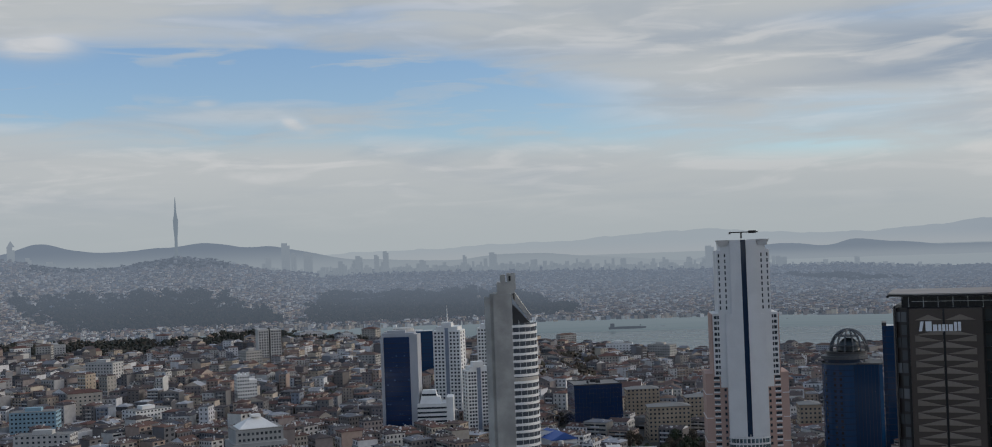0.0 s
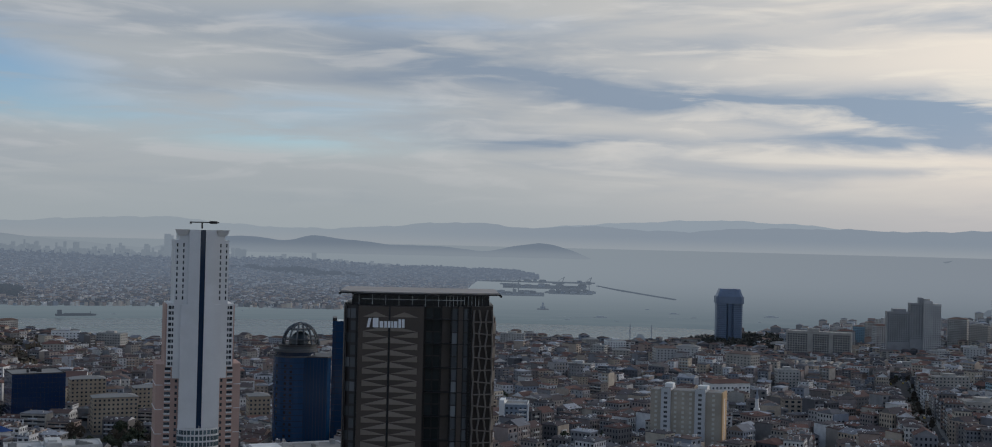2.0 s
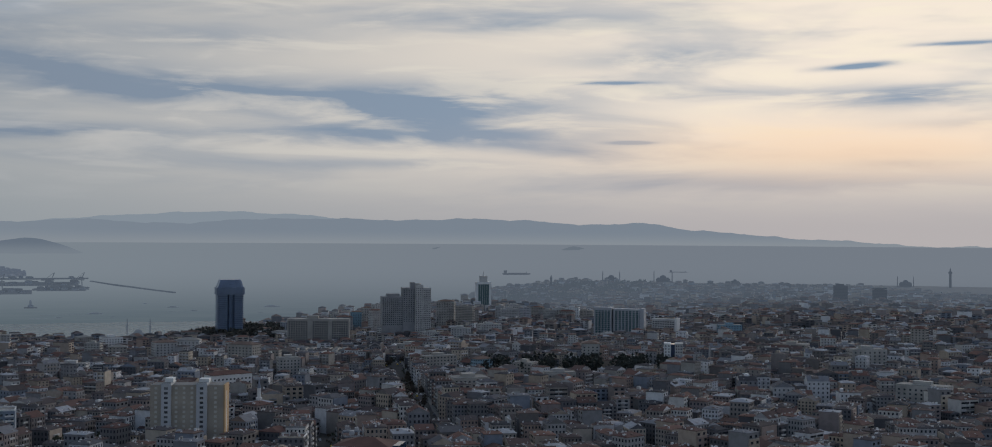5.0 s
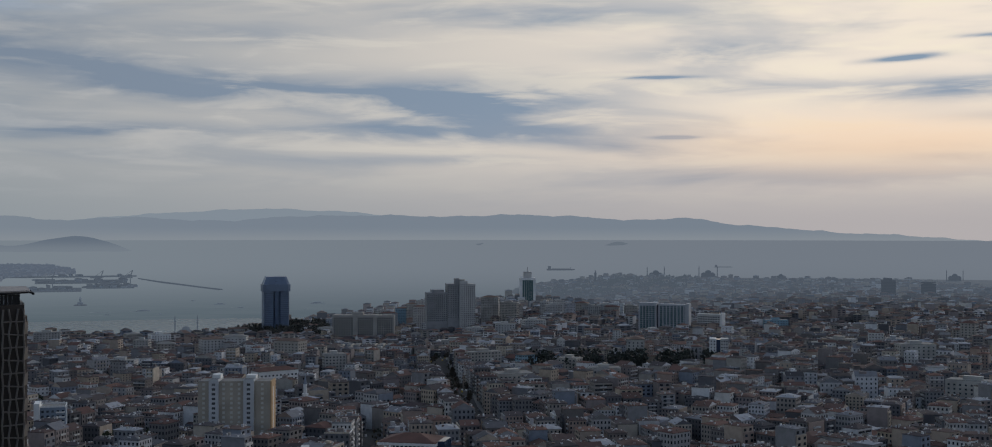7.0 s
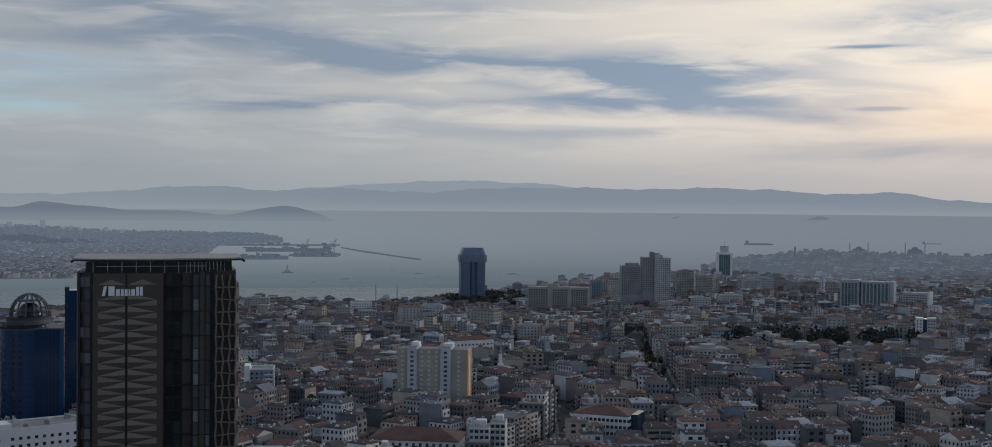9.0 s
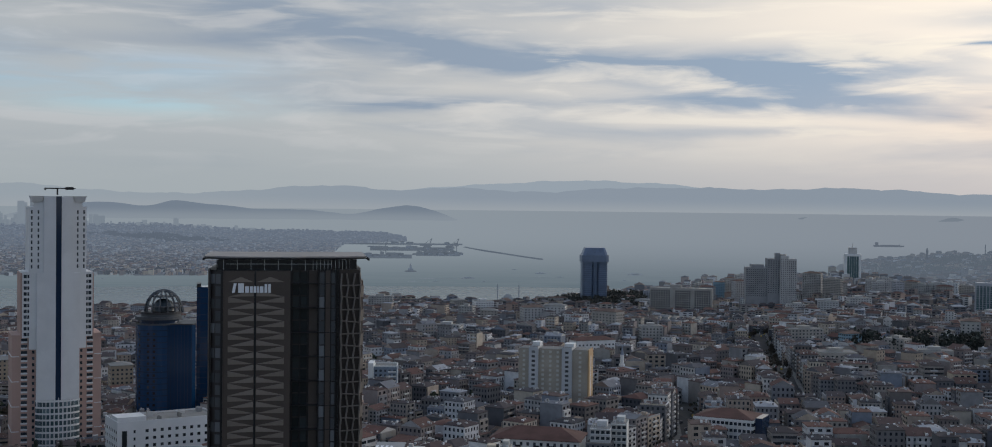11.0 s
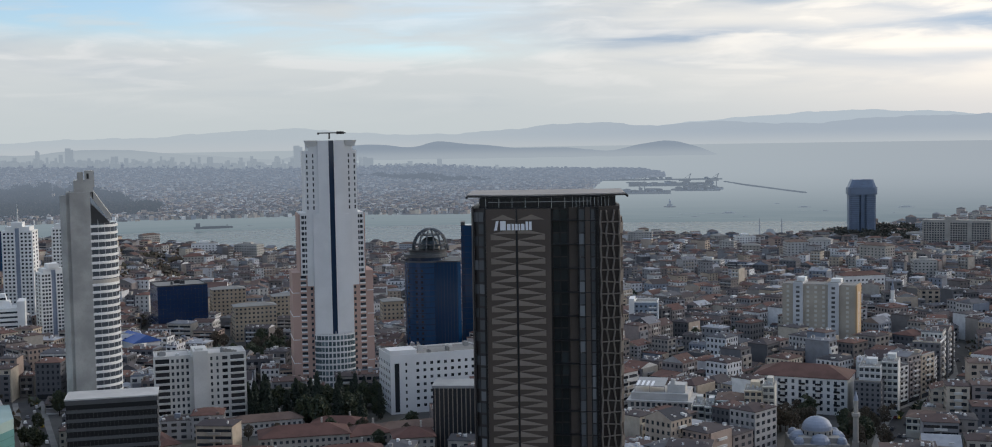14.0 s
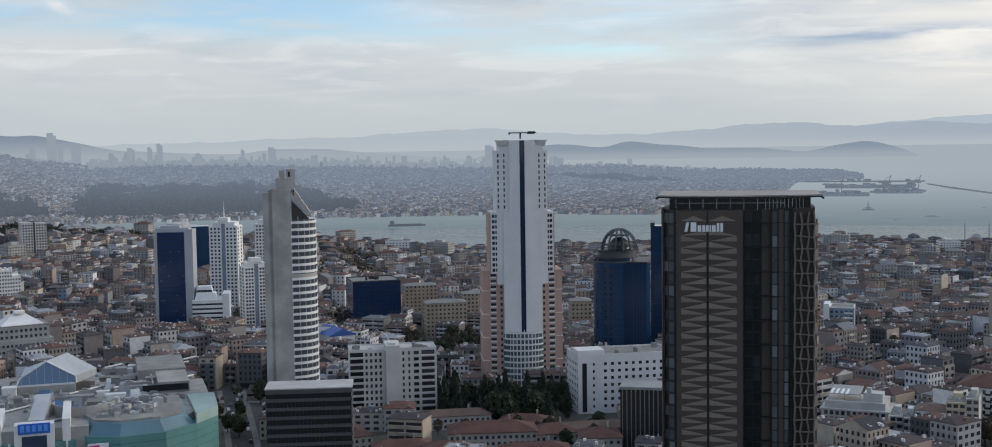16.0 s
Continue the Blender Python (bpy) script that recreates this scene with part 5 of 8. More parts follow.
def residences():
    spire_tower(-2.45, 1010, 22.5, 78, 17, "white residential tower with a thin spire and small windows", 25, -14)
    spire_tower(-0.5, 1060, 21, 76, 0, "white residential tower half hidden behind the concrete tower", 24, -10)
    spire_tower(-1.03, 950, 18.5, 51, 0, "shorter white residential tower with blue-grey stripe", 17, 16)
    t = thing("white_terraced_office", "white stepped office block with long window bands", "office building", -3.05, 930, 0, -4)
    part("wall", Solid().box(-13.5, 8, 0, 20, 0, 26.5), WHITE_PAINT, t)
    part("end_wall", Solid().box(8, 13, -0.4, 20, 0, 31), WHITE_PAINT, t)
    bands(t, -13.5, 8, 0, 19, 3, 7, 3.3, 1.3, WINDOW)
    part("terrace_house", Solid().prism([(-12, 3), (4, 3), (4, 16), (-12, 16)], 26.5, 31, 0.85), WHITE_PAINT, t)
    part("terrace_house", Solid().prism([(-11, 5), (1, 5), (1, 14), (-11, 14)], 31, 36, 0.8), WHITE_PAINT, t)
    part("terrace_glass", Solid().box(-10.4, 0.4, 4.8, 14.2, 32, 33.4), WINDOW, t)
    t = thing("glass_pavilion", "low arched glass pavilion between white towers", "pavilion", -1.75, 925, 0, 0)
    part("vault", Solid().dome(0, 6, 0, 6, 9, 14, 4), SKY_GLASS, t)
    # slab far behind on the hill
    t = thing("twin_slab_block", "pale twin slab apartment block above brown woods", "apartment block", -10.4, 1550, None, 12)
    part("wall", Solid().box(-14, -1, 0, 16, -4, 48), PALE_CONCRETE, t)
    part("wall", Solid().box(1, 14, 0, 16, -4, 47), PALE_CONCRETE, t)
    part("core", Solid().box(-1, 1, 3, 14, 0, 49), DARK_PANEL, t)
    grid(t, -13.5, -1.2, 0, 16, 2, 4, 14, 3.2, 1.8, 1.7, WINDOW, "fl"), grid(t, 1.5, 14, 0, 16, 2, 4, 14, 3.2, 1.8, 1.7, WINDOW, "f")
    t = thing("white_stepped_apartments", "white apartment tower with a stepped roofline", "apartment block", -11.45, 1150, None, 10)
    part("wall", Solid().box(-9, 2, 0, 16, 0, 36), WHITE_PAINT, t), part("wall", Solid().box(2, 9, 1, 16, 0, 31), WHITE_PAINT, t)
    for x in (-8, -4, 0):
        part("crown", Solid().box(x, x + 2, 0, 4, 36, 38), WHITE_PAINT, t)
    grid(t, -9, 2, 0, 16, 2, 5, 11, 3.1, 1.2, 1.4, WINDOW, "fl", 4), grid(t, 2, 9, 1, 16, 2, 3, 9, 3.1, 1.2, 1.4, WINDOW)
    # office with a white hip roof
    t = thing("hip_roof_office", "grey office block with terraces and a white hipped roof", "office building", -10.95, 800, 0, 12)
    part("wall", Solid().box(-17, 17, 0, 28, 0, 24), GREY_OFFICE, t), part("upper_wall", Solid().box(-15, 15, 2, 26, 24, 32), GREY_OFFICE, t)
    part("roof_deck", Solid().box(-15.3, 15.3, 1.7, 26.3, 32, 32.4), ROOF_GREY, t)
    part("roof", Solid().hip(-11.5, 11.5, 4.5, 23.5, 32.4, 6, 0.8, 0.42), WHITE_PAINT, t, "white hipped roof")
    part("skylight", Solid().box(-3, 3, 11, 17, 38.6, 40.2), WHITE_PAINT, t)
    grid(t, -16, 16, 0, 28, 2, 13, 6, 3.6, 1.4, 1.5, WINDOW, "fl", 9), grid(t, -14, 14, 2, 26, 25, 10, 2, 3.6, 1.5, 1.6, WINDOW, "fl", 7)
    # twin slab of white and ochre flats
    t = thing("ochre_white_flats", "white and cream high slab of flats with an ochre end wall", "apartment block", 33.2, 800, None, -10)
    h = 46
    xs = [(-25.5, -18.5, 1.2, FLAT_TAN), (-18.5, -12.5, -0.6, FLAT_WHITE), (-12.5, 3, 1.2, FLAT_TAN), (3, 9.5, -0.6, FLAT_WHITE), (9.5, 19.5, 1.2, FLAT_TAN)]
    for i, (a, b, y, m) in enumerate(xs):
        part("wall", Solid().box(a, b, y, 17, 0, h + (1.5 if m is FLAT_WHITE else 0)), m, t)
        part("roof", Solid().box(a + 0.4, b - 0.4, y + 0.4, 16.6, h + (1.5 if m is FLAT_WHITE else 0), h + (1.5 if m is FLAT_WHITE else 0) + 0.2), ROOF_GREY, t)
        grid(t, a + 0.5, b - 0.5, y, 17, 2.2, 3 if b - a > 10 else 1, 15, 2.95, 1.6 if m is FLAT_TAN else 2.2, 1.5, BLIND if m is FLAT_TAN else GREY_GLASS)
    part("end_wall", Solid().box(19.5, 20.4, 0.6, 17.6, 0, h + 0.3), OCHRE, t, "ochre end wall")
    part("end_window", Solid().box(20.3, 20.5, 7, 9, 3, h - 4), WHITE_PAINT, t)
    part("roof_house", Solid().box(-17, -12, 4, 12, h + 1.5, h + 4), WHITE_PAINT, t), part("roof_house", Solid().box(4, 10, 4, 12, h + 1.5, h + 3.6), WHITE_PAINT, t)
    # grey-blue slab
    t = thing("grey_blue_block", "grey-blue apartment block with a white end wall", "apartment block", 25.25, 845, None, -4)
    part("end_wall", Solid().box(-10, -6.5, -3, 12, 0, 33), WHITE_PAINT, t, "white end wall")
    part("wall", Solid().box(-6.5, 9, 0, 18, 0, 30), BLUE_GREY, t)
    parapet(t, -6.5, 9, 0, 18, 30, WHITE_PAINT)
    grid(t, -6.5, 9, 0, 18, 2, 5, 9, 3.1, 1.5, 1.4, WINDOW, "fl", 4)
    bal = Solid().box(-2.6, 2.6, -1.1, 0, 0, 0.9).mesh("balcony", WHITE_PAINT)
    for k in range(9):
        part("balcony", bal, None, t).location = (5.8, 0, 1.6 + k * 3.1)
    # beige blocks behind the white tower
    for az, r, wd, hh in ((7.55, 905, 30, 25), (9.2, 960, 30, 24), (13.75, 900, 15, 26), (6.4, 1000, 26, 24)):
        t = thing("beige_apartment_block", "beige rendered apartment block with rows of small windows", "apartment block", az, r, None, 8, "beige blocks")
        part("wall", Solid().box(-wd / 2, wd / 2, 0, 16, -2, hh), BEIGE, t)
        part("roof", Solid().hip(-wd / 2, wd / 2, 0, 16, hh, 2.2, 0.5), ROOF_GREY, t)
        grid(t, -wd / 2, wd / 2, 0, 16, 1.6, int(wd / 3), 8, 3, 1.3, 1.3, WINDOW, "fl", 4)


GREY_OFFICE = material("grey_stone_office", (0.31, 0.32, 0.32), 0.8, vary=0.15)
FLAT_TAN = material("tan_render", (0.40, 0.355, 0.29), 0.85, vary=0.18)
FLAT_WHITE = material("greyed_white_render", (0.5, 0.51, 0.52), 0.8, vary=0.15)
BLIND = material("cream_blind", (0.52, 0.5, 0.44), 0.7, vary=0.1)
BLUE_GREY = material("blue_grey_render", (0.21, 0.26, 0.32), 0.8, vary=0.12)

hotel()
white_tower()
dome_tower()
concrete_tower()
offices()
residences()


# ---- towers of the middle distance ----
def landmarks():
    t = thing("dark_blue_tower", "dark blue slab tower with chamfered top above the strait", "skyscraper", 34.88, 2500, -66, 8)
    for a, b, y in ((-25, -3.5, 2), (3.5, 25, 2)):
        part("wall", Solid().prism([(a, y + 4), (a + 5, y), (b - 3, y), (b, y + 3), (b, 34), (a, 34)], 0, 96), SLATE_BLUE, t)
    part("centre_stripe", Solid().box(-3.5, 3.5, 0, 34, 0, 104), STEEL_BLUE, t, "paler centre stripe")
    part("upper_wall", Solid().prism([(-27, 2), (-22, -2), (22, -2), (27, 2), (27, 36), (-27, 36)], 84, 98), SLATE_BLUE, t)
    part("crown", Solid().prism([(-25, 2), (-20, -1), (20, -1), (25, 2), (25, 34), (-25, 34)], 98, 113, 0.78), SLATE_BLUE, t)
    for k in range(24):
        part("window_band", Solid().box(-24.6, -4, 1.7, 34, 4 + k * 3.8, 5.2 + k * 3.8), STEEL_BLUE, t)
        part("window_band", Solid().box(4, 24.6, 1.7, 34, 4 + k * 3.8, 5.2 + k * 3.8), STEEL_BLUE, t)
    # long hotel slab
    t = thing("long_hotel_slab", "long cream hotel slab with a grid of balconies", "hotel", 38.75, 2250, -56, -6)
    part("wall", Solid().box(-55, 55, 0, 18, 0, 43), CREAM, t)
    for a, b in ((-53, -18), (-10, 18), (24, 53)):
        grid(t, a, b, 0, 18, 4, int((b - a) / 4), 9, 4, 2.6, 2.4, WINDOW, joined=True)
    part("roof_house", Solid().box(-20, 0, 4, 14, 43, 48), CREAM, t)
    t = thing("dark_conference_hall", "low dark green-grey hall with a folded roof", "hall", 38.7, 1800, None, -6)
    part("wall", Solid().box(-60, 55, 0, 60, 0, 21), DARK_HALL, t)
    for i in range(10):
        part("roof_fold", Solid().prism([(-60 + i * 11.5, 0), (-50 + i * 11.5, 0), (-50 + i * 11.5, 58), (-60 + i * 11.5, 58)], 21, 24.5, 0.6), DARK_HALL, t)
        part("window", Solid().box(-58 + i * 11.5, -51 + i * 11.5, -0.15, 0.3, 5, 17), WINDOW, t)
    # grey tower cluster
    t = thing("grey_tower_cluster", "grey concrete twin tower with a ragged top", "skyscraper", 43.2, 2300, -52, 10)
    part("wall", Solid().box(-24, 2, 6, 34, 0, 92), DARK_CONCRETE, t)
    part("wall", Solid().box(-2, 12, 0, 24, 0, 97), PALE_CONCRETE, t), part("wall", Solid().box(12, 27, 2, 30, 0, 92), PALE_CONCRETE, t)
    part("crown", Solid().box(-10, -2, 8, 20, 92, 102), DARK_CONCRETE, t), part("crown", Solid().tube(4, 12, 6, 97, 100, 10), CONCRETE, t)
    part("lower_wing", Solid().box(-62, -24, 8, 34, 0, 76), DARK_CONCRETE, t), part("lower_wing", Solid().box(-52, -30, 10, 34, 76, 81), DARK_CONCRETE, t)
    grid(t, -62, -24, 8, 34, 24, 10, 14, 3.6, 1.8, 1.6, WINDOW, joined=True), grid(t, -24, -2, 6, 34, 30, 5, 16, 3.8, 1.8, 1.6, WINDOW, joined=True)
    grid(t, 12.4, 26.6, 2, 30, 10, 4, 21, 3.8, 1.6, 1.8, WINDOW, joined=True), grid(t, -1.6, 11.6, 0, 24, 10, 4, 22, 3.8, 1.2, 1.8, WINDOW, joined=True)
    # green glass hotel
    t = thing("green_glass_hotel", "white framed hotel tower with a green glass front", "hotel", 46.25, 2900, -34, 4, squeeze=True)
    part("wall", Solid().box(-18, 18, 0, 30, 0, 62), WHITE_PAINT, t)
    part("glass_front", Solid().box(-12.5, 12.5, -0.4, 0.4, 4, 57), TEAL_DARK, t, "green glass front")
    for i in range(6):
        part("mullion", Solid().box(-12.7 + i * 5, -12.3 + i * 5, -0.7, 0, 4, 57), WHITE_PAINT, t)
    part("roof_house", Solid().box(-9, 9, 6, 22, 62, 76), PALE_CONCRETE, t), part("mast", Solid().tube(0, 12, 0.7, 76, 86, 6), STEEL, t)
    # white and green slab pair
    t = thing("green_window_slab", "pale grey hotel slab with green glass bays", "hotel", 52.4, 2100, -31, -12)
    for a, b, y in ((-42, -12, 0), (-9, 42, 2)):
        part("wall", Solid().box(a, b, y, y + 20, 0, 49 if a < -20 else 47), GREY_WALL, t)
        n = int((b - a) / 6)
        for x in spread(a + 2, b - 2, n):
            part("glass_bay", Solid().box(x - 1.9, x + 1.9, y - 0.4, y + 0.3, 6, 44), TEAL_DARK, t)
        bands(t, a, b, y, y + 20, 6.5, 11, 3.5, 0.6, GREY_WALL, "spandrel", 0.5)
    part("link", Solid().box(-12, -9, 5, 18, 0, 46), DARK_PANEL, t)
    part("end_wall", Solid().box(36, 42.3, 1.4, 22.3, 0, 48), GREY_WALL, t)
    t = thing("pale_slab_block", "pale plain slab block", "office building", 54.4, 2060, -30, -20)
    part("wall", Solid().box(-19, 21, 0, 14, 0, 33), PALE_CONCRETE, t), part("end_wall", Solid().box(21, 24, -1, 15, 0, 35), WHITE_PAINT, t)
    grid(t, -18, 20, 0, 14, 6, 9, 7, 3.6, 2.6, 1.6, WINDOW, joined=True)
    t = thing("grey_pair_block", "white and dark office block among conifers", "office building", 54.9, 1290, None, 0)
    part("wall", Solid().box(-10, -3, 0, 16, 0, 28), WHITE_PAINT, t), part("wall", Solid().box(1, 9, 0, 16, 0, 28), PALE_CONCRETE, t), part("core", Solid().box(-3, 1, 1, 15, 0, 27), NAVY_GLASS, t)
    grid(t, -9.6, -3.4, 0, 16, 3, 2, 8, 3.1, 1.2, 1.4, WINDOW, joined=True), grid(t, 1.4, 8.6, 0, 16, 3, 3, 8, 3.1, 1.2, 1.4, WINDOW, joined=True)
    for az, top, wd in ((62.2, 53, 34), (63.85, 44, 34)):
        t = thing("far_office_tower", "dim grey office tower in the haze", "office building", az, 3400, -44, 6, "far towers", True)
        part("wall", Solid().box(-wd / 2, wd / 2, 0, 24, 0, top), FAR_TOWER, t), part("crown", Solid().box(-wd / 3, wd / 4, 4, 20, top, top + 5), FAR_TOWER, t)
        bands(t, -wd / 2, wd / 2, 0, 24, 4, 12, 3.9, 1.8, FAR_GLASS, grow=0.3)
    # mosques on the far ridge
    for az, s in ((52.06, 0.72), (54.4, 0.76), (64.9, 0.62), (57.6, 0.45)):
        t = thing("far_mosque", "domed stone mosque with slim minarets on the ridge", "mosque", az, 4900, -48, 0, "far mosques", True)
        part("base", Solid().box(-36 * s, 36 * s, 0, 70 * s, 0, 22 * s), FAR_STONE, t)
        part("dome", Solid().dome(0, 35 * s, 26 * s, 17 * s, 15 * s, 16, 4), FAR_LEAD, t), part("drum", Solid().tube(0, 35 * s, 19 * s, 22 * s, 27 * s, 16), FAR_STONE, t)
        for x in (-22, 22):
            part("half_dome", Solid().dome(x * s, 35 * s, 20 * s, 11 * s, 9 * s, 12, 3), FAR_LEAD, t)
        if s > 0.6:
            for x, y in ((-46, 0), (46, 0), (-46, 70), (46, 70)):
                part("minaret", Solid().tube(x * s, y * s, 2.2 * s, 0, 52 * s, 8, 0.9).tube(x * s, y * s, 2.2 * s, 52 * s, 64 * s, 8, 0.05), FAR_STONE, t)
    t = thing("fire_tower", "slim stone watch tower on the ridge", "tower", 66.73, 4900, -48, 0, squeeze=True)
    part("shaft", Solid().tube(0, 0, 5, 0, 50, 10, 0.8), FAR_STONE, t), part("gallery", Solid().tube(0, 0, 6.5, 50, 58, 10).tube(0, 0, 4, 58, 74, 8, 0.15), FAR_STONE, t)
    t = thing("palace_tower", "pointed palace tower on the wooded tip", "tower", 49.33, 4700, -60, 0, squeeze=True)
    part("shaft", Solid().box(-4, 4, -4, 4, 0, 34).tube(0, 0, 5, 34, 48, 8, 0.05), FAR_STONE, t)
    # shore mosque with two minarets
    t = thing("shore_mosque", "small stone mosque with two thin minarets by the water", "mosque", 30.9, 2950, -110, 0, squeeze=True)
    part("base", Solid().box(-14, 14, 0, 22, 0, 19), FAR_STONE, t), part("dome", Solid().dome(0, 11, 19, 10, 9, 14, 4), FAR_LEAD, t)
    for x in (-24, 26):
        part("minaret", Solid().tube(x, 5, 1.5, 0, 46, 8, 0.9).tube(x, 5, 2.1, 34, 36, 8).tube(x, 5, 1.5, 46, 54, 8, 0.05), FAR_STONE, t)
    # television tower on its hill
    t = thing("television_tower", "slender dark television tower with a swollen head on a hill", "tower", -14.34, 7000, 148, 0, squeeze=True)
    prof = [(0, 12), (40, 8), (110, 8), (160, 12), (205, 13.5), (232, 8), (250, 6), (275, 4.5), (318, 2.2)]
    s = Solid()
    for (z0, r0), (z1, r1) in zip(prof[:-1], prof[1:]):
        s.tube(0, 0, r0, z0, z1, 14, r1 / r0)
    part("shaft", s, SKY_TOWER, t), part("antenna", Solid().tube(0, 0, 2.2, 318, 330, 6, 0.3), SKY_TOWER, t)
    # skyline beyond the opposite shore
    rnd = random.Random(21)
    big = [(-21.2, 0.78, 0.32, 1), (-20.5, 0.3, 0.25, 0), (-19.6, 0.1, 0.4, 0), (-9.57, 0.56, 0.38, 0), (-9.22, 0.1, 0.24, 0), (-8.58, 0.08, 0.4, 0), (-10.35, -0.03, 0.25, 0), (-6.3, -0.14, 0.32, 0), (-5.5, -0.12, 0.22, 0), (-5.08, 0.04, 0.26, 0),
           (-3.41, -0.42, 0.3, 0), (-1.49, -0.28, 0.18, 0), (-0.2, -0.2, 0.34, 0), (9.62, -0.25, 0.4, 0), (-17.6, 0.0, 0.3, 0), (-12.0, -0.15, 0.25, 0), (16.0, -0.95, 0.22, 0)]
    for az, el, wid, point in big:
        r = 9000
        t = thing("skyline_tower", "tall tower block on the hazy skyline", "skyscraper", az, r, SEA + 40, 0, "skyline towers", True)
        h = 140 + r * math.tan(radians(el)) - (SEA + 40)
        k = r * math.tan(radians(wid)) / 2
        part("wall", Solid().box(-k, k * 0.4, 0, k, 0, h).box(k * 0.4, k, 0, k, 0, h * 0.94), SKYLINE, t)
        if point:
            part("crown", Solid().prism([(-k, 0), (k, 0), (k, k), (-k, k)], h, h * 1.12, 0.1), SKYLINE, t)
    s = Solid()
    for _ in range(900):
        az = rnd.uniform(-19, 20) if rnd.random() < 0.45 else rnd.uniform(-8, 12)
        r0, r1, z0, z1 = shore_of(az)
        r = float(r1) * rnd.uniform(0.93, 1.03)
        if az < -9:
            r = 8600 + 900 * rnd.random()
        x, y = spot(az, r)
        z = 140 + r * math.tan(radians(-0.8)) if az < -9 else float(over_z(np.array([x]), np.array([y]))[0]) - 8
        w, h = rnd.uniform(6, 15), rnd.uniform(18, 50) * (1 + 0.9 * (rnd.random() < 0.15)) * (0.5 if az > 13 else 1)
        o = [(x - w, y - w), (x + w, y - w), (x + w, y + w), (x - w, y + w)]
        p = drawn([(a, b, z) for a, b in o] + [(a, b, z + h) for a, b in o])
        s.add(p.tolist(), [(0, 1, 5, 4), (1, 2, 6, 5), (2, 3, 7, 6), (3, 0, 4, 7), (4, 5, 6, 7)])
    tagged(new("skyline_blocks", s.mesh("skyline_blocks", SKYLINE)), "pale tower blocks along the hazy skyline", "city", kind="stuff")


SLATE_BLUE = material("slate_blue_cladding", (0.15, 0.195, 0.275), 0.35, 0.2, vary=0.12)
STEEL_BLUE = material("steel_blue_cladding", (0.10, 0.14, 0.21), 0.35, 0.2)
DARK_CONCRETE = material("dark_concrete", (0.30, 0.30, 0.30), 0.85)
DARK_HALL = material("dark_green_grey_sheet", (0.055, 0.07, 0.08), 0.6)
TEAL_DARK = glass("dark_green_glass", (0.055, 0.10, 0.105), 0.12, 0.5, 0.2)
# far towers and mosques: part of the colour is haze, emitted by the surface
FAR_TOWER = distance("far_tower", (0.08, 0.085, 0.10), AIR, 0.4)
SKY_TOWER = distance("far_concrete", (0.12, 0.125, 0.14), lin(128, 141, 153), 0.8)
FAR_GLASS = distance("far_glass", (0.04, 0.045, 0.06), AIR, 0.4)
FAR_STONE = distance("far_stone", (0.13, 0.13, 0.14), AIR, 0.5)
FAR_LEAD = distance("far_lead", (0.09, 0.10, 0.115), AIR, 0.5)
landmarks()


# ---- on the water ----
def ship(az, el, length, kind, label, yaw, paint=None):
    r = 250 / math.tan(radians(-el))
    t = thing("cargo_ship" if length > 60 else "boat", label, "ship" if length > 60 else "boat", az, r, SEA, yaw, squeeze=True)
    k, w, h = length / 2, length * 0.07, length * 0.05
    part("hull", Solid().prism([(-k, -w), (k * 0.8, -w), (k, 0), (k * 0.8, w), (-k, w)], -1, h, 1.02), paint or (SHIP_DARK if kind else BOAT_WHITE), t)
    part("deckhouse", Solid().box(-k * 0.92, -k * 0.7, -w * 0.8, w * 0.8, h, h * 3.0) if kind else Solid().box(-k * 0.6, k * 0.4, -w * 0.8, w * 0.8, h, h * 2.2), paint or (SHIP_DARK if kind else BOAT_WHITE), t)
    if length in (22, 45, 24):
        part("wake", Solid().add([(-k, -w * 0.4, 0.3), (-k, w * 0.4, 0.3), (-k * 7, w * 2.4, 0.3), (-k * 7, -w * 1.2, 0.3), (-k, 0, -0.5), (-k * 7, 0, -0.5)], [(0, 3, 2, 1), (0, 4, 5, 3), (1, 2, 5, 4)]), WAKE, t, "pale foaming wake")
    if kind:
        part("mast", Solid().box(k * 0.7, k * 0.73, -0.5, 0.5, h, h * 2.2), paint or SHIP_DARK, t)
        part("hatches", Solid().box(-k * 0.6, k * 0.7, -w * 0.6, w * 0.6, h, h * 1.25), paint or SHIP_DARK, t)


# hulls, boats and foam have a share of haze put in as emission
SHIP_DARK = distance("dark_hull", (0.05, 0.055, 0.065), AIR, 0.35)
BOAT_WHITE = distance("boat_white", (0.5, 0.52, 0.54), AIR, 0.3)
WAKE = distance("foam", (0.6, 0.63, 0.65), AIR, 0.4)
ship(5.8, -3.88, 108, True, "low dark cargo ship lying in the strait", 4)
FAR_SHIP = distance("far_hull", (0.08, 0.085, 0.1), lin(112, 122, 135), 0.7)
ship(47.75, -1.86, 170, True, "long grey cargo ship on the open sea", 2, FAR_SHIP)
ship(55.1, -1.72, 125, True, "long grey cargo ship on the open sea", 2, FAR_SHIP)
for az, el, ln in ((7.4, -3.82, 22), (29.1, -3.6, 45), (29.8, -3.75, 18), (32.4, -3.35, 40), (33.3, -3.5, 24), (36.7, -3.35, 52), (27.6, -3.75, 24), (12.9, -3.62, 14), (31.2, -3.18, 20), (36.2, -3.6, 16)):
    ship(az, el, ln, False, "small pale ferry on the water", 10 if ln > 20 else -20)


# cranes and quays, their haze mixed in as emission
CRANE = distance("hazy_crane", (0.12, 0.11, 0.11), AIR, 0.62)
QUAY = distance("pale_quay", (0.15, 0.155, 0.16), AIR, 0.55)


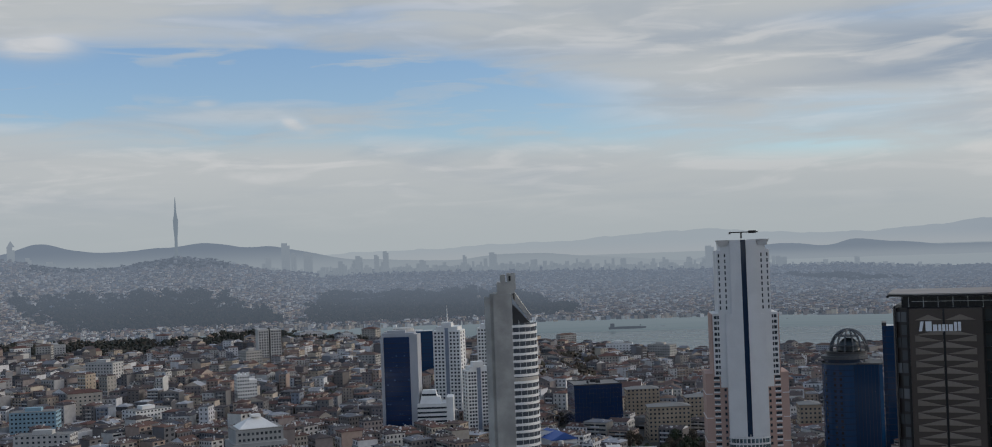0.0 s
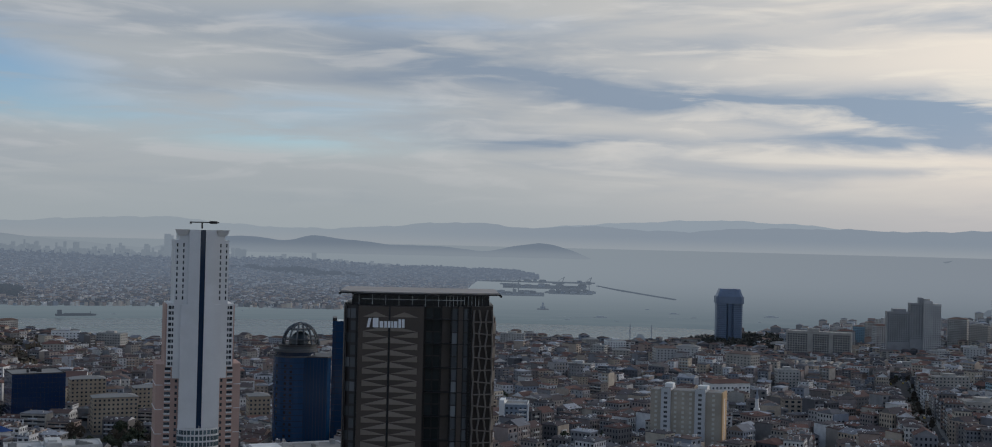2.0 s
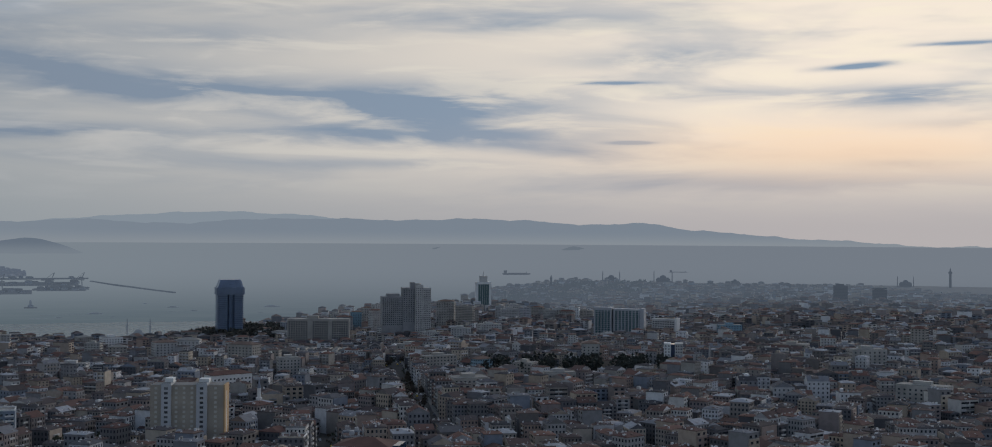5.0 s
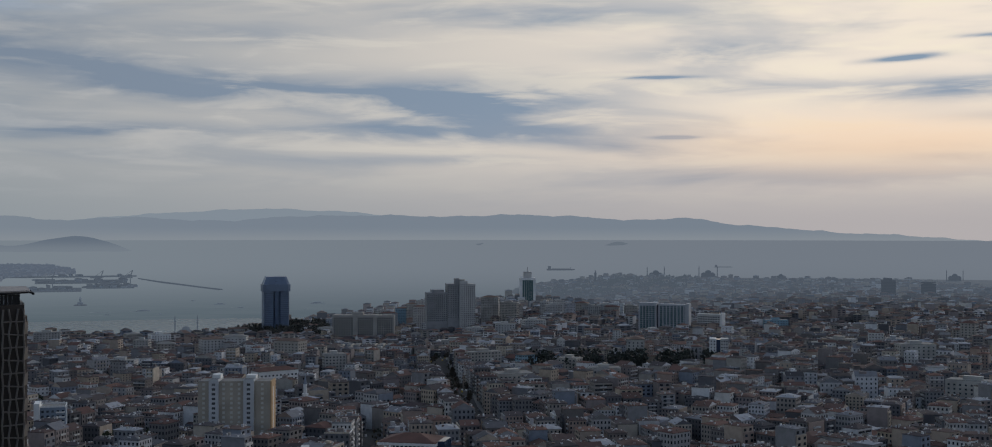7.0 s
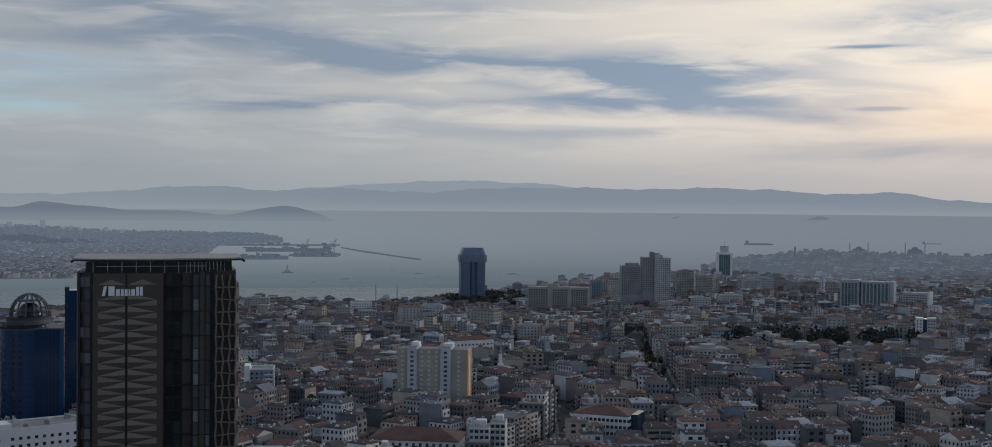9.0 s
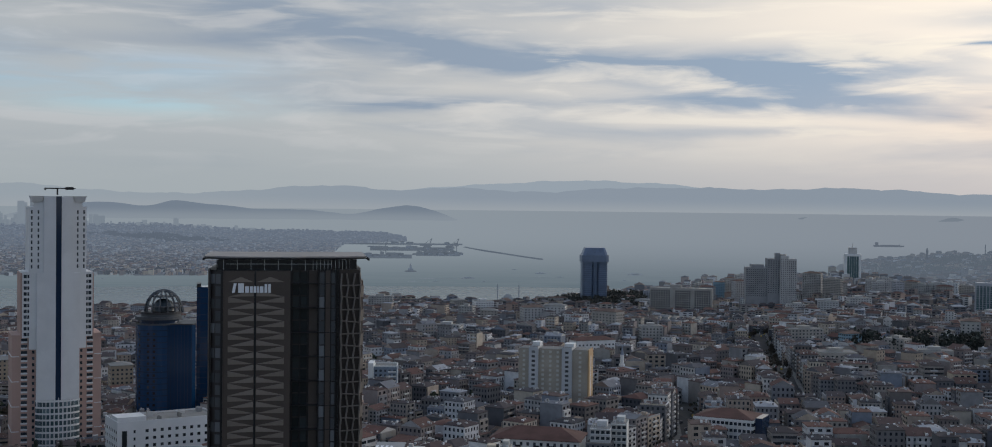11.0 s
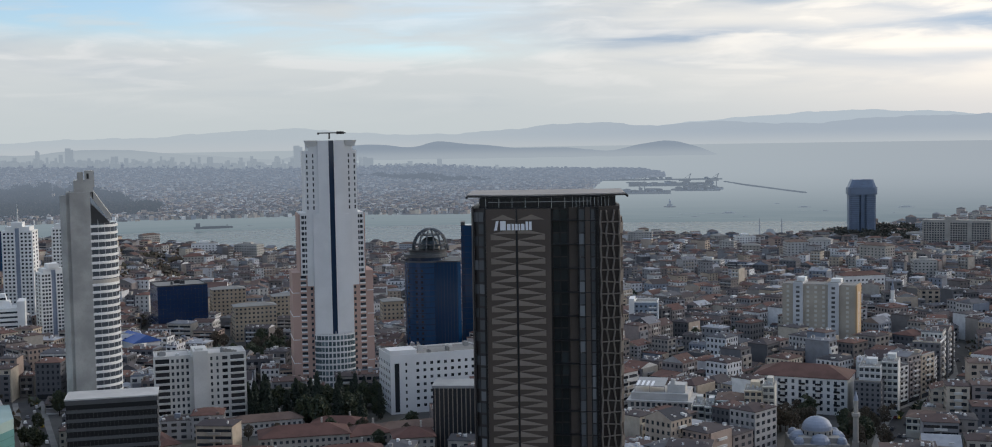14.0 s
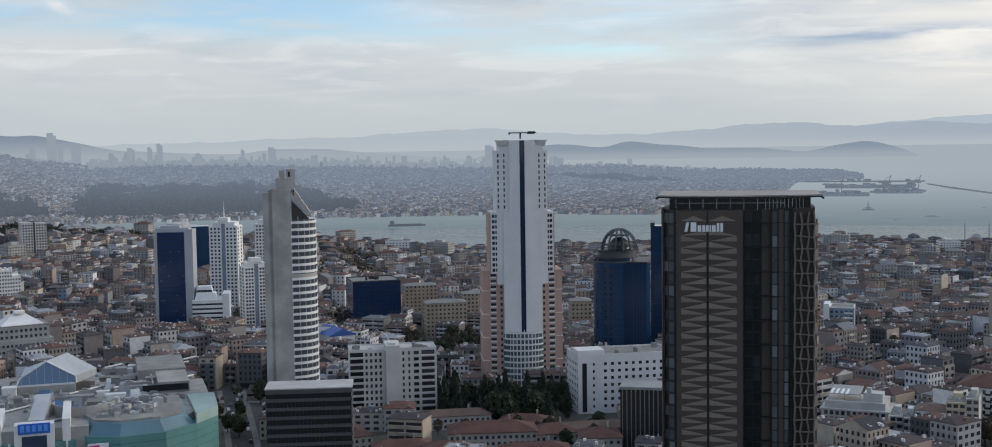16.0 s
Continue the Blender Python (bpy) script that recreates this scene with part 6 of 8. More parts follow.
def harbour():
    t = thing("islet_tower", "tiny white tower on a rocky islet in the strait", "tower", 26.45, 4330, SEA, 0, squeeze=True)
    part("rock", Solid().tube(0, 0, 22, 0, 3, 10, 0.9), FAR_STONE, t), part("house", Solid().box(-9, 9, -6, 6, 3, 11), BOAT_WHITE, t)
    part("tower", Solid().box(-3.5, 3.5, -3.5, 3.5, 11, 22).tube(0, 0, 3.5, 22, 29, 8, 0.1), BOAT_WHITE, t)
    for az, el, k in ((27.2, -2.53, 0.85), (28.43, -2.53, 0.85), (25.2, -2.6, 0.85), (28.1, -2.5, 0.5)):
        r = 250 / math.tan(radians(-el))
        c = thing("harbour_crane", "dark gantry crane on the quay", "crane", az, r, SEA + 2, 0, "harbour cranes", True)
        for x in (-14, 14):
            part("leg", Solid().bar((x * k, 0, 0), (x * 0.8 * k, 0, 48 * k), 2.4 * k, 5), CRANE, c)
        part("girder", Solid().box(-40 * k, 24 * k, -2, 2, 44 * k, 49 * k), CRANE, c), part("boom", Solid().bar((10 * k, 0, 48 * k), (24 * k, 0, 84 * k), 2.2 * k, 5), CRANE, c)
        part("tie", Solid().bar((24 * k, 0, 84 * k), (-24 * k, 0, 48 * k), 0.9 * k, 4), CRANE, c)
    s = Solid()
    a = [(28.9, -2.2), (29.6, -2.32), (30.5, -2.45), (31.5, -2.6), (32.42, -2.72)]
    pts = [(*spot(z, 250 / math.tan(radians(-e))), SEA) for z, e in a]
    for p, q in zip(pts[:-1], pts[1:]):
        p, q = Vector(p), Vector(q)
        n = Vector((q.y - p.y, p.x - q.x, 0)).normalized() * 9
        up = Vector((0, 0, 6))
        s.add(drawn([p - n, p + n, q + n, q - n, p - n * 0.5 + up, p + n * 0.5 + up, q + n * 0.5 + up, q - n * 0.5 + up]).tolist(),
              [(4, 5, 6, 7), (0, 4, 7, 3), (1, 2, 6, 5), (0, 1, 5, 4), (2, 3, 7, 6)])
    tagged(new("breakwater", s.mesh("breakwater", QUAY)), "long grey stone breakwater off the harbour", "breakwater", kind="structure")
    fingers = [(23.4, 28.8, -2.1, -2.04), (23.6, 26.5, -2.72, -2.56), (24.6, 28.4, -2.36, -2.22), (26.7, 28.7, -2.6, -2.46)]
    for az0, az1, e0, e1 in fingers:
        q = Solid()
        o = [(*spot(az0, 250 / math.tan(radians(-e0))), SEA - 1), (*spot(az1, 250 / math.tan(radians(-e0))), SEA - 1), (*spot(az1, 250 / math.tan(radians(-e1))), SEA - 1), (*spot(az0, 250 / math.tan(radians(-e1))), SEA - 1)]
        q.add(drawn(o + [(x, y, z + 4) for x, y, z in o]).tolist(), [(0, 1, 5, 4), (1, 2, 6, 5), (2, 3, 7, 6), (3, 0, 4, 7), (4, 5, 6, 7)])
        tagged(new("quay", q.mesh("quay", QUAY)), "low pale harbour quay with sheds", "quay", kind="structure")
    rnd = random.Random(5)
    for i in range(90):
        az0, az1, e0, e1 = fingers[rnd.choice((1, 1, 2, 2, 3, 3, 0))]
        az, el = rnd.uniform(az0, az1), rnd.uniform(e0, e1)
        r = 250 / math.tan(radians(-el))
        c = thing("harbour_shed", "low pale shed on the harbour quay", "shed", az, r, SEA + 2.6, rnd.uniform(-10, 10), "harbour sheds", True)
        w, d, h = rnd.uniform(12, 48), rnd.uniform(12, 24), rnd.uniform(4, 10) * (1.6 if rnd.random() < 0.12 else 1)
        part("wall", Solid().box(-w / 2, w / 2, 0, d, 0, h), (BOAT_WHITE, FAR_STONE, CRANE, BOAT_WHITE)[i % 4], c), part("roof", Solid().hip(-w / 2, w / 2, 0, d, h, 3, 1), (FAR_STONE, QUAY)[i % 2], c)


harbour()


# ---- the shopping centre and its neighbours ----
def mall():
    t = thing("shopping_centre", "sprawling pale shopping centre with teal corner drum, skylights and crowded roof", "shopping centre", -7.6, 560, 0, 0)
    rnd = random.Random(31)
    # deck: the roof lies about 27 m up
    part("wall", Solid().prism([(-75, -33), (-8, -33), (-8, 40), (-75, 60)], 0, 27), MALL_STONE, t)
    part("wall", Solid().prism([(-8, -12), (28, -25), (44, -4), (44, 60), (-8, 70)], 0, 26), MALL_STONE, t)
    part("wall", Solid().box(-60, 38, 60, 118, 0, 22), MALL_STONE, t)
    part("raised_block", Solid().box(14, 37, 70, 112, 22, 30), MALL_STONE, t), part("raised_roof", Solid().box(14.5, 36.5, 70.5, 111.5, 30, 30.2), ROOF_PALE, t)
    part("raised_block", Solid().box(-30, -6, 62, 100, 22, 28), MALL_STONE, t)
    part("raised_block", Solid().box(22, 36, 30, 60, 26, 31), MALL_STONE, t)
    part("dark_window_strip", Solid().box(15, 35.5, 29.4, 30.2, 27, 30), BLACK_GLASS, t)
    # stepped slab edges
    for i in range(9):
        x, y = rnd.uniform(-70, 22), rnd.uniform(-5, 95)
        w, d, h = rnd.uniform(8, 22), rnd.uniform(6, 16), rnd.uniform(1.5, 4.5)
        part("raised_block", Solid().box(x, x + w, y, y + d, 26, 26.5 + h), rnd.choice((MALL_STONE, ROOF_PALE, ROOF_GREY)), t)
    # blue pyramid skylight
    sky = part("skylight", Solid().add([(-40, 45, 30.8), (-14, 45, 30.8), (-14, 45, 34), (-26.5, 45, 41.5), (-38, 45, 34.5), (-40, 72, 30.8), (-6, 66, 30.8), (-18, 66, 41.5), (-38, 72, 34.5)],
                                        [(0, 1, 2, 3, 4), (3, 7, 8, 4), (0, 4, 8, 5), (5, 8, 7, 6)]), PALE_BLUE_GLASS, t, "blue glass gable skylight")
    part("skylight_base", Solid().box(-41, -14.5, 44.4, 73, 22, 30.5), MALL_STONE, t)
    part("skylight_rim", Solid().box(-41, -14.5, 44.2, 44.8, 30.4, 31.2), WHITE_PAINT, sky, "white rim")
    part("skylight_wing", Solid().add([(-14, 45, 30.6), (-14, 45, 34.1), (-26.5, 44.8, 41.8), (-18, 66, 41.8), (-5, 66, 33.6), (-5, 66, 30.6)], [(0, 5, 4, 1), (1, 4, 3, 2)]), SLOPE_METAL, sky, "pale metal slope")
    for a, b in (((-40, 44.8, 31), (-38, 44.8, 34.6)), ((-38, 44.8, 34.6), (-26.5, 44.8, 41.6)), ((-26.5, 44.8, 41.6), (-14, 44.8, 34.1)), ((-14, 44.8, 34.1), (-14, 44.8, 31))):
        part("skylight_bar", Solid().bar(a, b, 0.35, 4), WHITE_PAINT, sky)
    for i in range(7):
        x = -37.5 + i * 3.3
        zt = 34.6 + (x + 38) / 11.5 * 6.9 if x < -26.5 else 41.5 - (x + 26.5) / 12.5 * 7.4
        part("skylight_bar", Solid().bar((x, 44.9, 31), (x, 44.9, zt), 0.09, 4), STEEL, sky)
    part("skylight_cap", Solid().add([(-20, 88, 28), (-8, 88, 28), (-14, 92, 34), (-20, 100, 28), (-8, 100, 28)], [(0, 1, 2), (1, 4, 2), (4, 3, 2), (3, 0, 2)]), STEEL, t)
    # ribbed vault lights
    for x, y, ln in ((8, 8, 22), (-2, 44, 18), (-66, -20, 26)):
        part("vault_light", Solid().prism([(x, y), (x + 7, y), (x + 7, y + ln), (x, y + ln)], 26, 29.6, 0.55), STEEL, t)
    # teal drum at the corner
    arc = [(16 * math.cos(a) + 6, -46 + 24 * math.sin(a)) for a in np.linspace(math.pi, 2 * math.pi, 11)]
    drum = arc + [(24, -46), (36, -30), (36, -14), (-10, -14)]
    part("drum", Solid().prism([(-14, -50), (-9, -66), (4, -72), (22, -69), (35, -58), (45, -44), (46, -14), (-14, -14)], 0, 23), TEAL, t, "teal panelled corner drum")
    part("drum_glass", Solid().prism([(-13, -49), (-8, -64.5), (4, -70.5), (21.5, -67.5), (34, -56.5), (34, -18), (-13, -18)], 23, 27.5, 0.86), TEAL_SHEET, t, "sloped grey-teal sheet collar")
    part("drum_roof", Solid().prism([(-10, -47), (-6, -60), (4, -65), (20, -63), (30, -54), (30, -20), (-10, -20)], 27.5, 28.4), ROOF_PALE, t, "pale flat drum roof")
    part("drum_parapet", Solid().prism([(35, -58), (45, -44), (46, -14), (34, -14)], 23, 27.2), PALE_TEAL, t, "pale green parapet wall")
    for k in range(6):
        part("drum_band", Solid().prism([(-14.2, -50), (-9.1, -66.2), (4, -72.2), (22.1, -69.2), (35.2, -58), (45.2, -44), (46.2, -14), (-14.2, -14)], 3 + k * 3.4, 3.25 + k * 3.4), TEAL_DARKER, t)
    part("poster", Solid().box(-8.5, -0.5, -71.5, -70.9, 14, 21), SIGN, t, "white and magenta poster"), part("poster_patch", Solid().box(-7.8, -4, -71.7, -71.4, 15, 20.4), MAGENTA, t)
    # white framed front with a blue sign beside the drum
    part("front", Solid().prism([(-62, -66), (-14, -66), (-9, -56), (-9, -30), (-62, -30)], 0, 22), TEAL, t)
    part("front_glass", Solid().box(-60, -16, -66.5, -65.8, 2, 18.5), NAVY_BLUE, t, "blue glass shop front")
    for i in range(9):
        part("front_post", Solid().box(-60 + i * 5.4, -59.2 + i * 5.4, -67, -65.6, 0, 22.5), WHITE_PAINT, t)
    part("portal", Solid().box(-36, -21, -68.5, -62, 0, 30), WHITE_PAINT, t, "white portal frame"), part("portal_glass", Solid().box(-33.2, -23.8, -68.8, -68, 0, 25.5), NAVY_GLASS, t)
    s = part("sign", Solid().box(-34.5, -22.5, -69.2, -68.6, 26.5, 30.6), SIGN_BLUE, t, "blue sign of plain bars")
    for i in range(5):
        part("sign_bar", Solid().box(-33.6 + i * 2.2, -32.2 + i * 2.2, -69.5, -69.1, 27.4, 29.9), SIGN_PALE_BLUE, s)
    part("portal_arm", Solid().add([(-18, -66, 22), (-15, -66, 22), (-15, -40, 26), (-18, -40, 26), (-18, -66, 31), (-15, -66, 31), (-15, -40, 33), (-18, -40, 33)],
                                   [(0, 1, 5, 4), (1, 2, 6, 5), (2, 3, 7, 6), (3, 0, 4, 7), (4, 5, 6, 7)]), WHITE_PAINT, t, "white sloping arm")
    part("portal_arm", Solid().add([(-44, -66, 22), (-41, -66, 22), (-41, -40, 26), (-44, -40, 26), (-44, -66, 30), (-41, -66, 30), (-41, -40, 32), (-44, -40, 32)],
                                   [(0, 1, 5, 4), (1, 2, 6, 5), (2, 3, 7, 6), (3, 0, 4, 7), (4, 5, 6, 7)]), WHITE_PAINT, t, "white sloping arm")
    part("sloped_glass", Solid().add([(-31, -60, 30), (-25, -60, 30), (-23, -36, 36), (-29, -36, 36), (-31, -60, 27), (-29, -36, 27), (-25, -60, 27), (-23, -36, 27)], [(0, 1, 2, 3), (4, 0, 3, 5), (1, 6, 7, 2), (4, 6, 1, 0), (2, 7, 5, 3)]), STEEL, t, "sloped pale glass roof")
    # round court on the roof
    for i in range(14):
        a0, a1 = math.pi * (0.9 + i / 14 * 1.1), math.pi * (0.9 + (i + 1) / 14 * 1.1)
        part("court_wall", Solid().prism([(-10 + 13 * math.cos(a0), -34 + 13 * math.sin(a0)), (-10 + 13 * math.cos(a1), -34 + 13 * math.sin(a1)), (-10 + 12.4 * math.cos(a1), -34 + 12.4 * math.sin(a1)), (-10 + 12.4 * math.cos(a0), -34 + 12.4 * math.sin(a0))], 26, 31.5), MALL_STONE, t)
    # plant on the roofs
    plant(t, -8, 20, -28, 6, 28.3, 14, 41, None), plant(t, -70, 20, 0, 42, 26.6, 60, 42), plant(t, -60, 36, 75, 115, 22.4, 36, 43), plant(t, -10, 34, 12, 56, 26.2, 44, 44)
    for i in range(16):
        x, y = rnd.uniform(-60, 30), rnd.uniform(-30, 100)
        ln = rnd.uniform(6, 20)
        part("duct", Solid().bar((x, y, 27.6), (x + ln * rnd.choice((0, 1)), y + ln, 27.6), 0.55, 6), STEEL, t)
    for i in range(13):
        x, y, w, d = rnd.uniform(-6, 22), rnd.uniform(-30, 2), rnd.uniform(2.4, 6), rnd.uniform(2, 4)
        part("roof_unit", Solid().prism([(x, y), (x + w, y), (x + w, y + d), (x, y + d)], 28.4, 30 + rnd.uniform(0, 1.6), rnd.uniform(0.7, 1.0)).tube(x + w / 2, y + d / 2, min(w, d) * 0.4, 30, 31.4 + rnd.uniform(0, 0.8), 10), rnd.choice((GREY_METAL, STEEL, MALL_STONE)), t)
    for i in range(5):
        part("fan", Solid().tube(-3 + i * 5.2, -10 - (i % 2) * 8, 2.3, 28.4, 30.2, 10, 0.8), GREY_METAL, t)
    # taller plant rooms, black slabs imitating shadow gaps and ridged lights crowd the deck
    for i in range(64):
        x, y = rnd.uniform(-66, 20), rnd.uniform(-4, 108)
        if -44 < x < -2 and 38 < y < 76:
            continue
        z = 27 if y < 58 else 22
        w, d, h = rnd.uniform(3, 10), rnd.uniform(2.5, 8), rnd.uniform(1.6, 4.6)
        kind = i % 4
        if kind == 0:
            part("dark_well", Solid().box(x, x + w, y, y + d, z - 0.5, z + 0.5), BLACK_GLASS, t)
        elif kind == 1:
            part("ridge_light", Solid().add([(x, y, z), (x + w, y, z), (x + w, y + d, z), (x, y + d, z), (x, y + d / 2, z + h), (x + w, y + d / 2, z + h)], [(0, 1, 5, 4), (1, 2, 5), (2, 3, 4, 5), (3, 0, 4)]), rnd.choice((STEEL, SKY_GLASS, GREY_METAL)), t)
        else:
            part("plant_room", Solid().box(x, x + w, y, y + d, z, z + h).box(x - 0.2, x + w + 0.2, y - 0.2, y + d + 0.2, z + h, z + h + 0.25), rnd.choice((MALL_STONE, ROOF_GREY, GREY_METAL, WHITE_PAINT, ROOF_PALE)), t)
    # parapets and stepped walls that cut up the deck
    for i in range(34):
        x, y, ln = rnd.uniform(-68, 24), rnd.uniform(8, 108), rnd.uniform(8, 26)
        z = 27 if y < 58 else 22
        h = rnd.uniform(1.0, 3.2)
        if i % 2:
            part("parapet", Solid().box(x, x + ln * 0.8, y, y + 0.6, z, z + h), MALL_STONE, t)
        else:
            part("parapet", Solid().box(x, x + 0.6, y, y + ln, z, z + h), MALL_STONE, t)
    for i in range(16):
        x, y, w, d = rnd.uniform(-66, 18), rnd.uniform(74, 108), rnd.uniform(4, 12), rnd.uniform(3, 9)
        part("roof_shed", Solid().prism([(x, y), (x + w, y), (x + w, y + d), (x, y + d)], 22, 24 + rnd.uniform(0.5, 3), rnd.uniform(0.6, 1.0)), rnd.choice((STEEL, MALL_STONE, ROOF_GREY, WHITE_PAINT)), t)
    front_row = {"drum", "drum_glass", "drum_roof", "drum_parapet", "drum_band", "poster", "poster_patch", "front", "front_glass", "front_post", "portal", "portal_glass", "sign", "portal_arm", "sloped_glass", "court_wall"}
    for c in t.children:
        if c.name.split(".")[0] in front_row:
            c.location.y += 31


PALE_BLUE_GLASS = glass("pale_blue_glass", (0.15, 0.24, 0.37), 0.2, 0.5, 0.2)
SLOPE_METAL = material("pale_sheet_slope", (0.40, 0.43, 0.46), 0.5, 0.2, vary=0.15)
MALL_STONE = material("dull_stone_panel", (0.35, 0.345, 0.33), 0.85, grain=0.4, vary=0.25)
ROOF_PALE = material("pale_roof_felt", (0.31, 0.30, 0.28), 0.9, grain=0.5, vary=0.3)
SIGN_PALE_BLUE = material("pale_blue_sign", (0.1, 0.3, 0.75), 0.5, vary=0.03)
TEAL_SHEET = material("grey_teal_sheet", (0.11, 0.21, 0.26), 0.5, vary=0.15)
PALE_TEAL = material("pale_green_wall", (0.33, 0.44, 0.41), 0.7, vary=0.12)
TEAL_DARKER = material("teal_joint", (0.07, 0.19, 0.18), 0.6)
mall()


def low_roofs():
    """Low buildings with red tiled roofs below the towers."""
    for az, r, w, d, h, yaw, roof in ((7.9, 600, 34, 12, 9, 8, ROOF_BROWN), (11.0, 590, 24, 13, 8, -12, TILE_RED), (9.6, 560, 40, 18, 10, 4, TILE_RED), (12.6, 566, 22, 16, 8, 20, TILE_RED), (14.9, 576, 40, 13, 8, 12, ROOF_BROWN),
                                (14.6, 545, 18, 16, 11, 6, TILE_RED), (3.6, 560, 9, 34, 10, 18, TILE_RED), (5.4, 545, 26, 12, 8, 4, TILE_RED), (3.9, 520, 24, 12, 9, 2, TILE_RED), (7.4, 530, 22, 16, 9, -8, TILE_RED), (11.6, 528, 30, 14, 9, 6, TILE_RED)):
        h -= 2.5
        t = thing("low_school_wing", "low pale building with a red-brown tiled hip roof", "school building", az, r, 0, yaw, "red-roofed wings")
        part("wall", Solid().box(-w / 2, w / 2, 0, d, 0, h), PALE_CONCRETE if roof is ROOF_BROWN else CREAM, t)
        part("roof", Solid().hip(-w / 2, w / 2, 0, d, h, min(w, d) * 0.22, 0.7), roof, t)
        grid(t, -w / 2, w / 2, 0, d, h - 5.6, max(2, int(w / 2.6)), 2, 2.9, 1.3, 1.4, WINDOW)
        part("chimney", Solid().box(w * 0.2, w * 0.2 + 0.8, d * 0.6, d * 0.6 + 0.8, h, h + min(w, d) * 0.28 + 0.8), CREAM, t)
    t = thing("brown_office", "dark brown glass office beside the hotel", "office building", 16.6, 560, 0, -6)
    part("wall", Solid().box(-11, 11, 0, 16, 0, 27), BLACK_GLASS, t), part("roof", Solid().box(-11.4, 11.4, -0.4, 16.4, 27, 28.2), GREY_METAL, t)
    for x in spread(-11, 11, 11):
        part("mullion", Solid().box(x - 0.2, x + 0.2, -0.35, 0.1, 0, 27), BRONZE_LIGHT, t)
    # white hotel with a roof terrace
    t = thing("terrace_building", "pale cream corner building with a covered roof terrace", "apartment block", 25.9, 590, 0, -8)
    part("wall", Solid().box(-15, 15, 0, 22, 0, 14), PALE_CONCRETE, t), part("upper_wall", Solid().box(-13.5, 13.5, 1.5, 21, 14, 17.5), PALE_CONCRETE, t)
    part("cornice", Solid().box(-15.6, 15.6, -0.6, 22.6, 13.4, 14.2), PALE_CONCRETE, t)
    part("terrace_roof", Solid().add([(-12, 4, 20.5), (2, 4, 20.5), (2, 18, 22), (-12, 18, 22), (-12, 4, 20.2), (2, 4, 20.2), (2, 18, 21.7), (-12, 18, 21.7)], [(0, 1, 2, 3), (7, 6, 5, 4), (0, 4, 5, 1), (1, 5, 6, 2)]), GREY_METAL, t, "dark terrace roof with white strips")
    for i in range(4):
        part("roof_strip", Solid().add([(-11.5 + i * 2.3, 4.2, 20.56), (-10.3 + i * 2.3, 4.2, 20.56), (-10.3 + i * 2.3, 12, 21.4), (-11.5 + i * 2.3, 12, 21.4)], [(0, 1, 2, 3)]), SIGN, t)
    for x in (-12, -5, 2):
        part("terrace_post", Solid().box(x - 0.15, x + 0.15, 4, 4.3, 17.5, 20.5), GREY_METAL, t)
    part("roof_house", Solid().box(3.5, 12, 4, 12, 17.5, 21.5).box(5, 7, 4, 6, 21.5, 24), PALE_CONCRETE, t)
    grid(t, -14, 14, 0, 22, 2, 11, 4, 3.1, 1.5, 2.1, WINDOW, "fl", 5)
    # long white block with red roof
    t = thing("red_roof_block", "white apartment block with a red tiled roof and dark balconies", "apartment block", 32.2, 636, 0, -10)
    part("wall", Solid().box(-23, 23, 0, 26, 0, 18), WHITE_PAINT, t), part("roof", Solid().hip(-23, 23, 0, 26, 18, 5, 0.8, 0.45), TILE_RED, t, "red tiled hip roof")
    grid(t, -22.5, 22.5, 0, 26, 1.8, 13, 5, 3.3, 1.4, 1.8, WINDOW, "flr", 6)
    bal = Solid().box(-1.5, 1.5, -1.1, 0, 0, 0.25).box(-1.5, 1.5, -1.1, -1.0, 0.25, 1.0).mesh("balcony", BLACK_METAL)
    for k in range(4):
        for x in (-17, -8.5, 1, 9, 18):
            part("balcony", bal, None, t).location = (x, 0, 4.6 + k * 3.3)
    t = thing("white_band_office", "white office with long window bands and brown hip roof", "office building", 40.7, 700, 0, -16)
    part("wall", Solid().box(-17, 17, 0, 26, 0, 21), WHITE_PAINT, t), bands(t, -17, 17, 0, 26, 3, 5, 3.7, 1.7, WINDOW)
    part("roof", Solid().hip(-16, 16, 1, 25, 21, 4, 0.8), TILE_RED, t), part("side_tower", Solid().box(17.2, 21, 4, 20, 0, 22), NAVY_GLASS, t)
    for x in spread(-17, 17, 14):
        part("pier", Solid().box(x - 0.3, x + 0.3, -0.35, 0.1, 2, 21), WHITE_PAINT, t)


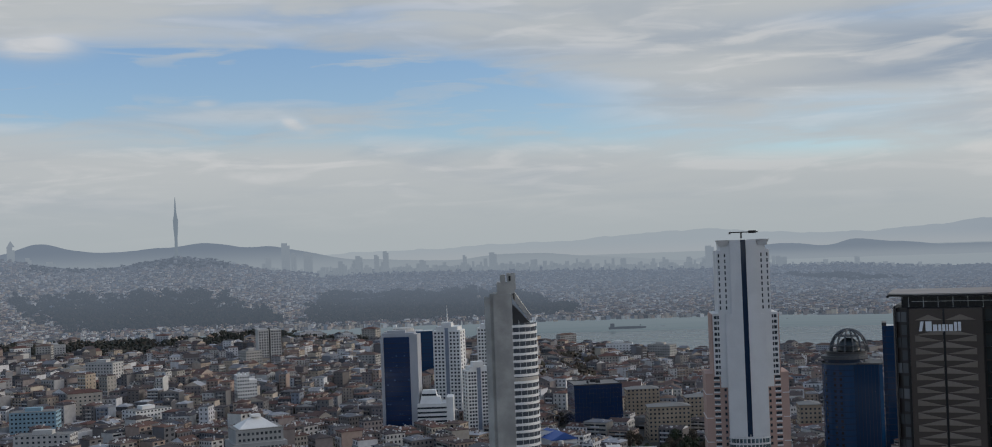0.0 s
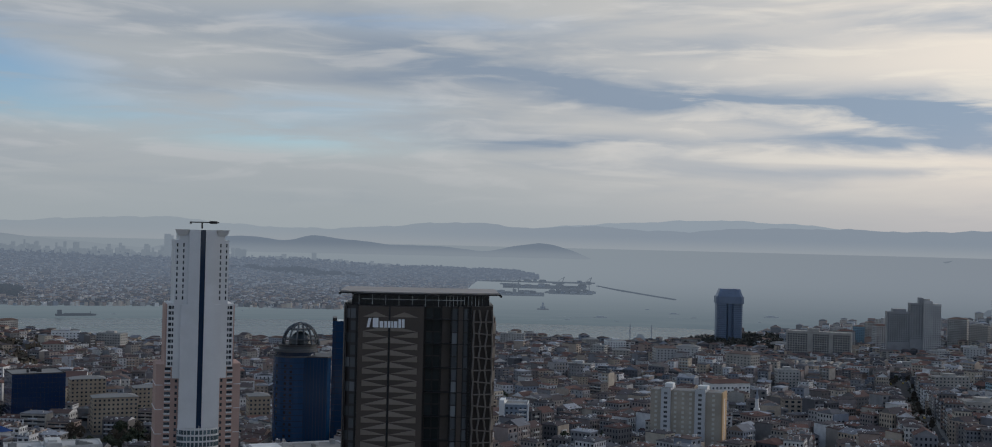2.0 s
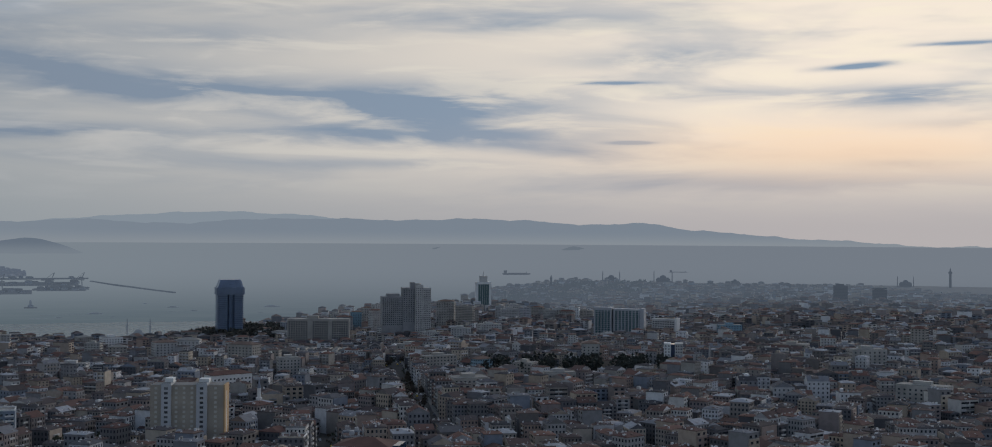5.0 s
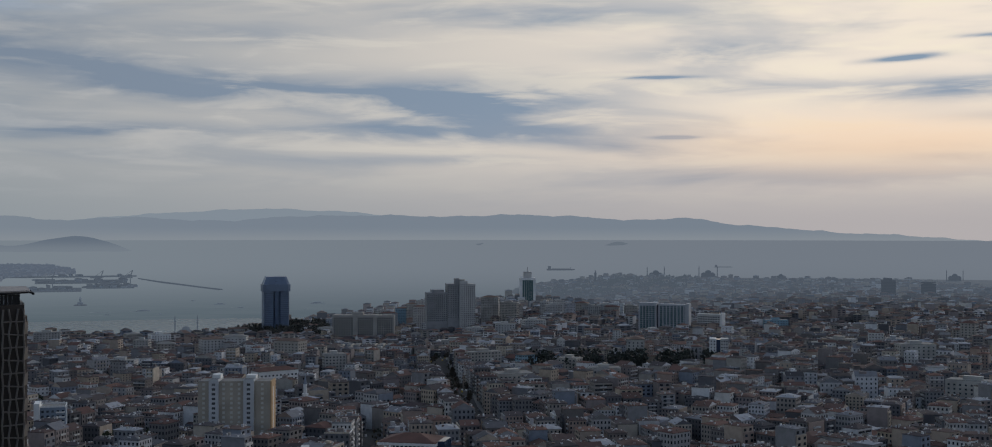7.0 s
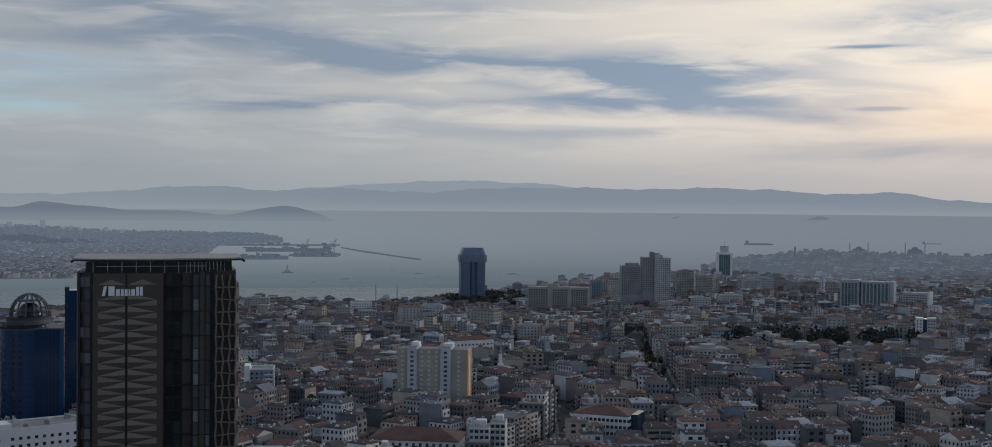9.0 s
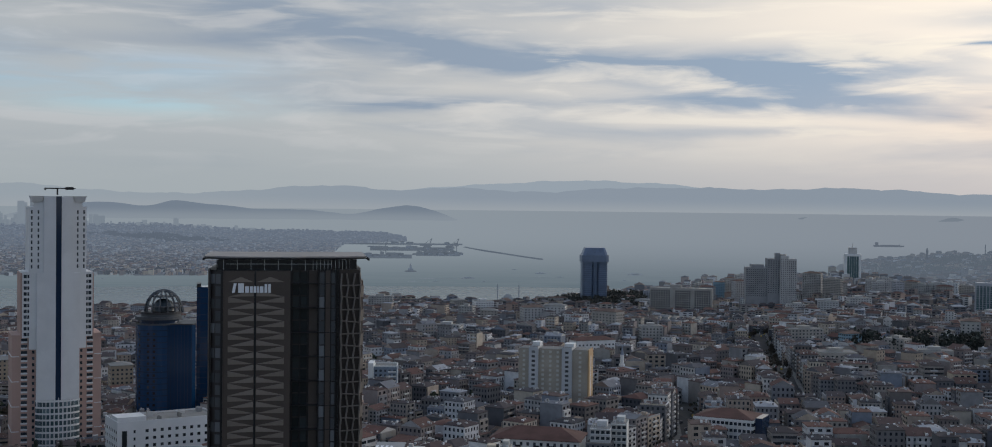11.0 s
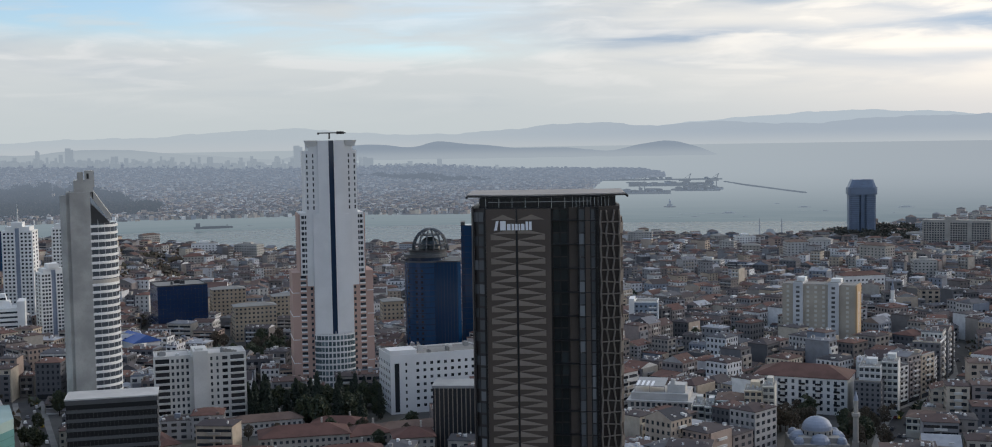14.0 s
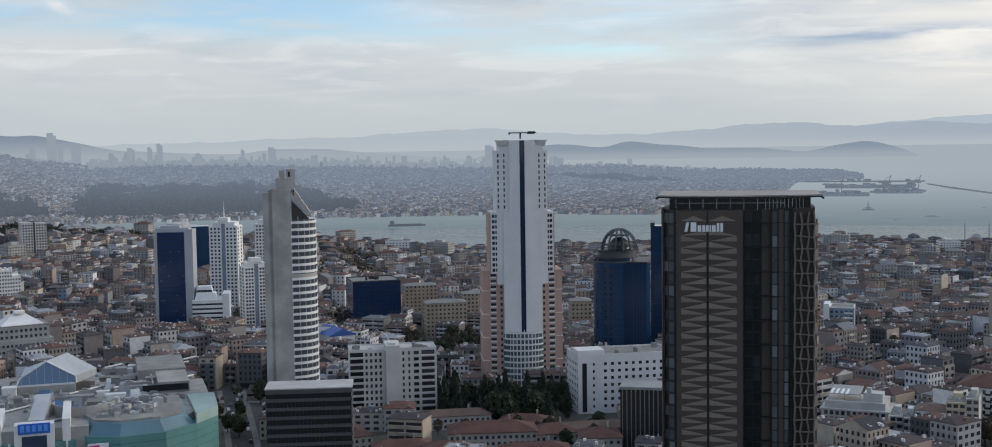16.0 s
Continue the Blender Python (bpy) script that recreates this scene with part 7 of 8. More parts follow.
def row_houses():
    """A closed row of narrow apartment houses with banded fronts beside the mosque."""
    rows = [(27.68, 566, 5.6, 17.6, 0), (28.22, 566, 4.8, 17.0, 1), (29.1, 566, 12.4, 20, 2), (30.14, 568, 8.0, 24.4, 3), (30.82, 570, 5.4, 26, 4), (35.2, 622, 10.2, 27, 5), (36.05, 631, 7.8, 28, 1), (37.9, 592, 24, 9.5, 6)]
    fronts = [(0.46, 0.46, 0.43), (0.58, 0.58, 0.56), (0.48, 0.52, 0.52), (0.54, 0.46, 0.35), (0.5, 0.48, 0.43), (0.58, 0.58, 0.58), (0.5, 0.49, 0.44)]
    paints = [material("row_house_render", c, 0.85, vary=0.2) for c in fronts]
    for az, r, w, h, k in rows:
        t = thing("row_apartment_house", "narrow rendered apartment house in a closed street row", "apartment house", az, r, 0, -az * 0.12, "street row houses")
        k, n = paints[k], max(2, round(w / 2.6))
        part("wall", Solid().box(-w / 2 + 0.05, w / 2 - 0.05, 0, 15, -1, h), k, t)
        part("cornice", Solid().box(-w / 2 + 0.02, w / 2 - 0.02, -1.2, 0.1, h - 0.3, h + 0.1), k, t)
        if w < 11:
            part("roof", Solid().box(-w / 2 + 0.3, w / 2 - 0.3, 0.4, 14.6, h, h + 0.25), ROOF_GREY, t)
            part("roof_house", Solid().box(-w * 0.2, w * 0.3, 6, 12, h + 0.2, h + 2.8), k, t)
        else:
            part("roof", Solid().hip(-w / 2, w / 2, 0, 15, h + 0.1, 2.4, 0.4), ROOF_BROWN, t)
        win = Solid().box(-w / n * 0.34, w / n * 0.34, -0.1, 0.2, 0, 1.5).mesh("window", WINDOW)
        bay = Solid().box(-w * 0.46, w * 0.46, -1.1, 0, 0, 0.95).mesh("balcony_band", k)
        for f in range(int((h - 1.2) / 3.0)):
            z = h - 2.4 - f * 3.0
            panes(t, win, [(x, -0.02, z) for x in spread(-w / 2, w / 2, n)])
            part("balcony_band", bay, None, t).location = (0, 0, z - 1.1)
        for i in range(3):
            part("roof_tank", Solid().tube(-w * 0.3 + i * w * 0.25, 3 + 3 * (i % 2), 0.5, h + 0.2, h + 1.4, 8), STEEL, t)


ROOF_BROWN = material("brown_roof_tile", (0.15, 0.10, 0.08), 0.85, grain=0.5, vary=0.3)
low_roofs()
row_houses()


def mosque():
    t = thing("mosque", "pale stone mosque with a lead-blue dome and half domes", "mosque", 33.15, 540, -0.5, 10)
    t.scale = (0.9, 0.9, 0.9)
    part("hall", Solid().box(-13, 13, 0, 26, 0, 9), STONE, t), part("drum_base", Solid().box(-9.5, 9.5, 3.5, 22.5, 9, 11.5), STONE, t)
    part("drum", Solid().tube(0, 13, 7.4, 11.5, 14, 20), STONE, t)
    part("dome", Solid().dome(0, 13, 14, 7.2, 6, 24, 6), LEAD, t, "lead-blue main dome")
    part("finial", Solid().tube(0, 13, 0.25, 20, 22.5, 6, 0.2), STEEL, t)
    for x, y in ((-8.5, 13), (8.5, 13), (0, 4.5), (0, 21.5)):
        part("half_dome", Solid().dome(x, y, 9, 5, 4.2, 16, 4), LEAD, t)
    for x, y in ((-10, 3), (10, 3), (-10, 23), (10, 23)):
        part("corner_dome", Solid().tube(x, y, 2.4, 9, 10.2, 12).dome(x, y, 10.2, 2.3, 2, 12, 3), LEAD, t)
    arch = [(4.2 * math.cos(a), 4.2 * math.sin(a)) for a in np.linspace(0, math.pi, 13)]
    s = Solid()
    s.add([(x, -0.2, 4.6 + z) for x, z in arch] + [(x, 0.1, 4.6 + z) for x, z in arch], [tuple(range(13))[::-1], tuple(range(13, 26))] + [(i, i + 1, 14 + i, 13 + i) for i in range(12)])
    part("great_arch", s, PALE_CONCRETE, t)
    m = Solid().box(-0.6, 0.6, -0.08, 0.2, 0, 2.2).mesh("window", WINDOW)
    panes(t, m, [(x, -0.15, 2) for x in (-10, -7, -2, 0, 2, 7, 10)] + [(x, -0.25, 5.6) for x in (-1.6, 0, 1.6)])
    for i in range(16):
        a = 2 * math.pi * i / 16
        part("drum_window", m, None, t).matrix_basis = pose(7.4 * math.cos(a), 13 + 7.4 * math.sin(a), 11.9, 0, 0, math.degrees(a) + 90) @ Matrix.Diagonal((0.6, 1, 0.7, 1))
    t = thing("minaret", "slim pale stone minaret with one balcony", "minaret", 34.62, 556, 0, 0)
    part("shaft", Solid().box(-1.5, 1.5, -1.5, 1.5, 0, 6).tube(0, 0, 1.25, 6, 17, 12, 0.9).tube(0, 0, 1.0, 18.6, 24, 12, 0.9), STONE, t)
    part("balcony", Solid().tube(0, 0, 1.2, 16.4, 17.4, 12, 1.5).tube(0, 0, 1.8, 17.4, 18.6, 12), STONE, t), part("cap", Solid().tube(0, 0, 1.1, 24, 28.5, 12, 0.03), LEAD, t)
    t = thing("minaret", "thin white minaret among the houses", "minaret", 36.15, 905, None, 0)
    part("shaft", Solid().tube(0, 0, 1.6, 0, 30, 10, 0.8).tube(0, 0, 2.2, 22, 23.4, 10), WHITE_PAINT, t), part("cap", Solid().tube(0, 0, 1.3, 30, 37, 10, 0.03), LEAD, t)


mosque()


def blocks():
    """Larger blocks that stand out of the roofs, and the row on the hill crest over the water."""
    rnd = random.Random(51)
    crest = [(36.6, -4.3), (37.6, -4.0), (38.7, -3.8), (39.5, -3.65), (40.3, -3.55), (41.0, -3.35), (41.6, -3.2), (44.3, -3.05), (44.9, -3.15), (45.4, -3.3), (47.0, -3.25), (47.8, -3.2), (48.7, -3.3), (49.6, -3.35), (50.4, -3.3),
             (55.6, -3.6), (57, -3.5), (58.5, -3.45), (60.2, -3.4), (36.0, -4.45), (33.0, -4.4)]
    jobs = [(az + rnd.uniform(-0.2, 0.2), rnd.uniform(2380, 2580), el, None) for az, el in crest] + [(az + 0.45, rnd.uniform(2380, 2580), el - 0.12, None) for az, el in crest]
    jobs += [(rnd.uniform(-21, 67), rnd.uniform(850, 2200), None, rnd.uniform(19, 31)) for _ in range(75)]
    for az, r, el, h in jobs:
        x, y = spot(az, r)
        gz = ground_z(x, y)
        if gz < -100 or (h and 31 < az < 37.5 and r < 900) or (h and 2 < az < 18 and r < 1000):
            continue
        if h is None:
            h = max(12.0, 140 + r * math.tan(radians(el)) - gz)
        w, d = rnd.uniform(16, 40), rnd.uniform(12, 22)
        t = thing("city_block", "larger rendered block of flats or offices among the houses", "apartment block", az, r, gz - 2, rnd.uniform(-35, 35), "larger blocks")
        m = rnd.choice((CREAM, PALE_CONCRETE, WHITE_PAINT, PALE_CONCRETE, CONCRETE, GREY_WALL, CREAM, LIGHT_BLUE if rnd.random() < 0.12 else CONCRETE))
        part("wall", Solid().box(-w / 2, w / 2, 0, d, -4, h), m, t)
        s = Solid()
        n, fl = max(3, int(w / rnd.uniform(3, 4.5))), max(3, int(h / 3.2))
        for k in range(fl):
            for x in spread(-w / 2 + 0.5, w / 2 - 0.5, n):
                s.box(x - 0.75, x + 0.75, -0.15, d + 0.15, 1.6 + k * 3.2, 2.95 + k * 3.2)
            for y in spread(0, d, 4):
                s.box(-w / 2 - 0.15, w / 2 + 0.15, y - 0.8, y + 0.8, 1.6 + k * 3.2, 3.1 + k * 3.2)
        tagged(part("glazing", s, WINDOW, t), kind="stuff")
        if rnd.random() < 0.4:
            part("roof", Solid().hip(-w / 2, w / 2, 0, d, h, 3, 0.5), rnd.choice((TILE_RED, ROOF_BROWN, ROOF_GREY)), t)
        else:
            part("roof", Solid().box(-w / 2 + 0.4, w / 2 - 0.4, 0.4, d - 0.4, h, h + 0.3), ROOF_GREY, t)
            part("roof_house", Solid().box(-w * 0.2, w * 0.15, d * 0.3, d * 0.7, h, h + 3), m, t)


blocks()


# ---- trees ----
def crown_mesh(name, stuff, h, r, n, seed, shape, size):
    """Many small leaf clumps inside an uneven outline."""
    rnd = random.Random(seed)
    s = Solid()
    for _ in range(n):
        z = rnd.random()
        a = rnd.uniform(0, 6.283)
        if shape == "tall":
            k = r * (1 - z) ** 0.6 * min(1, z * 6 + 0.35)
        else:
            k = r * math.sqrt(max(0.02, 1 - (2 * z - 0.9) ** 2)) * (0.8 + 0.35 * math.sin(3 * a + seed) * math.sin(5 * z + seed))
        k *= rnd.uniform(0.55, 1.05)
        c = Vector((k * math.cos(a), k * math.sin(a), z * h))
        q = Euler((rnd.uniform(0, 6), rnd.uniform(0, 6), rnd.uniform(0, 6))).to_matrix()
        w = size * rnd.uniform(0.6, 1.3)
        s.add([c + q @ Vector(p) * w for p in ((1, 0, -0.5), (-0.5, 0.87, -0.4), (-0.5, -0.87, -0.6), (0, 0, 0.8))], [(0, 1, 3), (1, 2, 3), (2, 0, 3), (0, 2, 1)])
    return s.mesh(name, stuff)


def trunk_mesh(h, r, limbs, seed):
    rnd = random.Random(seed)
    s = Solid().tube(0, 0, r, 0, h, 7, 0.55)
    for _ in range(limbs):
        a = rnd.uniform(0, 6.28)
        z = h * rnd.uniform(0.6, 1.0)
        s.bar((0, 0, z), (math.cos(a) * h * 0.5, math.sin(a) * h * 0.5, z + h * rnd.uniform(0.3, 0.7)), r * 0.35, 5)
    return s.mesh("trunk", BARK)


KINDS = {
    "broad": [(trunk_mesh(4.5, 0.3, 5, i), crown_mesh("crown", LEAF, 8, 4.4, 420, i, "round", 0.75), 3.2) for i in range(3)],
    "cypress": [(trunk_mesh(3, 0.25, 0, i), crown_mesh("crown", CYPRESS, 14, 2.3, 380, i, "tall", 0.6), 1.2) for i in range(3)],
    "bare": [(trunk_mesh(5, 0.28, 9, i), crown_mesh("crown", TWIG, 7, 3.6, 300, i, "round", 0.5), 3.5) for i in range(3)],
}
LABELS = {"broad": ("broadleaf_tree", "dull green broadleaf tree between buildings"), "cypress": ("cypress", "dark narrow cypress tree"), "bare": ("bare_tree", "brown bare winter tree beside the street")}


def tree(kind, az, r, size, rnd, dz=0.0):
    name, label = LABELS[kind]
    tr, cr, lift = KINDS[kind][rnd.randrange(3)]
    x, y = spot(az, r)
    ob = new(name)
    k = size * rnd.uniform(0.8, 1.2)
    ob.matrix_basis = pose(x, y, ground_z(x, y) - 0.2, 0, 0, rnd.uniform(0, 360)) @ Matrix.Diagonal((k, k, k * rnd.uniform(0.9, 1.15), 1))
    tagged(ob, label, "tree", kind + " trees")
    part("trunk", tr, None, ob)
    c = part("crown", cr, None, ob)
    c.location.z = lift


rnd = random.Random(77)
for i in range(46):
    tree("cypress" if i % 5 < 3 else "broad", rnd.uniform(7.0, 13.1), rnd.uniform(606, 655), 1.15, rnd)
for i in range(14):
    tree("broad" if i % 2 else "bare", rnd.uniform(6.8, 15), rnd.uniform(560, 600), 0.85, rnd)
for i in range(26):
    tree(rnd.choice(("broad", "bare")), rnd.uniform(5.6, 9.5), rnd.uniform(800, 880), 1.0, rnd)
for i in range(6):
    tree("broad", rnd.uniform(-3.2, 0), rnd.uniform(560, 700), 0.9, rnd)
for i in range(16):
    tree("broad", rnd.uniform(27.5, 30.6), rnd.uniform(815, 860), 1.1, rnd)
for i in range(9):
    tree("bare" if rnd.random() < 0.7 else "broad", rnd.uniform(30.6, 33.6), rnd.uniform(586, 626), 0.9, rnd)
    tree("bare", rnd.choice((31.2, 31.6, 34.5, 35.3, 35.8)) + rnd.uniform(-0.3, 0.3), rnd.uniform(560, 606), 1.0, rnd)
for i in range(22):
    tree("bare" if i % 3 else "broad", rnd.uniform(33.9, 36.2), rnd.uniform(566, 612), 0.8, rnd)
for i in range(24):
    f = rnd.random()
    tree("bare", 43.35 - 1.25 * f + rnd.uniform(-0.12, 0.12) + (0.35 if rnd.random() < 0.7 else -0.25), 960 + 480 * f, 0.7, rnd)


def woods(name, label, spots_, stuff, h, r, seed, squeeze=False):
    """A wood too thick to count: clumps of foliage in one mesh."""
    rnd = random.Random(seed)
    s = Solid()
    for x, y, z, k in spots_:
        for _ in range(9):
            c = Vector((x + rnd.gauss(0, r * k * 0.6), y + rnd.gauss(0, r * k * 0.6), z + h * k * rnd.uniform(0.25, 0.95)))
            q = Euler((rnd.uniform(0, 6), rnd.uniform(0, 6), rnd.uniform(0, 6))).to_matrix()
            w = r * k * rnd.uniform(0.35, 0.6)
            s.add([c + q @ Vector(p) * w for p in ((1, 0, -0.5), (-0.5, 0.87, -0.4), (-0.5, -0.87, -0.6), (0, 0, 0.8))], [(0, 1, 3), (1, 2, 3), (2, 0, 3), (0, 2, 1)])
    if squeeze:
        s.v = drawn(s.v).tolist()
    return tagged(new(name, s.mesh(name, stuff)), label, "woods", kind="stuff")


def scatter(az0, az1, r0, r1, n, seed, height=ground_zs, keep=lambda a, r: True):
    g = np.random.default_rng(seed)
    az, r = g.uniform(az0, az1, n), np.sqrt(g.uniform(r0 * r0, r1 * r1, n))
    ok = np.array([keep(a, b) for a, b in zip(az, r)])
    az, r = az[ok], r[ok]
    x, y = r * np.sin(np.radians(az)), r * np.cos(np.radians(az))
    return [(a, b, c, d) for a, b, c, d in zip(x, y, height(x, y), g.uniform(0.7, 1.3, len(x)))]


woods("cemetery_conifers", "dark band of conifers in an old cemetery", scatter(45.9, 54.8, 1255, 1330, 420, 1, keep=lambda a, r: math.sin(a * 3) > -0.75), CEMETERY_LEAF, 15, 3.4, 1)
woods("valley_woods", "brown leafless woods in the valley below the towers", scatter(1.2, 4.6, 1250, 1700, 130, 3), TWIG, 14, 7, 3)
woods("slope_woods", "dark trees on the slope round the blue tower", scatter(31.9, 37.2, 2370, 2590, 620, 4), SLOPE_LEAF, 13, 5, 4)
woods("park_woods", "dark trees of the old park on the plateau", scatter(-23, -5, 1750, 2350, 1100, 5, keep=lambda a, r: math.sin(a * 1.1 + 1) + math.sin(r * 0.013) > -0.9), SLOPE_LEAF, 13, 6, 5)
woods("street_trees", "scattered brown trees between the houses", scatter(-22, 70, 620, 2200, 1700, 6), TWIG, 9, 3.2, 6)
woods("yard_trees", "scattered dull green trees between the houses", scatter(-22, 70, 620, 2400, 1500, 7), LEAF, 9, 3.0, 7)
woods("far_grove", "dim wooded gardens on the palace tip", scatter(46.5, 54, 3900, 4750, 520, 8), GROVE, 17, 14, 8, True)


def wooded(az, el):
    """Whether the opposite shore is wooded, by direction and angle of rise."""
    ragged = 0.25 * np.sin(az * 5.1 + el * 3) + 0.2 * np.sin(az * 11.3 - el * 9)
    park = (np.abs(az + 15.8 + (el + 2.3) * 2.2) < 4.4 + ragged * 2) & (el < -1.5 + ragged * 0.5) & (el > -3.1)
    grove = (az > -8.3 + ragged) & (az < 3.0 + ragged * 3) & (el < -1.84 + ragged * 0.35) & (el > -3.2) & (el < -1.8 - np.maximum(az, 0) * 0.3)
    strip = (az > 12.3) & (az < 18.2) & (np.abs(el + 1.68 + (az - 12.5) * 0.055) < 0.17 - np.abs(az - 15.3) * 0.045)
    crest = (az < -10.8) & (az > -20.5) & (el > -0.42 + ragged * 0.3)
    return park | grove | strip | crest


def shore_spots(n, seed, low, high, keep):
    """Places over the opposite shore, spread evenly over the view of it."""
    g = np.random.default_rng(seed)
    az = g.uniform(low, high, n)
    r0, r1, z0, z1 = shore_of(az)
    e0, e1 = -np.degrees(np.arctan(247 / r0)), np.degrees(np.arctan((z1 - 140) / r1))
    el = e0 + (e1 - e0) * g.random(n)
    ok = keep(az, el, g)
    az, el = az[ok], el[ok]
    r = on_shore(az, el)
    x, y = r * np.sin(np.radians(az)), r * np.cos(np.radians(az))
    return x, y, over_z(x, y), r


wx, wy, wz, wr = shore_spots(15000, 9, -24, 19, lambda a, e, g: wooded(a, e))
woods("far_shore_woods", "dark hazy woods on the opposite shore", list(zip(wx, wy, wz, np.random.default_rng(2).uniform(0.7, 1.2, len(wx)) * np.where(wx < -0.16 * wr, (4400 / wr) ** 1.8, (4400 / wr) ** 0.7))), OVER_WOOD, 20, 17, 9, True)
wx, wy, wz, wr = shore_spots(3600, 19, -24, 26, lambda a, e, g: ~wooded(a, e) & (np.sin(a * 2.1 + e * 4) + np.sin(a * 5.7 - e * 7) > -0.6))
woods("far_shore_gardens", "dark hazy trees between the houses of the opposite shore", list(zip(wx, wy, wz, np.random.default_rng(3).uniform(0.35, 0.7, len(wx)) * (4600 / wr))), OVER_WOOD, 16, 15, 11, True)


# ---- roads and cars ----
ROADS = [("main_road", [(35.9, 530), (36.3, 600), (36.9, 650), (38.6, 692), (39.3, 760), (39.0, 860)], 11), ("boulevard", [(44.2, 860), (43.35, 960), (42.9, 1100), (42.5, 1250), (42.1, 1450)], 20), ("side_street", [(-0.9, 470), (-1.7, 545), (-1.9, 610), (-2.3, 720)], 10)]


def along(line, step):
    pts = [Vector(spot(a, r)) for a, r in line]
    out = []
    for p, q in zip(pts[:-1], pts[1:]):
        n = max(1, int((q - p).length / step))
        out += [p.lerp(q, i / n) for i in range(n)]
    return out + [pts[-1]]


def car_meshes(colour):
    body = Solid().prism([(-2.1, -0.85), (2.1, -0.85), (2.1, 0.85), (-2.1, 0.85)], 0.3, 0.85, 0.96).prism([(-1.3, -0.78), (1.0, -0.78), (1.0, 0.78), (-1.3, 0.78)], 0.85, 1.42, 0.78)
    return body.mesh("body", material("car_paint", colour, 0.35, 0.2, vary=0.03))


def roads():
    rnd = random.Random(8)
    bodies = [car_meshes(c) for c in ((0.5, 0.5, 0.5), (0.03, 0.03, 0.035), (0.65, 0.65, 0.65), (0.16, 0.03, 0.03), (0.12, 0.13, 0.15), (0.05, 0.05, 0.06), (0.2, 0.2, 0.2), (0.5, 0.36, 0.03))]
    glassy = Solid().prism([(-1.2, -0.8), (0.9, -0.8), (0.9, 0.8), (-1.2, 0.8)], 0.92, 1.3, 0.86).mesh("windows", BLACK_GLASS)
    wheel = Solid().bar((0, -0.1, 0), (0, 0.1, 0), 0.33, 10).mesh("wheel", BLACK_METAL)
    for name, line, wide in ROADS:
        pts = along(line, 12)
        s, side = Solid(), Solid()
        for p, q in zip(pts[:-1], pts[1:]):
            d = (q - p).normalized()
            n = Vector((d.y, -d.x))
            zp, zq = ground_z(*p) + 0.2, ground_z(*q) + 0.2
            for sol, a, b, up in ((s, -wide / 2, wide / 2, 0.0), (side, -wide / 2 - 3, -wide / 2, 0.14), (side, wide / 2, wide / 2 + 3, 0.14)):
                sol.add([(*(p + n * a), zp + up), (*(p + n * b), zp + up), (*(q + n * b), zq + up), (*(q + n * a), zq + up), (*(p + n * a), zp - 1), (*(p + n * b), zp - 1), (*(q + n * b), zq - 1), (*(q + n * a), zq - 1)],
                        [(0, 1, 2, 3), (0, 3, 7, 4), (1, 5, 6, 2)])
            m = (p + q) / 2
            for lane in (-wide / 2 + 1.3, -wide / 5, wide / 5, wide / 2 - 1.3):
                if rnd.random() < 0.42:
                    c = new("car")
                    c.matrix_basis = pose(*(m + n * lane), ground_z(*m) + 0.22, 0, 0, math.degrees(math.atan2(d.y, d.x)))
                    tagged(c, "small passenger car on the asphalt road", "car", "cars on the road")
                    body = part("body", rnd.choice(bodies), None, c)
                    part("windows", glassy, None, c)
                    for wx in (-1.3, 1.3):
                        for wy in (-0.8, 0.8):
                            part("wheel", wheel, None, c).location = (wx, wy, 0.33)
        tagged(new(name, s.mesh(name, ASPHALT)), "dark asphalt street between apartment rows", "road", kind="structure")
        tagged(new(name + "_pavement", side.mesh(name + "_pavement", PAVING)), "pale raised pavement along the street", "pavement", kind="structure")


roads()


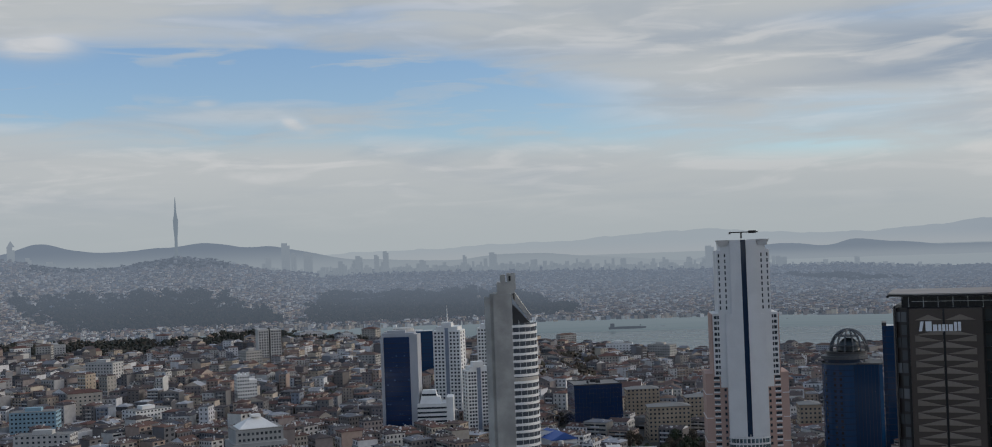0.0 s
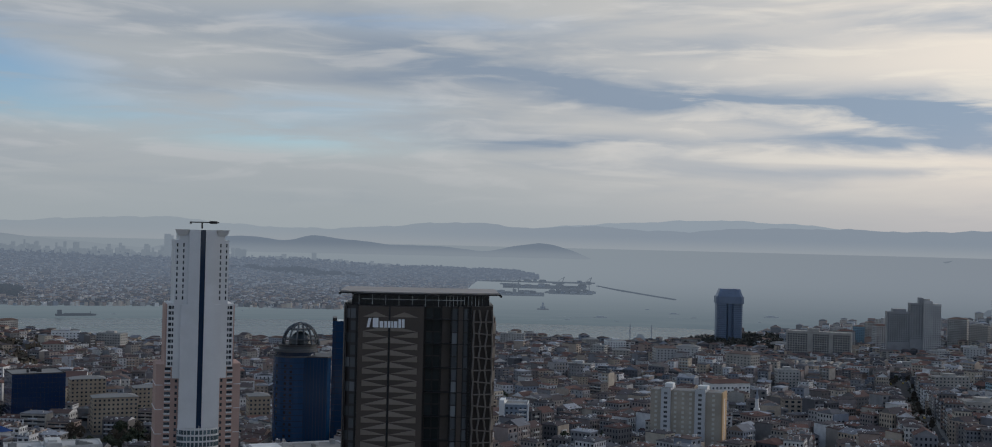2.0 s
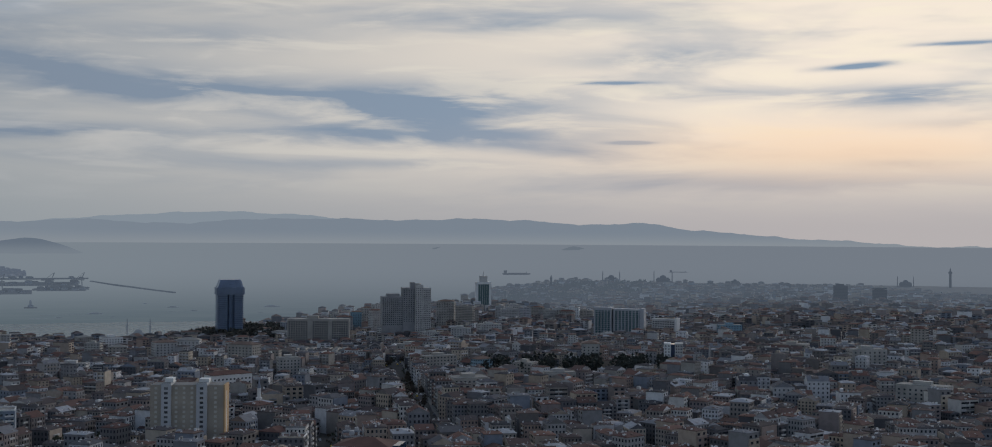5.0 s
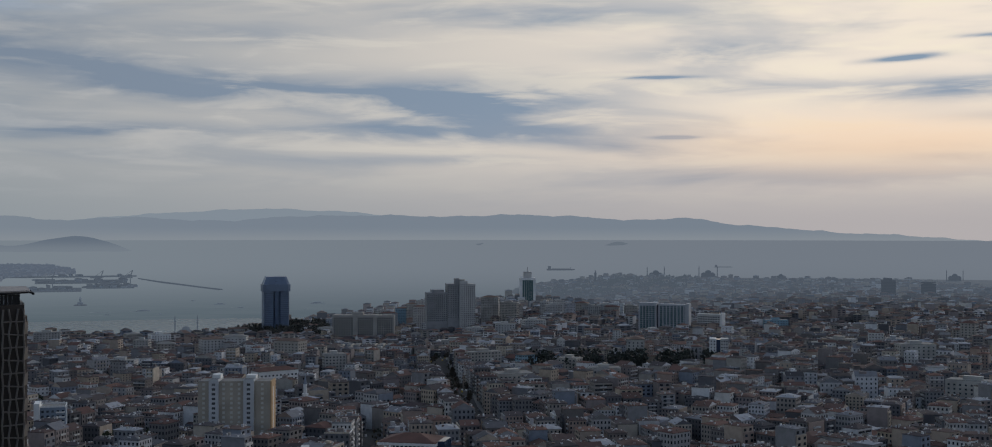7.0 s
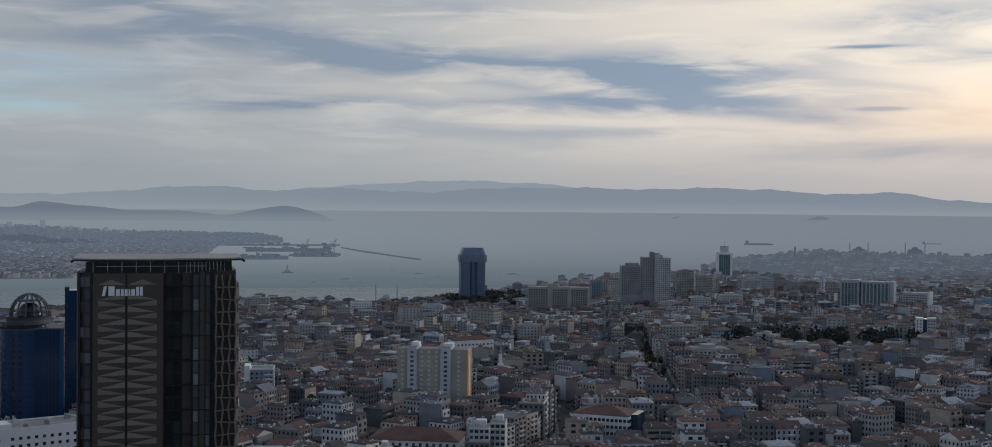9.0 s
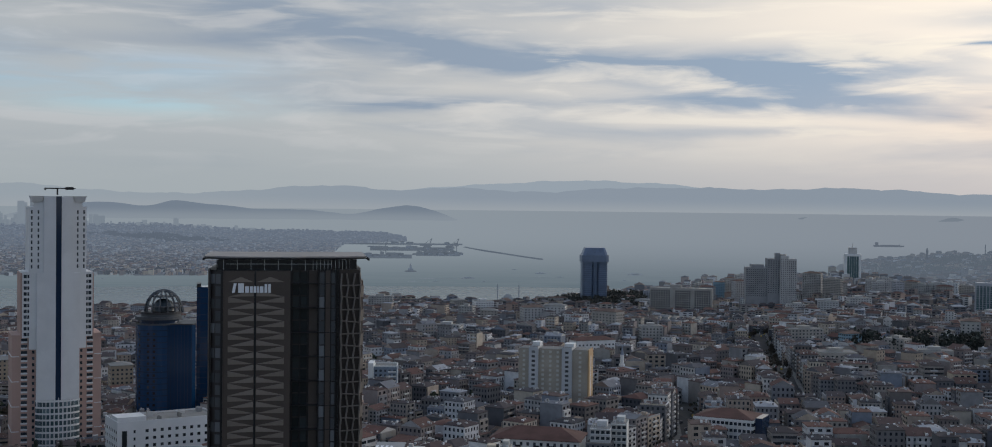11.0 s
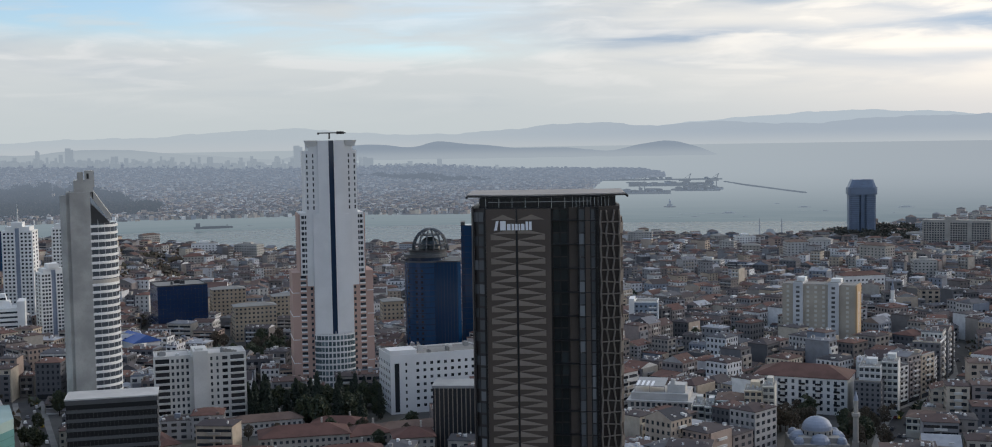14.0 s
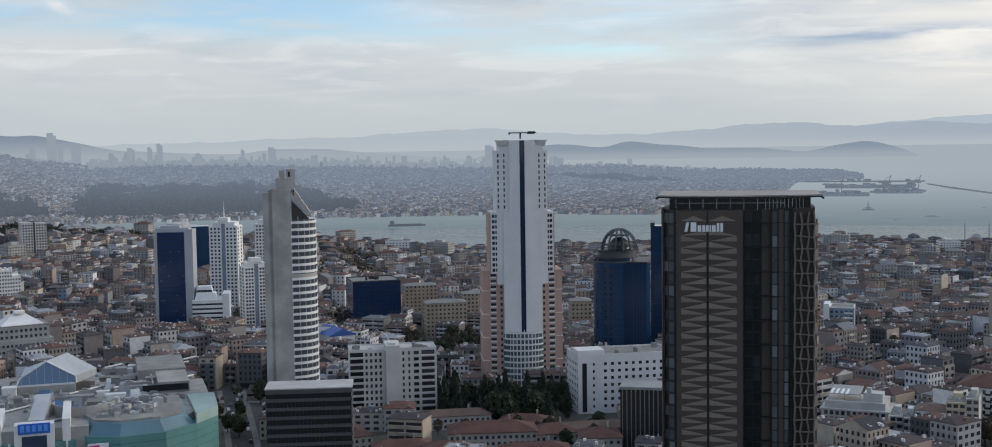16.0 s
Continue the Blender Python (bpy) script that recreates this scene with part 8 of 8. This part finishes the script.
# ---- the houses of the city ----
def house(w, d, floors, roof, seed, detail):
    """One house as points, faces and the material of each face: wall, roof, glass, trim, clutter."""
    rnd = random.Random(seed)
    v, f, m = [], [], []

    def put(solid, k):
        o = len(v)
        v.extend(solid.v)
        f.extend(tuple(i + o for i in q) for q in solid.f)
        m.extend([k] * len(solid.f))

    h = floors * 3.0 + 0.8
    x0, x1, y0, y1 = -w / 2, w / 2, -d / 2, d / 2
    body = Solid().box(x0, x1, y0, y1, -8, h)
    body.f = body.f[1:]
    put(body, 0)
    if roof == "hip":
        put(Solid().hip(x0, x1, y0, y1, h, min(w, d) * rnd.uniform(0.1, 0.2), 0.4, rnd.uniform(0.35, 0.5)), 1)
    elif roof == "gable":
        k = min(w, d) * rnd.uniform(0.12, 0.24)
        if rnd.random() < 0.5:
            put(Solid().add([(x0, y0 - 0.4, h), (x1, y0 - 0.4, h), (x1, y1 + 0.4, h), (x0, y1 + 0.4, h), (x0, 0, h + k), (x1, 0, h + k)], [(0, 1, 5, 4), (2, 3, 4, 5)]), 1)
            put(Solid().add([(x0, y0, h), (x0, y1, h), (x0, 0, h + k * 0.97), (x1, y0, h), (x1, y1, h), (x1, 0, h + k * 0.97)], [(0, 2, 1), (3, 4, 5)]), 0)
        else:
            put(Solid().add([(x0 - 0.4, y0, h), (x1 + 0.4, y0, h), (x1 + 0.4, y1, h), (x0 - 0.4, y1, h), (0, y0, h + k), (0, y1, h + k)], [(0, 4, 5, 3), (1, 2, 5, 4)]), 1)
            put(Solid().add([(x0, y0, h), (x1, y0, h), (0, y0, h + k * 0.97), (x0, y1, h), (x1, y1, h), (0, y1, h + k * 0.97)], [(0, 1, 2), (3, 5, 4)]), 0)
    else:
        put(Solid().box(x0 + 0.3, x1 - 0.3, y0 + 0.3, y1 - 0.3, h, h + 0.2), 1)
        if detail > 0:
            for a in ((x0, x1, y0, y0 + 0.3), (x0, x0 + 0.3, y0, y1), (x1 - 0.3, x1, y0, y1)):
                put(Solid().box(*a, h, h + 0.8), 0)
        a, b = x0 + w * rnd.uniform(0.1, 0.6), y0 + d * rnd.uniform(0.15, 0.6)
        put(Solid().box(a, a + 2.6, b, b + 3.2, h, h + 2.4), 0)
        if rnd.random() < 0.35:
            put(Solid().box(x0 + 1.5, x1 - 1.5, y0 + 2.2, y1 - 2, h, h + 2.8), 0)
            put(Solid().box(x0 + 1.1, x1 - 1.1, y0 + 1.8, y1 - 1.6, h + 2.8, h + 3.1), 1)
    for _ in range(0 if detail < 1 else rnd.choice((2, 3, 4)) if detail == 1 else 10):
        a, b, c = rnd.uniform(x0 + 0.5, x1 - 1.5), rnd.uniform(y0 + 0.5, y1 - 1.5), rnd.uniform(0.4, 1.7)
        put(Solid().box(a, a + c, b, b + c * rnd.uniform(0.5, 1.4), h, h + rnd.uniform(0.7, 1.9)), 4)
    if detail == 2:
        # glass a little proud of the wall, a storey bay over the street, balconies
        style, bay = rnd.choice(("punched", "wide", "strip", "punched", "wide")), rnd.random() < 0.55
        if bay:
            put(Solid().box(x0 + w * 0.06, x1 - w * 0.06, y0 - 1.0, y0 + 0.1, 3.2, h - rnd.choice((0, 0, 3))), 0)
        put(Solid().add([(x0 + 0.6, y0 - 0.06, 0.3), (x1 - 0.6, y0 - 0.06, 0.3), (x1 - 0.6, y0 - 0.06, 2.8), (x0 + 0.6, y0 - 0.06, 2.8)], [(0, 1, 2, 3)]), 2)
        for side in range(4):
            ln = w if side < 2 else d
            n, ww, hh = {"punched": (max(2, int(ln / 2.7)), 0.6, 1.5), "wide": (max(2, int(ln / 3.9)), 1.25, 1.45), "strip": (max(1, int(ln / 7)), 0.0, 1.25)}[style if side < 2 else "punched"]
            ww = ww or ln / n * 0.44
            if side > 1 and rnd.random() < 0.3:
                continue
            for k in range(1 if side == 0 else 0, floors):
                for i in range(n):
                    t = -ln / 2 + ln * (i + 0.5) / n
                    z, e = 1.3 + k * 3.0, 0.06
                    if side == 0:
                        y = y0 - e - (1.0 if bay and abs(t) + ww < w * 0.43 and z + hh < h - 3 else 0.0)
                        q = [(t - ww, y, z), (t + ww, y, z), (t + ww, y, z + hh), (t - ww, y, z + hh)]
                    elif side == 1:
                        q = [(t + ww, y1 + e, z), (t - ww, y1 + e, z), (t - ww, y1 + e, z + hh), (t + ww, y1 + e, z + hh)]
                    elif side == 2:
                        q = [(x0 - e, t + ww, z), (x0 - e, t - ww, z), (x0 - e, t - ww, z + hh), (x0 - e, t + ww, z + hh)]
                    else:
                        q = [(x1 + e, t - ww, z), (x1 + e, t + ww, z), (x1 + e, t + ww, z + hh), (x1 + e, t - ww, z + hh)]
                    put(Solid().add(q, [(0, 1, 2, 3)]), 2)
        wide = rnd.choice((0.0, 0.3, 0.3, 0.7))
        if wide:
            for k in range(1, floors):
                z = 0.3 + k * 3.0
                for y, sg in ((y0 - (1.0 if bay else 0), -1), (y1, 1)):
                    put(Solid().box(-w * wide * 0.6, w * wide * 0.6, min(y, y + 0.9 * sg), max(y, y + 0.9 * sg), z, z + 0.9), 3)
    elif detail == 1:
        for side in range(4):
            if side > 1 and rnd.random() < 0.6:
                continue
            ln = w if side < 2 else d
            n = max(2, int(ln / 3.7))
            for k in range(floors):
                for i in range(n):
                    t, ww, z, e = -ln / 2 + ln * (i + 0.5) / n, 0.6, 1.2 + k * 3.0, 0.08
                    q = ([(t - ww, y0 - e, z), (t + ww, y0 - e, z), (t + ww, y0 - e, z + 1.4), (t - ww, y0 - e, z + 1.4)], [(t + ww, y1 + e, z), (t - ww, y1 + e, z), (t - ww, y1 + e, z + 1.4), (t + ww, y1 + e, z + 1.4)],
                         [(x0 - e, t + ww, z), (x0 - e, t - ww, z), (x0 - e, t - ww, z + 1.4), (x0 - e, t + ww, z + 1.4)], [(x1 + e, t - ww, z), (x1 + e, t + ww, z), (x1 + e, t + ww, z + 1.4), (x1 + e, t - ww, z + 1.4)])[side]
                    put(Solid().add(q, [(0, 1, 2, 3)]), 2)
        if rnd.random() < 0.6:
            a = rnd.uniform(0.2, 0.48)
            for k in range(1, floors):
                z = 0.25 + k * 3.0
                put(Solid().box(-w * a, w * a, y0 - 0.9, y0, z, z + 0.85), 3), put(Solid().box(-w * a, w * a, y1, y1 + 0.9, z, z + 0.85), 3)
        if roof != "flat" and rnd.random() < 0.5:
            a, b = rnd.uniform(-w * 0.3, 0), rnd.uniform(-d * 0.3, 0)
            put(Solid().box(a, a + w * 0.3, b, b + 3.4, h, h + min(w, d) * 0.12 + 1.6), 0)
    elif detail == 0:
        for k in range(floors):
            z, e = 1.2 + k * 3.0, 0.1
            for a, b in ((-0.42, -0.12), (0.1, 0.4)):
                put(Solid().add([(w * a, y0 - e, z), (w * b, y0 - e, z), (w * b, y0 - e, z + 1.5), (w * a, y0 - e, z + 1.5)], [(0, 1, 2, 3)]), 2)
                put(Solid().add([(w * b, y1 + e, z), (w * a, y1 + e, z), (w * a, y1 + e, z + 1.5), (w * b, y1 + e, z + 1.5)], [(0, 1, 2, 3)]), 2)
    return np.array(v), f, np.array(m)


def merged(name, plans, spots_, stuffs, label, squeeze=False):
    """Many houses in one mesh, no two of quite the same size. spots_: x, y, z, turn, plan."""
    g = np.random.default_rng(len(spots_))
    vs, loops, totals, mats = [], [], [], []
    base = 0
    for k, (v, f, m) in enumerate(plans):
        s = spots_[spots_[:, 4] == k]
        if not len(s):
            continue
        c, n = np.cos(s[:, 3]), np.sin(s[:, 3])
        u, t, h = g.uniform(0.86, 1.0, (len(s), 1)), g.uniform(0.8, 1.06, (len(s), 1)), g.uniform(0.72, 1.2, (len(s), 1))
        x = s[:, :1] + c[:, None] * v[:, 0] * u - n[:, None] * v[:, 1] * t
        y = s[:, 1:2] + n[:, None] * v[:, 0] * u + c[:, None] * v[:, 1] * t
        z = s[:, 2:3] + v[:, 2] * h
        vs.append(np.stack([x, y, z], -1).reshape(-1, 3))
        li = np.concatenate([np.array(q) for q in f])
        loops.append((li[None] + base + (np.arange(len(s)) * len(v))[:, None]).ravel())
        totals.append(np.tile([len(q) for q in f], len(s)))
        mats.append(np.tile(m, len(s)))
        base += len(s) * len(v)
    vs, loops, totals, mats = (np.concatenate(a) for a in (vs, loops, totals, mats))
    if squeeze:
        vs = drawn(vs)
    me = bpy.data.meshes.new(name)
    me.vertices.add(len(vs)), me.loops.add(len(loops)), me.polygons.add(len(totals))
    me.vertices.foreach_set("co", vs.ravel()), me.loops.foreach_set("vertex_index", loops.astype(np.int32))
    me.polygons.foreach_set("loop_start", np.r_[0, np.cumsum(totals)[:-1]].astype(np.int32))
    me.polygons.foreach_set("material_index", mats.astype(np.int32))
    me.polygons.foreach_set("use_smooth", np.zeros(len(totals), bool))
    for s in stuffs:
        me.materials.append(s)
    me.update(calc_edges=True)
    return tagged(new(name, me), label, "houses", kind="stuff")


def quarters(seed, r0, r1, gap, az0=-26, az1=72, unit=1.0, zmin=-103.0):
    """House plots in rows, quarter by quarter, each quarter turned its own way."""
    g = np.random.default_rng(seed)
    cx, cy = [], []
    for x in np.arange(-1600, 3400, gap):
        for y in np.arange(0, 3500, gap):
            cx.append(x + g.uniform(-0.4, 0.4) * gap), cy.append(y + g.uniform(-0.4, 0.4) * gap)
    c = np.c_[cx, cy]
    r = np.hypot(c[:, 0], c[:, 1])
    a = np.degrees(np.arctan2(c[:, 0], c[:, 1]))
    c = c[(r > r0 - gap) & (r < r1 + gap) & (a > az0 - 12) & (a < az1 + 12)]
    turns = g.uniform(-1.2, 1.2, len(c)) - np.arctan2(c[:, 0], c[:, 1]) * 0.3
    out = []
    for i, (p, t) in enumerate(zip(c, turns)):
        near = np.hypot(*(c - p).T) < gap * 3
        half = gap * 1.1
        rows = []
        b = -half
        k = 0
        while b < half:
            x = -half + g.uniform(0, 8)
            run = 0
            while x < half:
                w = g.choice([8, 11, 11, 15, 18]) * unit
                rows.append((x + w / 2, b, w, math.pi if k % 2 else 0.0))
                run += 1
                x += w + (0.2 if run % 6 else 6.5) * unit
            b += (13.9 if k % 2 == 0 else 19.5) * unit
            k += 1
        q = np.array(rows)
        x, y = p[0] + q[:, 0] * math.cos(t) - q[:, 1] * math.sin(t), p[1] + q[:, 0] * math.sin(t) + q[:, 1] * math.cos(t)
        d = (x[:, None] - c[near, 0]) ** 2 + (y[:, None] - c[near, 1]) ** 2
        own = d.argmin(1) == np.where(np.where(near)[0] == i)[0][0]
        out.append(np.c_[x, y, q[:, 2], np.full(len(x), t) + q[:, 3]][own])
    o = np.concatenate(out)
    r, a = np.hypot(o[:, 0], o[:, 1]), np.degrees(np.arctan2(o[:, 0], o[:, 1]))
    z = ground_zs(o[:, 0], o[:, 1])
    ok = (r > r0) & (r < r1) & (a > az0) & (a < az1) & (z > zmin) & (g.random(len(o)) < 0.9)
    return o[ok], z[ok]


def clear_of(x, y):
    """Whether a plot is free of great buildings, roads and woods."""
    ok = np.ones(len(x), bool)
    r, a = np.hypot(x, y), np.degrees(np.arctan2(x, y))
    for ob in [o for o in scene.objects if o.parent is None and o.type == "EMPTY" and o.children and o.name.split(".")[0] not in NOT_IN_WAY]:
        pts = [c.matrix_local @ Vector(k) for c in ob.children for k in c.bound_box]
        if not pts:
            continue
        bx = (min(p.x for p in pts) - 8, max(p.x for p in pts) + 8, min(p.y for p in pts) - 10, max(p.y for p in pts) + 8)
        inv = ob.matrix_basis.inverted()
        lx = inv[0][0] * x + inv[0][1] * y + inv[0][3]
        ly = inv[1][0] * x + inv[1][1] * y + inv[1][3]
        ok &= ~((lx > bx[0]) & (lx < bx[1]) & (ly > bx[2]) & (ly < bx[3]))
    for _, line, wide in ROADS:
        for p in along(line, 6):
            ok &= np.hypot(x - p.x, y - p.y) > wide / 2 + 9
    for a0, a1, r0, r1 in ((6.6, 15.5, 520, 668), (5.4, 9.6, 790, 885), (45.9, 54.9, 1245, 1335), (27.4, 30.7, 805, 868), (31.6, 34.9, 470, 572), (33.6, 35.2, 570, 612), (30.5, 33.7, 570, 640), (-4, 0.2, 500, 560), (32.6, 37.2, 2380, 2600), (-24, -5, 1800, 2350)):
        ok &= ~((a > a0) & (a < a1) & (r > r0) & (r < r1))
    return ok


NOT_IN_WAY = {"cypress", "broadleaf_tree", "bare_tree", "car", "cargo_ship", "boat", "skyline_tower", "harbour_shed", "harbour_crane"}


def plans_for(detail, unit, seed):
    g = random.Random(seed)
    out, index = [], {}
    for w in (8, 11, 15, 18):
        for k in range(9 if detail == 2 else 8):
            floors = g.choice((3, 4, 5, 5, 6, 6, 7)) if detail == 2 else g.choice((2, 3, 3, 4, 4, 5, 6))
            index.setdefault(w, []).append(len(out))
            if detail == 2 and k > 3:
                floors = g.choice((3, 3, 4, 4))
                index[w].pop()
                index.setdefault("low", []).append(len(out))
                out.append(house(w, 13.6, floors, g.choice(("hip", "hip", "gable", "flat")), g.randrange(9999), detail))
                continue
            out.append(house(w * unit, 13.6 * unit, floors, g.choice(("hip", "hip", "gable", "flat", "hip", "gable", "hip")), g.randrange(9999), detail))
    if detail == 2:
        for k in range(4):
            index.setdefault("tall", []).append(len(out))
            out.append(house(15, 14, 8 + k % 2, ("flat", "gable")[k % 2], 600 + k, 2))
    return out, index


def settle(o, z, index, unit, seed, low=False):
    g = random.Random(seed)
    pick = []
    for x, y, w, _ in o:
        az, r = math.degrees(math.atan2(x, y)), math.hypot(x, y)
        kind = index["low"] if low and (0.8 < az < 17 and r < 1000 or -12 < az < 1 and r < 720) else index[min((8, 11, 15, 18), key=lambda k: abs(k - w / unit))]
        pick.append(g.choice(kind))
    dz = np.random.default_rng(seed).normal(-0.5, 1.3, len(z))
    return np.c_[o[:, 0], o[:, 1], z + dz, o[:, 3], pick]


FACES = [WALL_MIX, ROOF_MIX, PANE, CLUTTER, CLUTTER]
TRIM = assorted("balcony_front", [(0.56, 0.56, 0.54), (0.4, 0.36, 0.31), (0.25, 0.25, 0.25), (0.6, 0.6, 0.6)], 0.8)
FACES[3] = TRIM

# houses near the viewer stand singly, the rest in masses
o, z = quarters(1, 455, 1000, 170)
ok = clear_of(o[:, 0], o[:, 1])
o, z = o[ok], z[ok]
plans, index = plans_for(2, 1.0, 3)
s = settle(o, z, index, 1.0, 4, True)
# rows that line the streets
rowed = []
rnd = random.Random(14)
for name, line, wide in ROADS[:2]:
    for side in (-1, 1):
        for p, q in zip(along(line, 15.4)[:-1], along(line, 15.4)[1:]):
            d = (q - p).normalized()
            n = Vector((d.y, -d.x)) * side
            c = (p + q) / 2 + n * (wide / 2 + 10)
            if rnd.random() < 0.95:
                rowed.append((c.x, c.y, ground_z(c.x, c.y), math.atan2(d.y, d.x) + (math.pi if side > 0 else 0), rnd.choice(index[15] if name == "boulevard" else index["tall"] if side < 0 else index["low"])))
rowed = np.array(rowed)
keep = np.hypot(rowed[:, 0], rowed[:, 1]) > 612
rowed = rowed[keep]
s = np.concatenate([s, rowed])
far = np.hypot(s[:, 0], s[:, 1])
order = np.argsort(far)
near, rest = s[order[:232]], s[order[232:]]
ROLES = [("wall", WALL_ONE), ("roof", ROOF_ONE), ("glazing", NEAR_PANE), ("balcony_front", TRIM), ("roof_clutter", CLUTTER)]
cache = {}


def split_plan(k):
    """The meshes of one house, part by part; single windows apart."""
    if k not in cache:
        v, f, m = plans[k]
        made = []
        for role, (name, stuff) in enumerate(ROLES):
            fs = [q for q, mm in zip(f, m) if mm == role]
            if not fs:
                continue
            used = sorted({i for q in fs for i in q})
            at = {i: n for n, i in enumerate(used)}
            me = bpy.data.meshes.new(name)
            me.from_pydata(v[used].tolist(), [], [tuple(at[i] for i in q) for q in fs])
            me.materials.append(stuff)
            made.append((name, me))
        cells = [v[list(q)].mean(0) for q, mm in zip(f, m) if mm == 2]
        faces = []
        for q, mm in zip(f, m):
            if mm == 2:
                e = v[q[1]] - v[q[0]]
                faces.append(math.degrees(math.atan2(e[1], e[0])))
        cache[k] = made, list(zip(cells, faces))
    return cache[k]


single = Solid().box(-0.68, 0.68, -0.02, 0.1, -0.78, 0.78).mesh("window", NEAR_PANE)
for n, (x, y, zz, t, k) in enumerate(near):
    h = new("apartment_house")
    h.matrix_basis = pose(x, y, zz, 0, 0, math.degrees(t)) @ Matrix.Diagonal((rnd.uniform(0.85, 1.02), rnd.uniform(0.85, 1.02), rnd.uniform(0.85, 1.12), 1))
    tagged(h, "rendered city apartment house with rows of dark windows", "apartment house", "apartment houses")
    made, cells = split_plan(int(k))
    for name, me in made:
        if name == "glazing" and n < 1:
            for c, tt in cells:
                part("window", single, None, h).matrix_basis = pose(*c, 0, 0, tt)
            continue
        ob = part(name, me, None, h)
        if name in ("glazing", "balcony_front", "roof_clutter"):
            tagged(ob, kind="stuff")
merged("near_houses", plans, rest, [WALL_MIX, ROOF_MIX, NEAR_PANE, TRIM, CLUTTER], "dense rendered apartment houses with brown roofs")
plans1, index1 = plans_for(1, 1.05, 5)
o, z = quarters(2, 1000, 1750, 230, unit=1.05)
ok = clear_of(o[:, 0], o[:, 1])
s1 = settle(o[ok], z[ok], index1, 1.05, 6)
merged("middle_houses", plans1, s1, FACES, "dense rendered apartment houses with brown roofs")
plans0, index0 = plans_for(0, 1.08, 7)
o, z = quarters(3, 1750, 2650, 260, unit=1.08)
ok = clear_of(o[:, 0], o[:, 1])
s0 = settle(o[ok], z[ok], index0, 1.08, 8)
merged("distant_houses", plans0, s0, FACES, "dense distant houses with brown and grey roofs")
# ridge houses and their panes carry the haze as emission
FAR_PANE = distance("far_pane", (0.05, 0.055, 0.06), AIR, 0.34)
o, z = quarters(4, 2650, 5200, 380, 36, 74, 1.4)
s00 = settle(o, z, index0, 1.4, 9)
big = [(v * 1.2, f, m) for v, f, m in plans_for(-1, 1.08, 7)[0]]
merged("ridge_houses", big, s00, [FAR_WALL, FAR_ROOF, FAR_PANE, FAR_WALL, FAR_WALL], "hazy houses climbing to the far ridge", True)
# the opposite shore
g = np.random.default_rng(15)
wx, wy, wz, wr = shore_spots(60000, 15, -25, 26.2, lambda a, e, g: (~wooded(a, e) | (g.random(len(a)) < 0.05)) & ((e > -3.22) | (g.random(len(a)) < 0.35)) & (g.random(len(a)) < np.where(np.sin(a * 2.1 + e * 4) + np.sin(a * 5.7 - e * 7) < -0.9, 0.4, 1.0)))
n = len(wx)
plans9 = [house(random.Random(k).uniform(8, 20), 11, (1, 2, 2, 3, 2, 3, 4)[k % 7], ("hip", "flat", "gable")[k % 3], k, -1) for k in range(14)]
s9 = np.c_[wx, wy, wz, g.uniform(-0.8, 0.8, n), g.integers(0, len(plans9), n)]
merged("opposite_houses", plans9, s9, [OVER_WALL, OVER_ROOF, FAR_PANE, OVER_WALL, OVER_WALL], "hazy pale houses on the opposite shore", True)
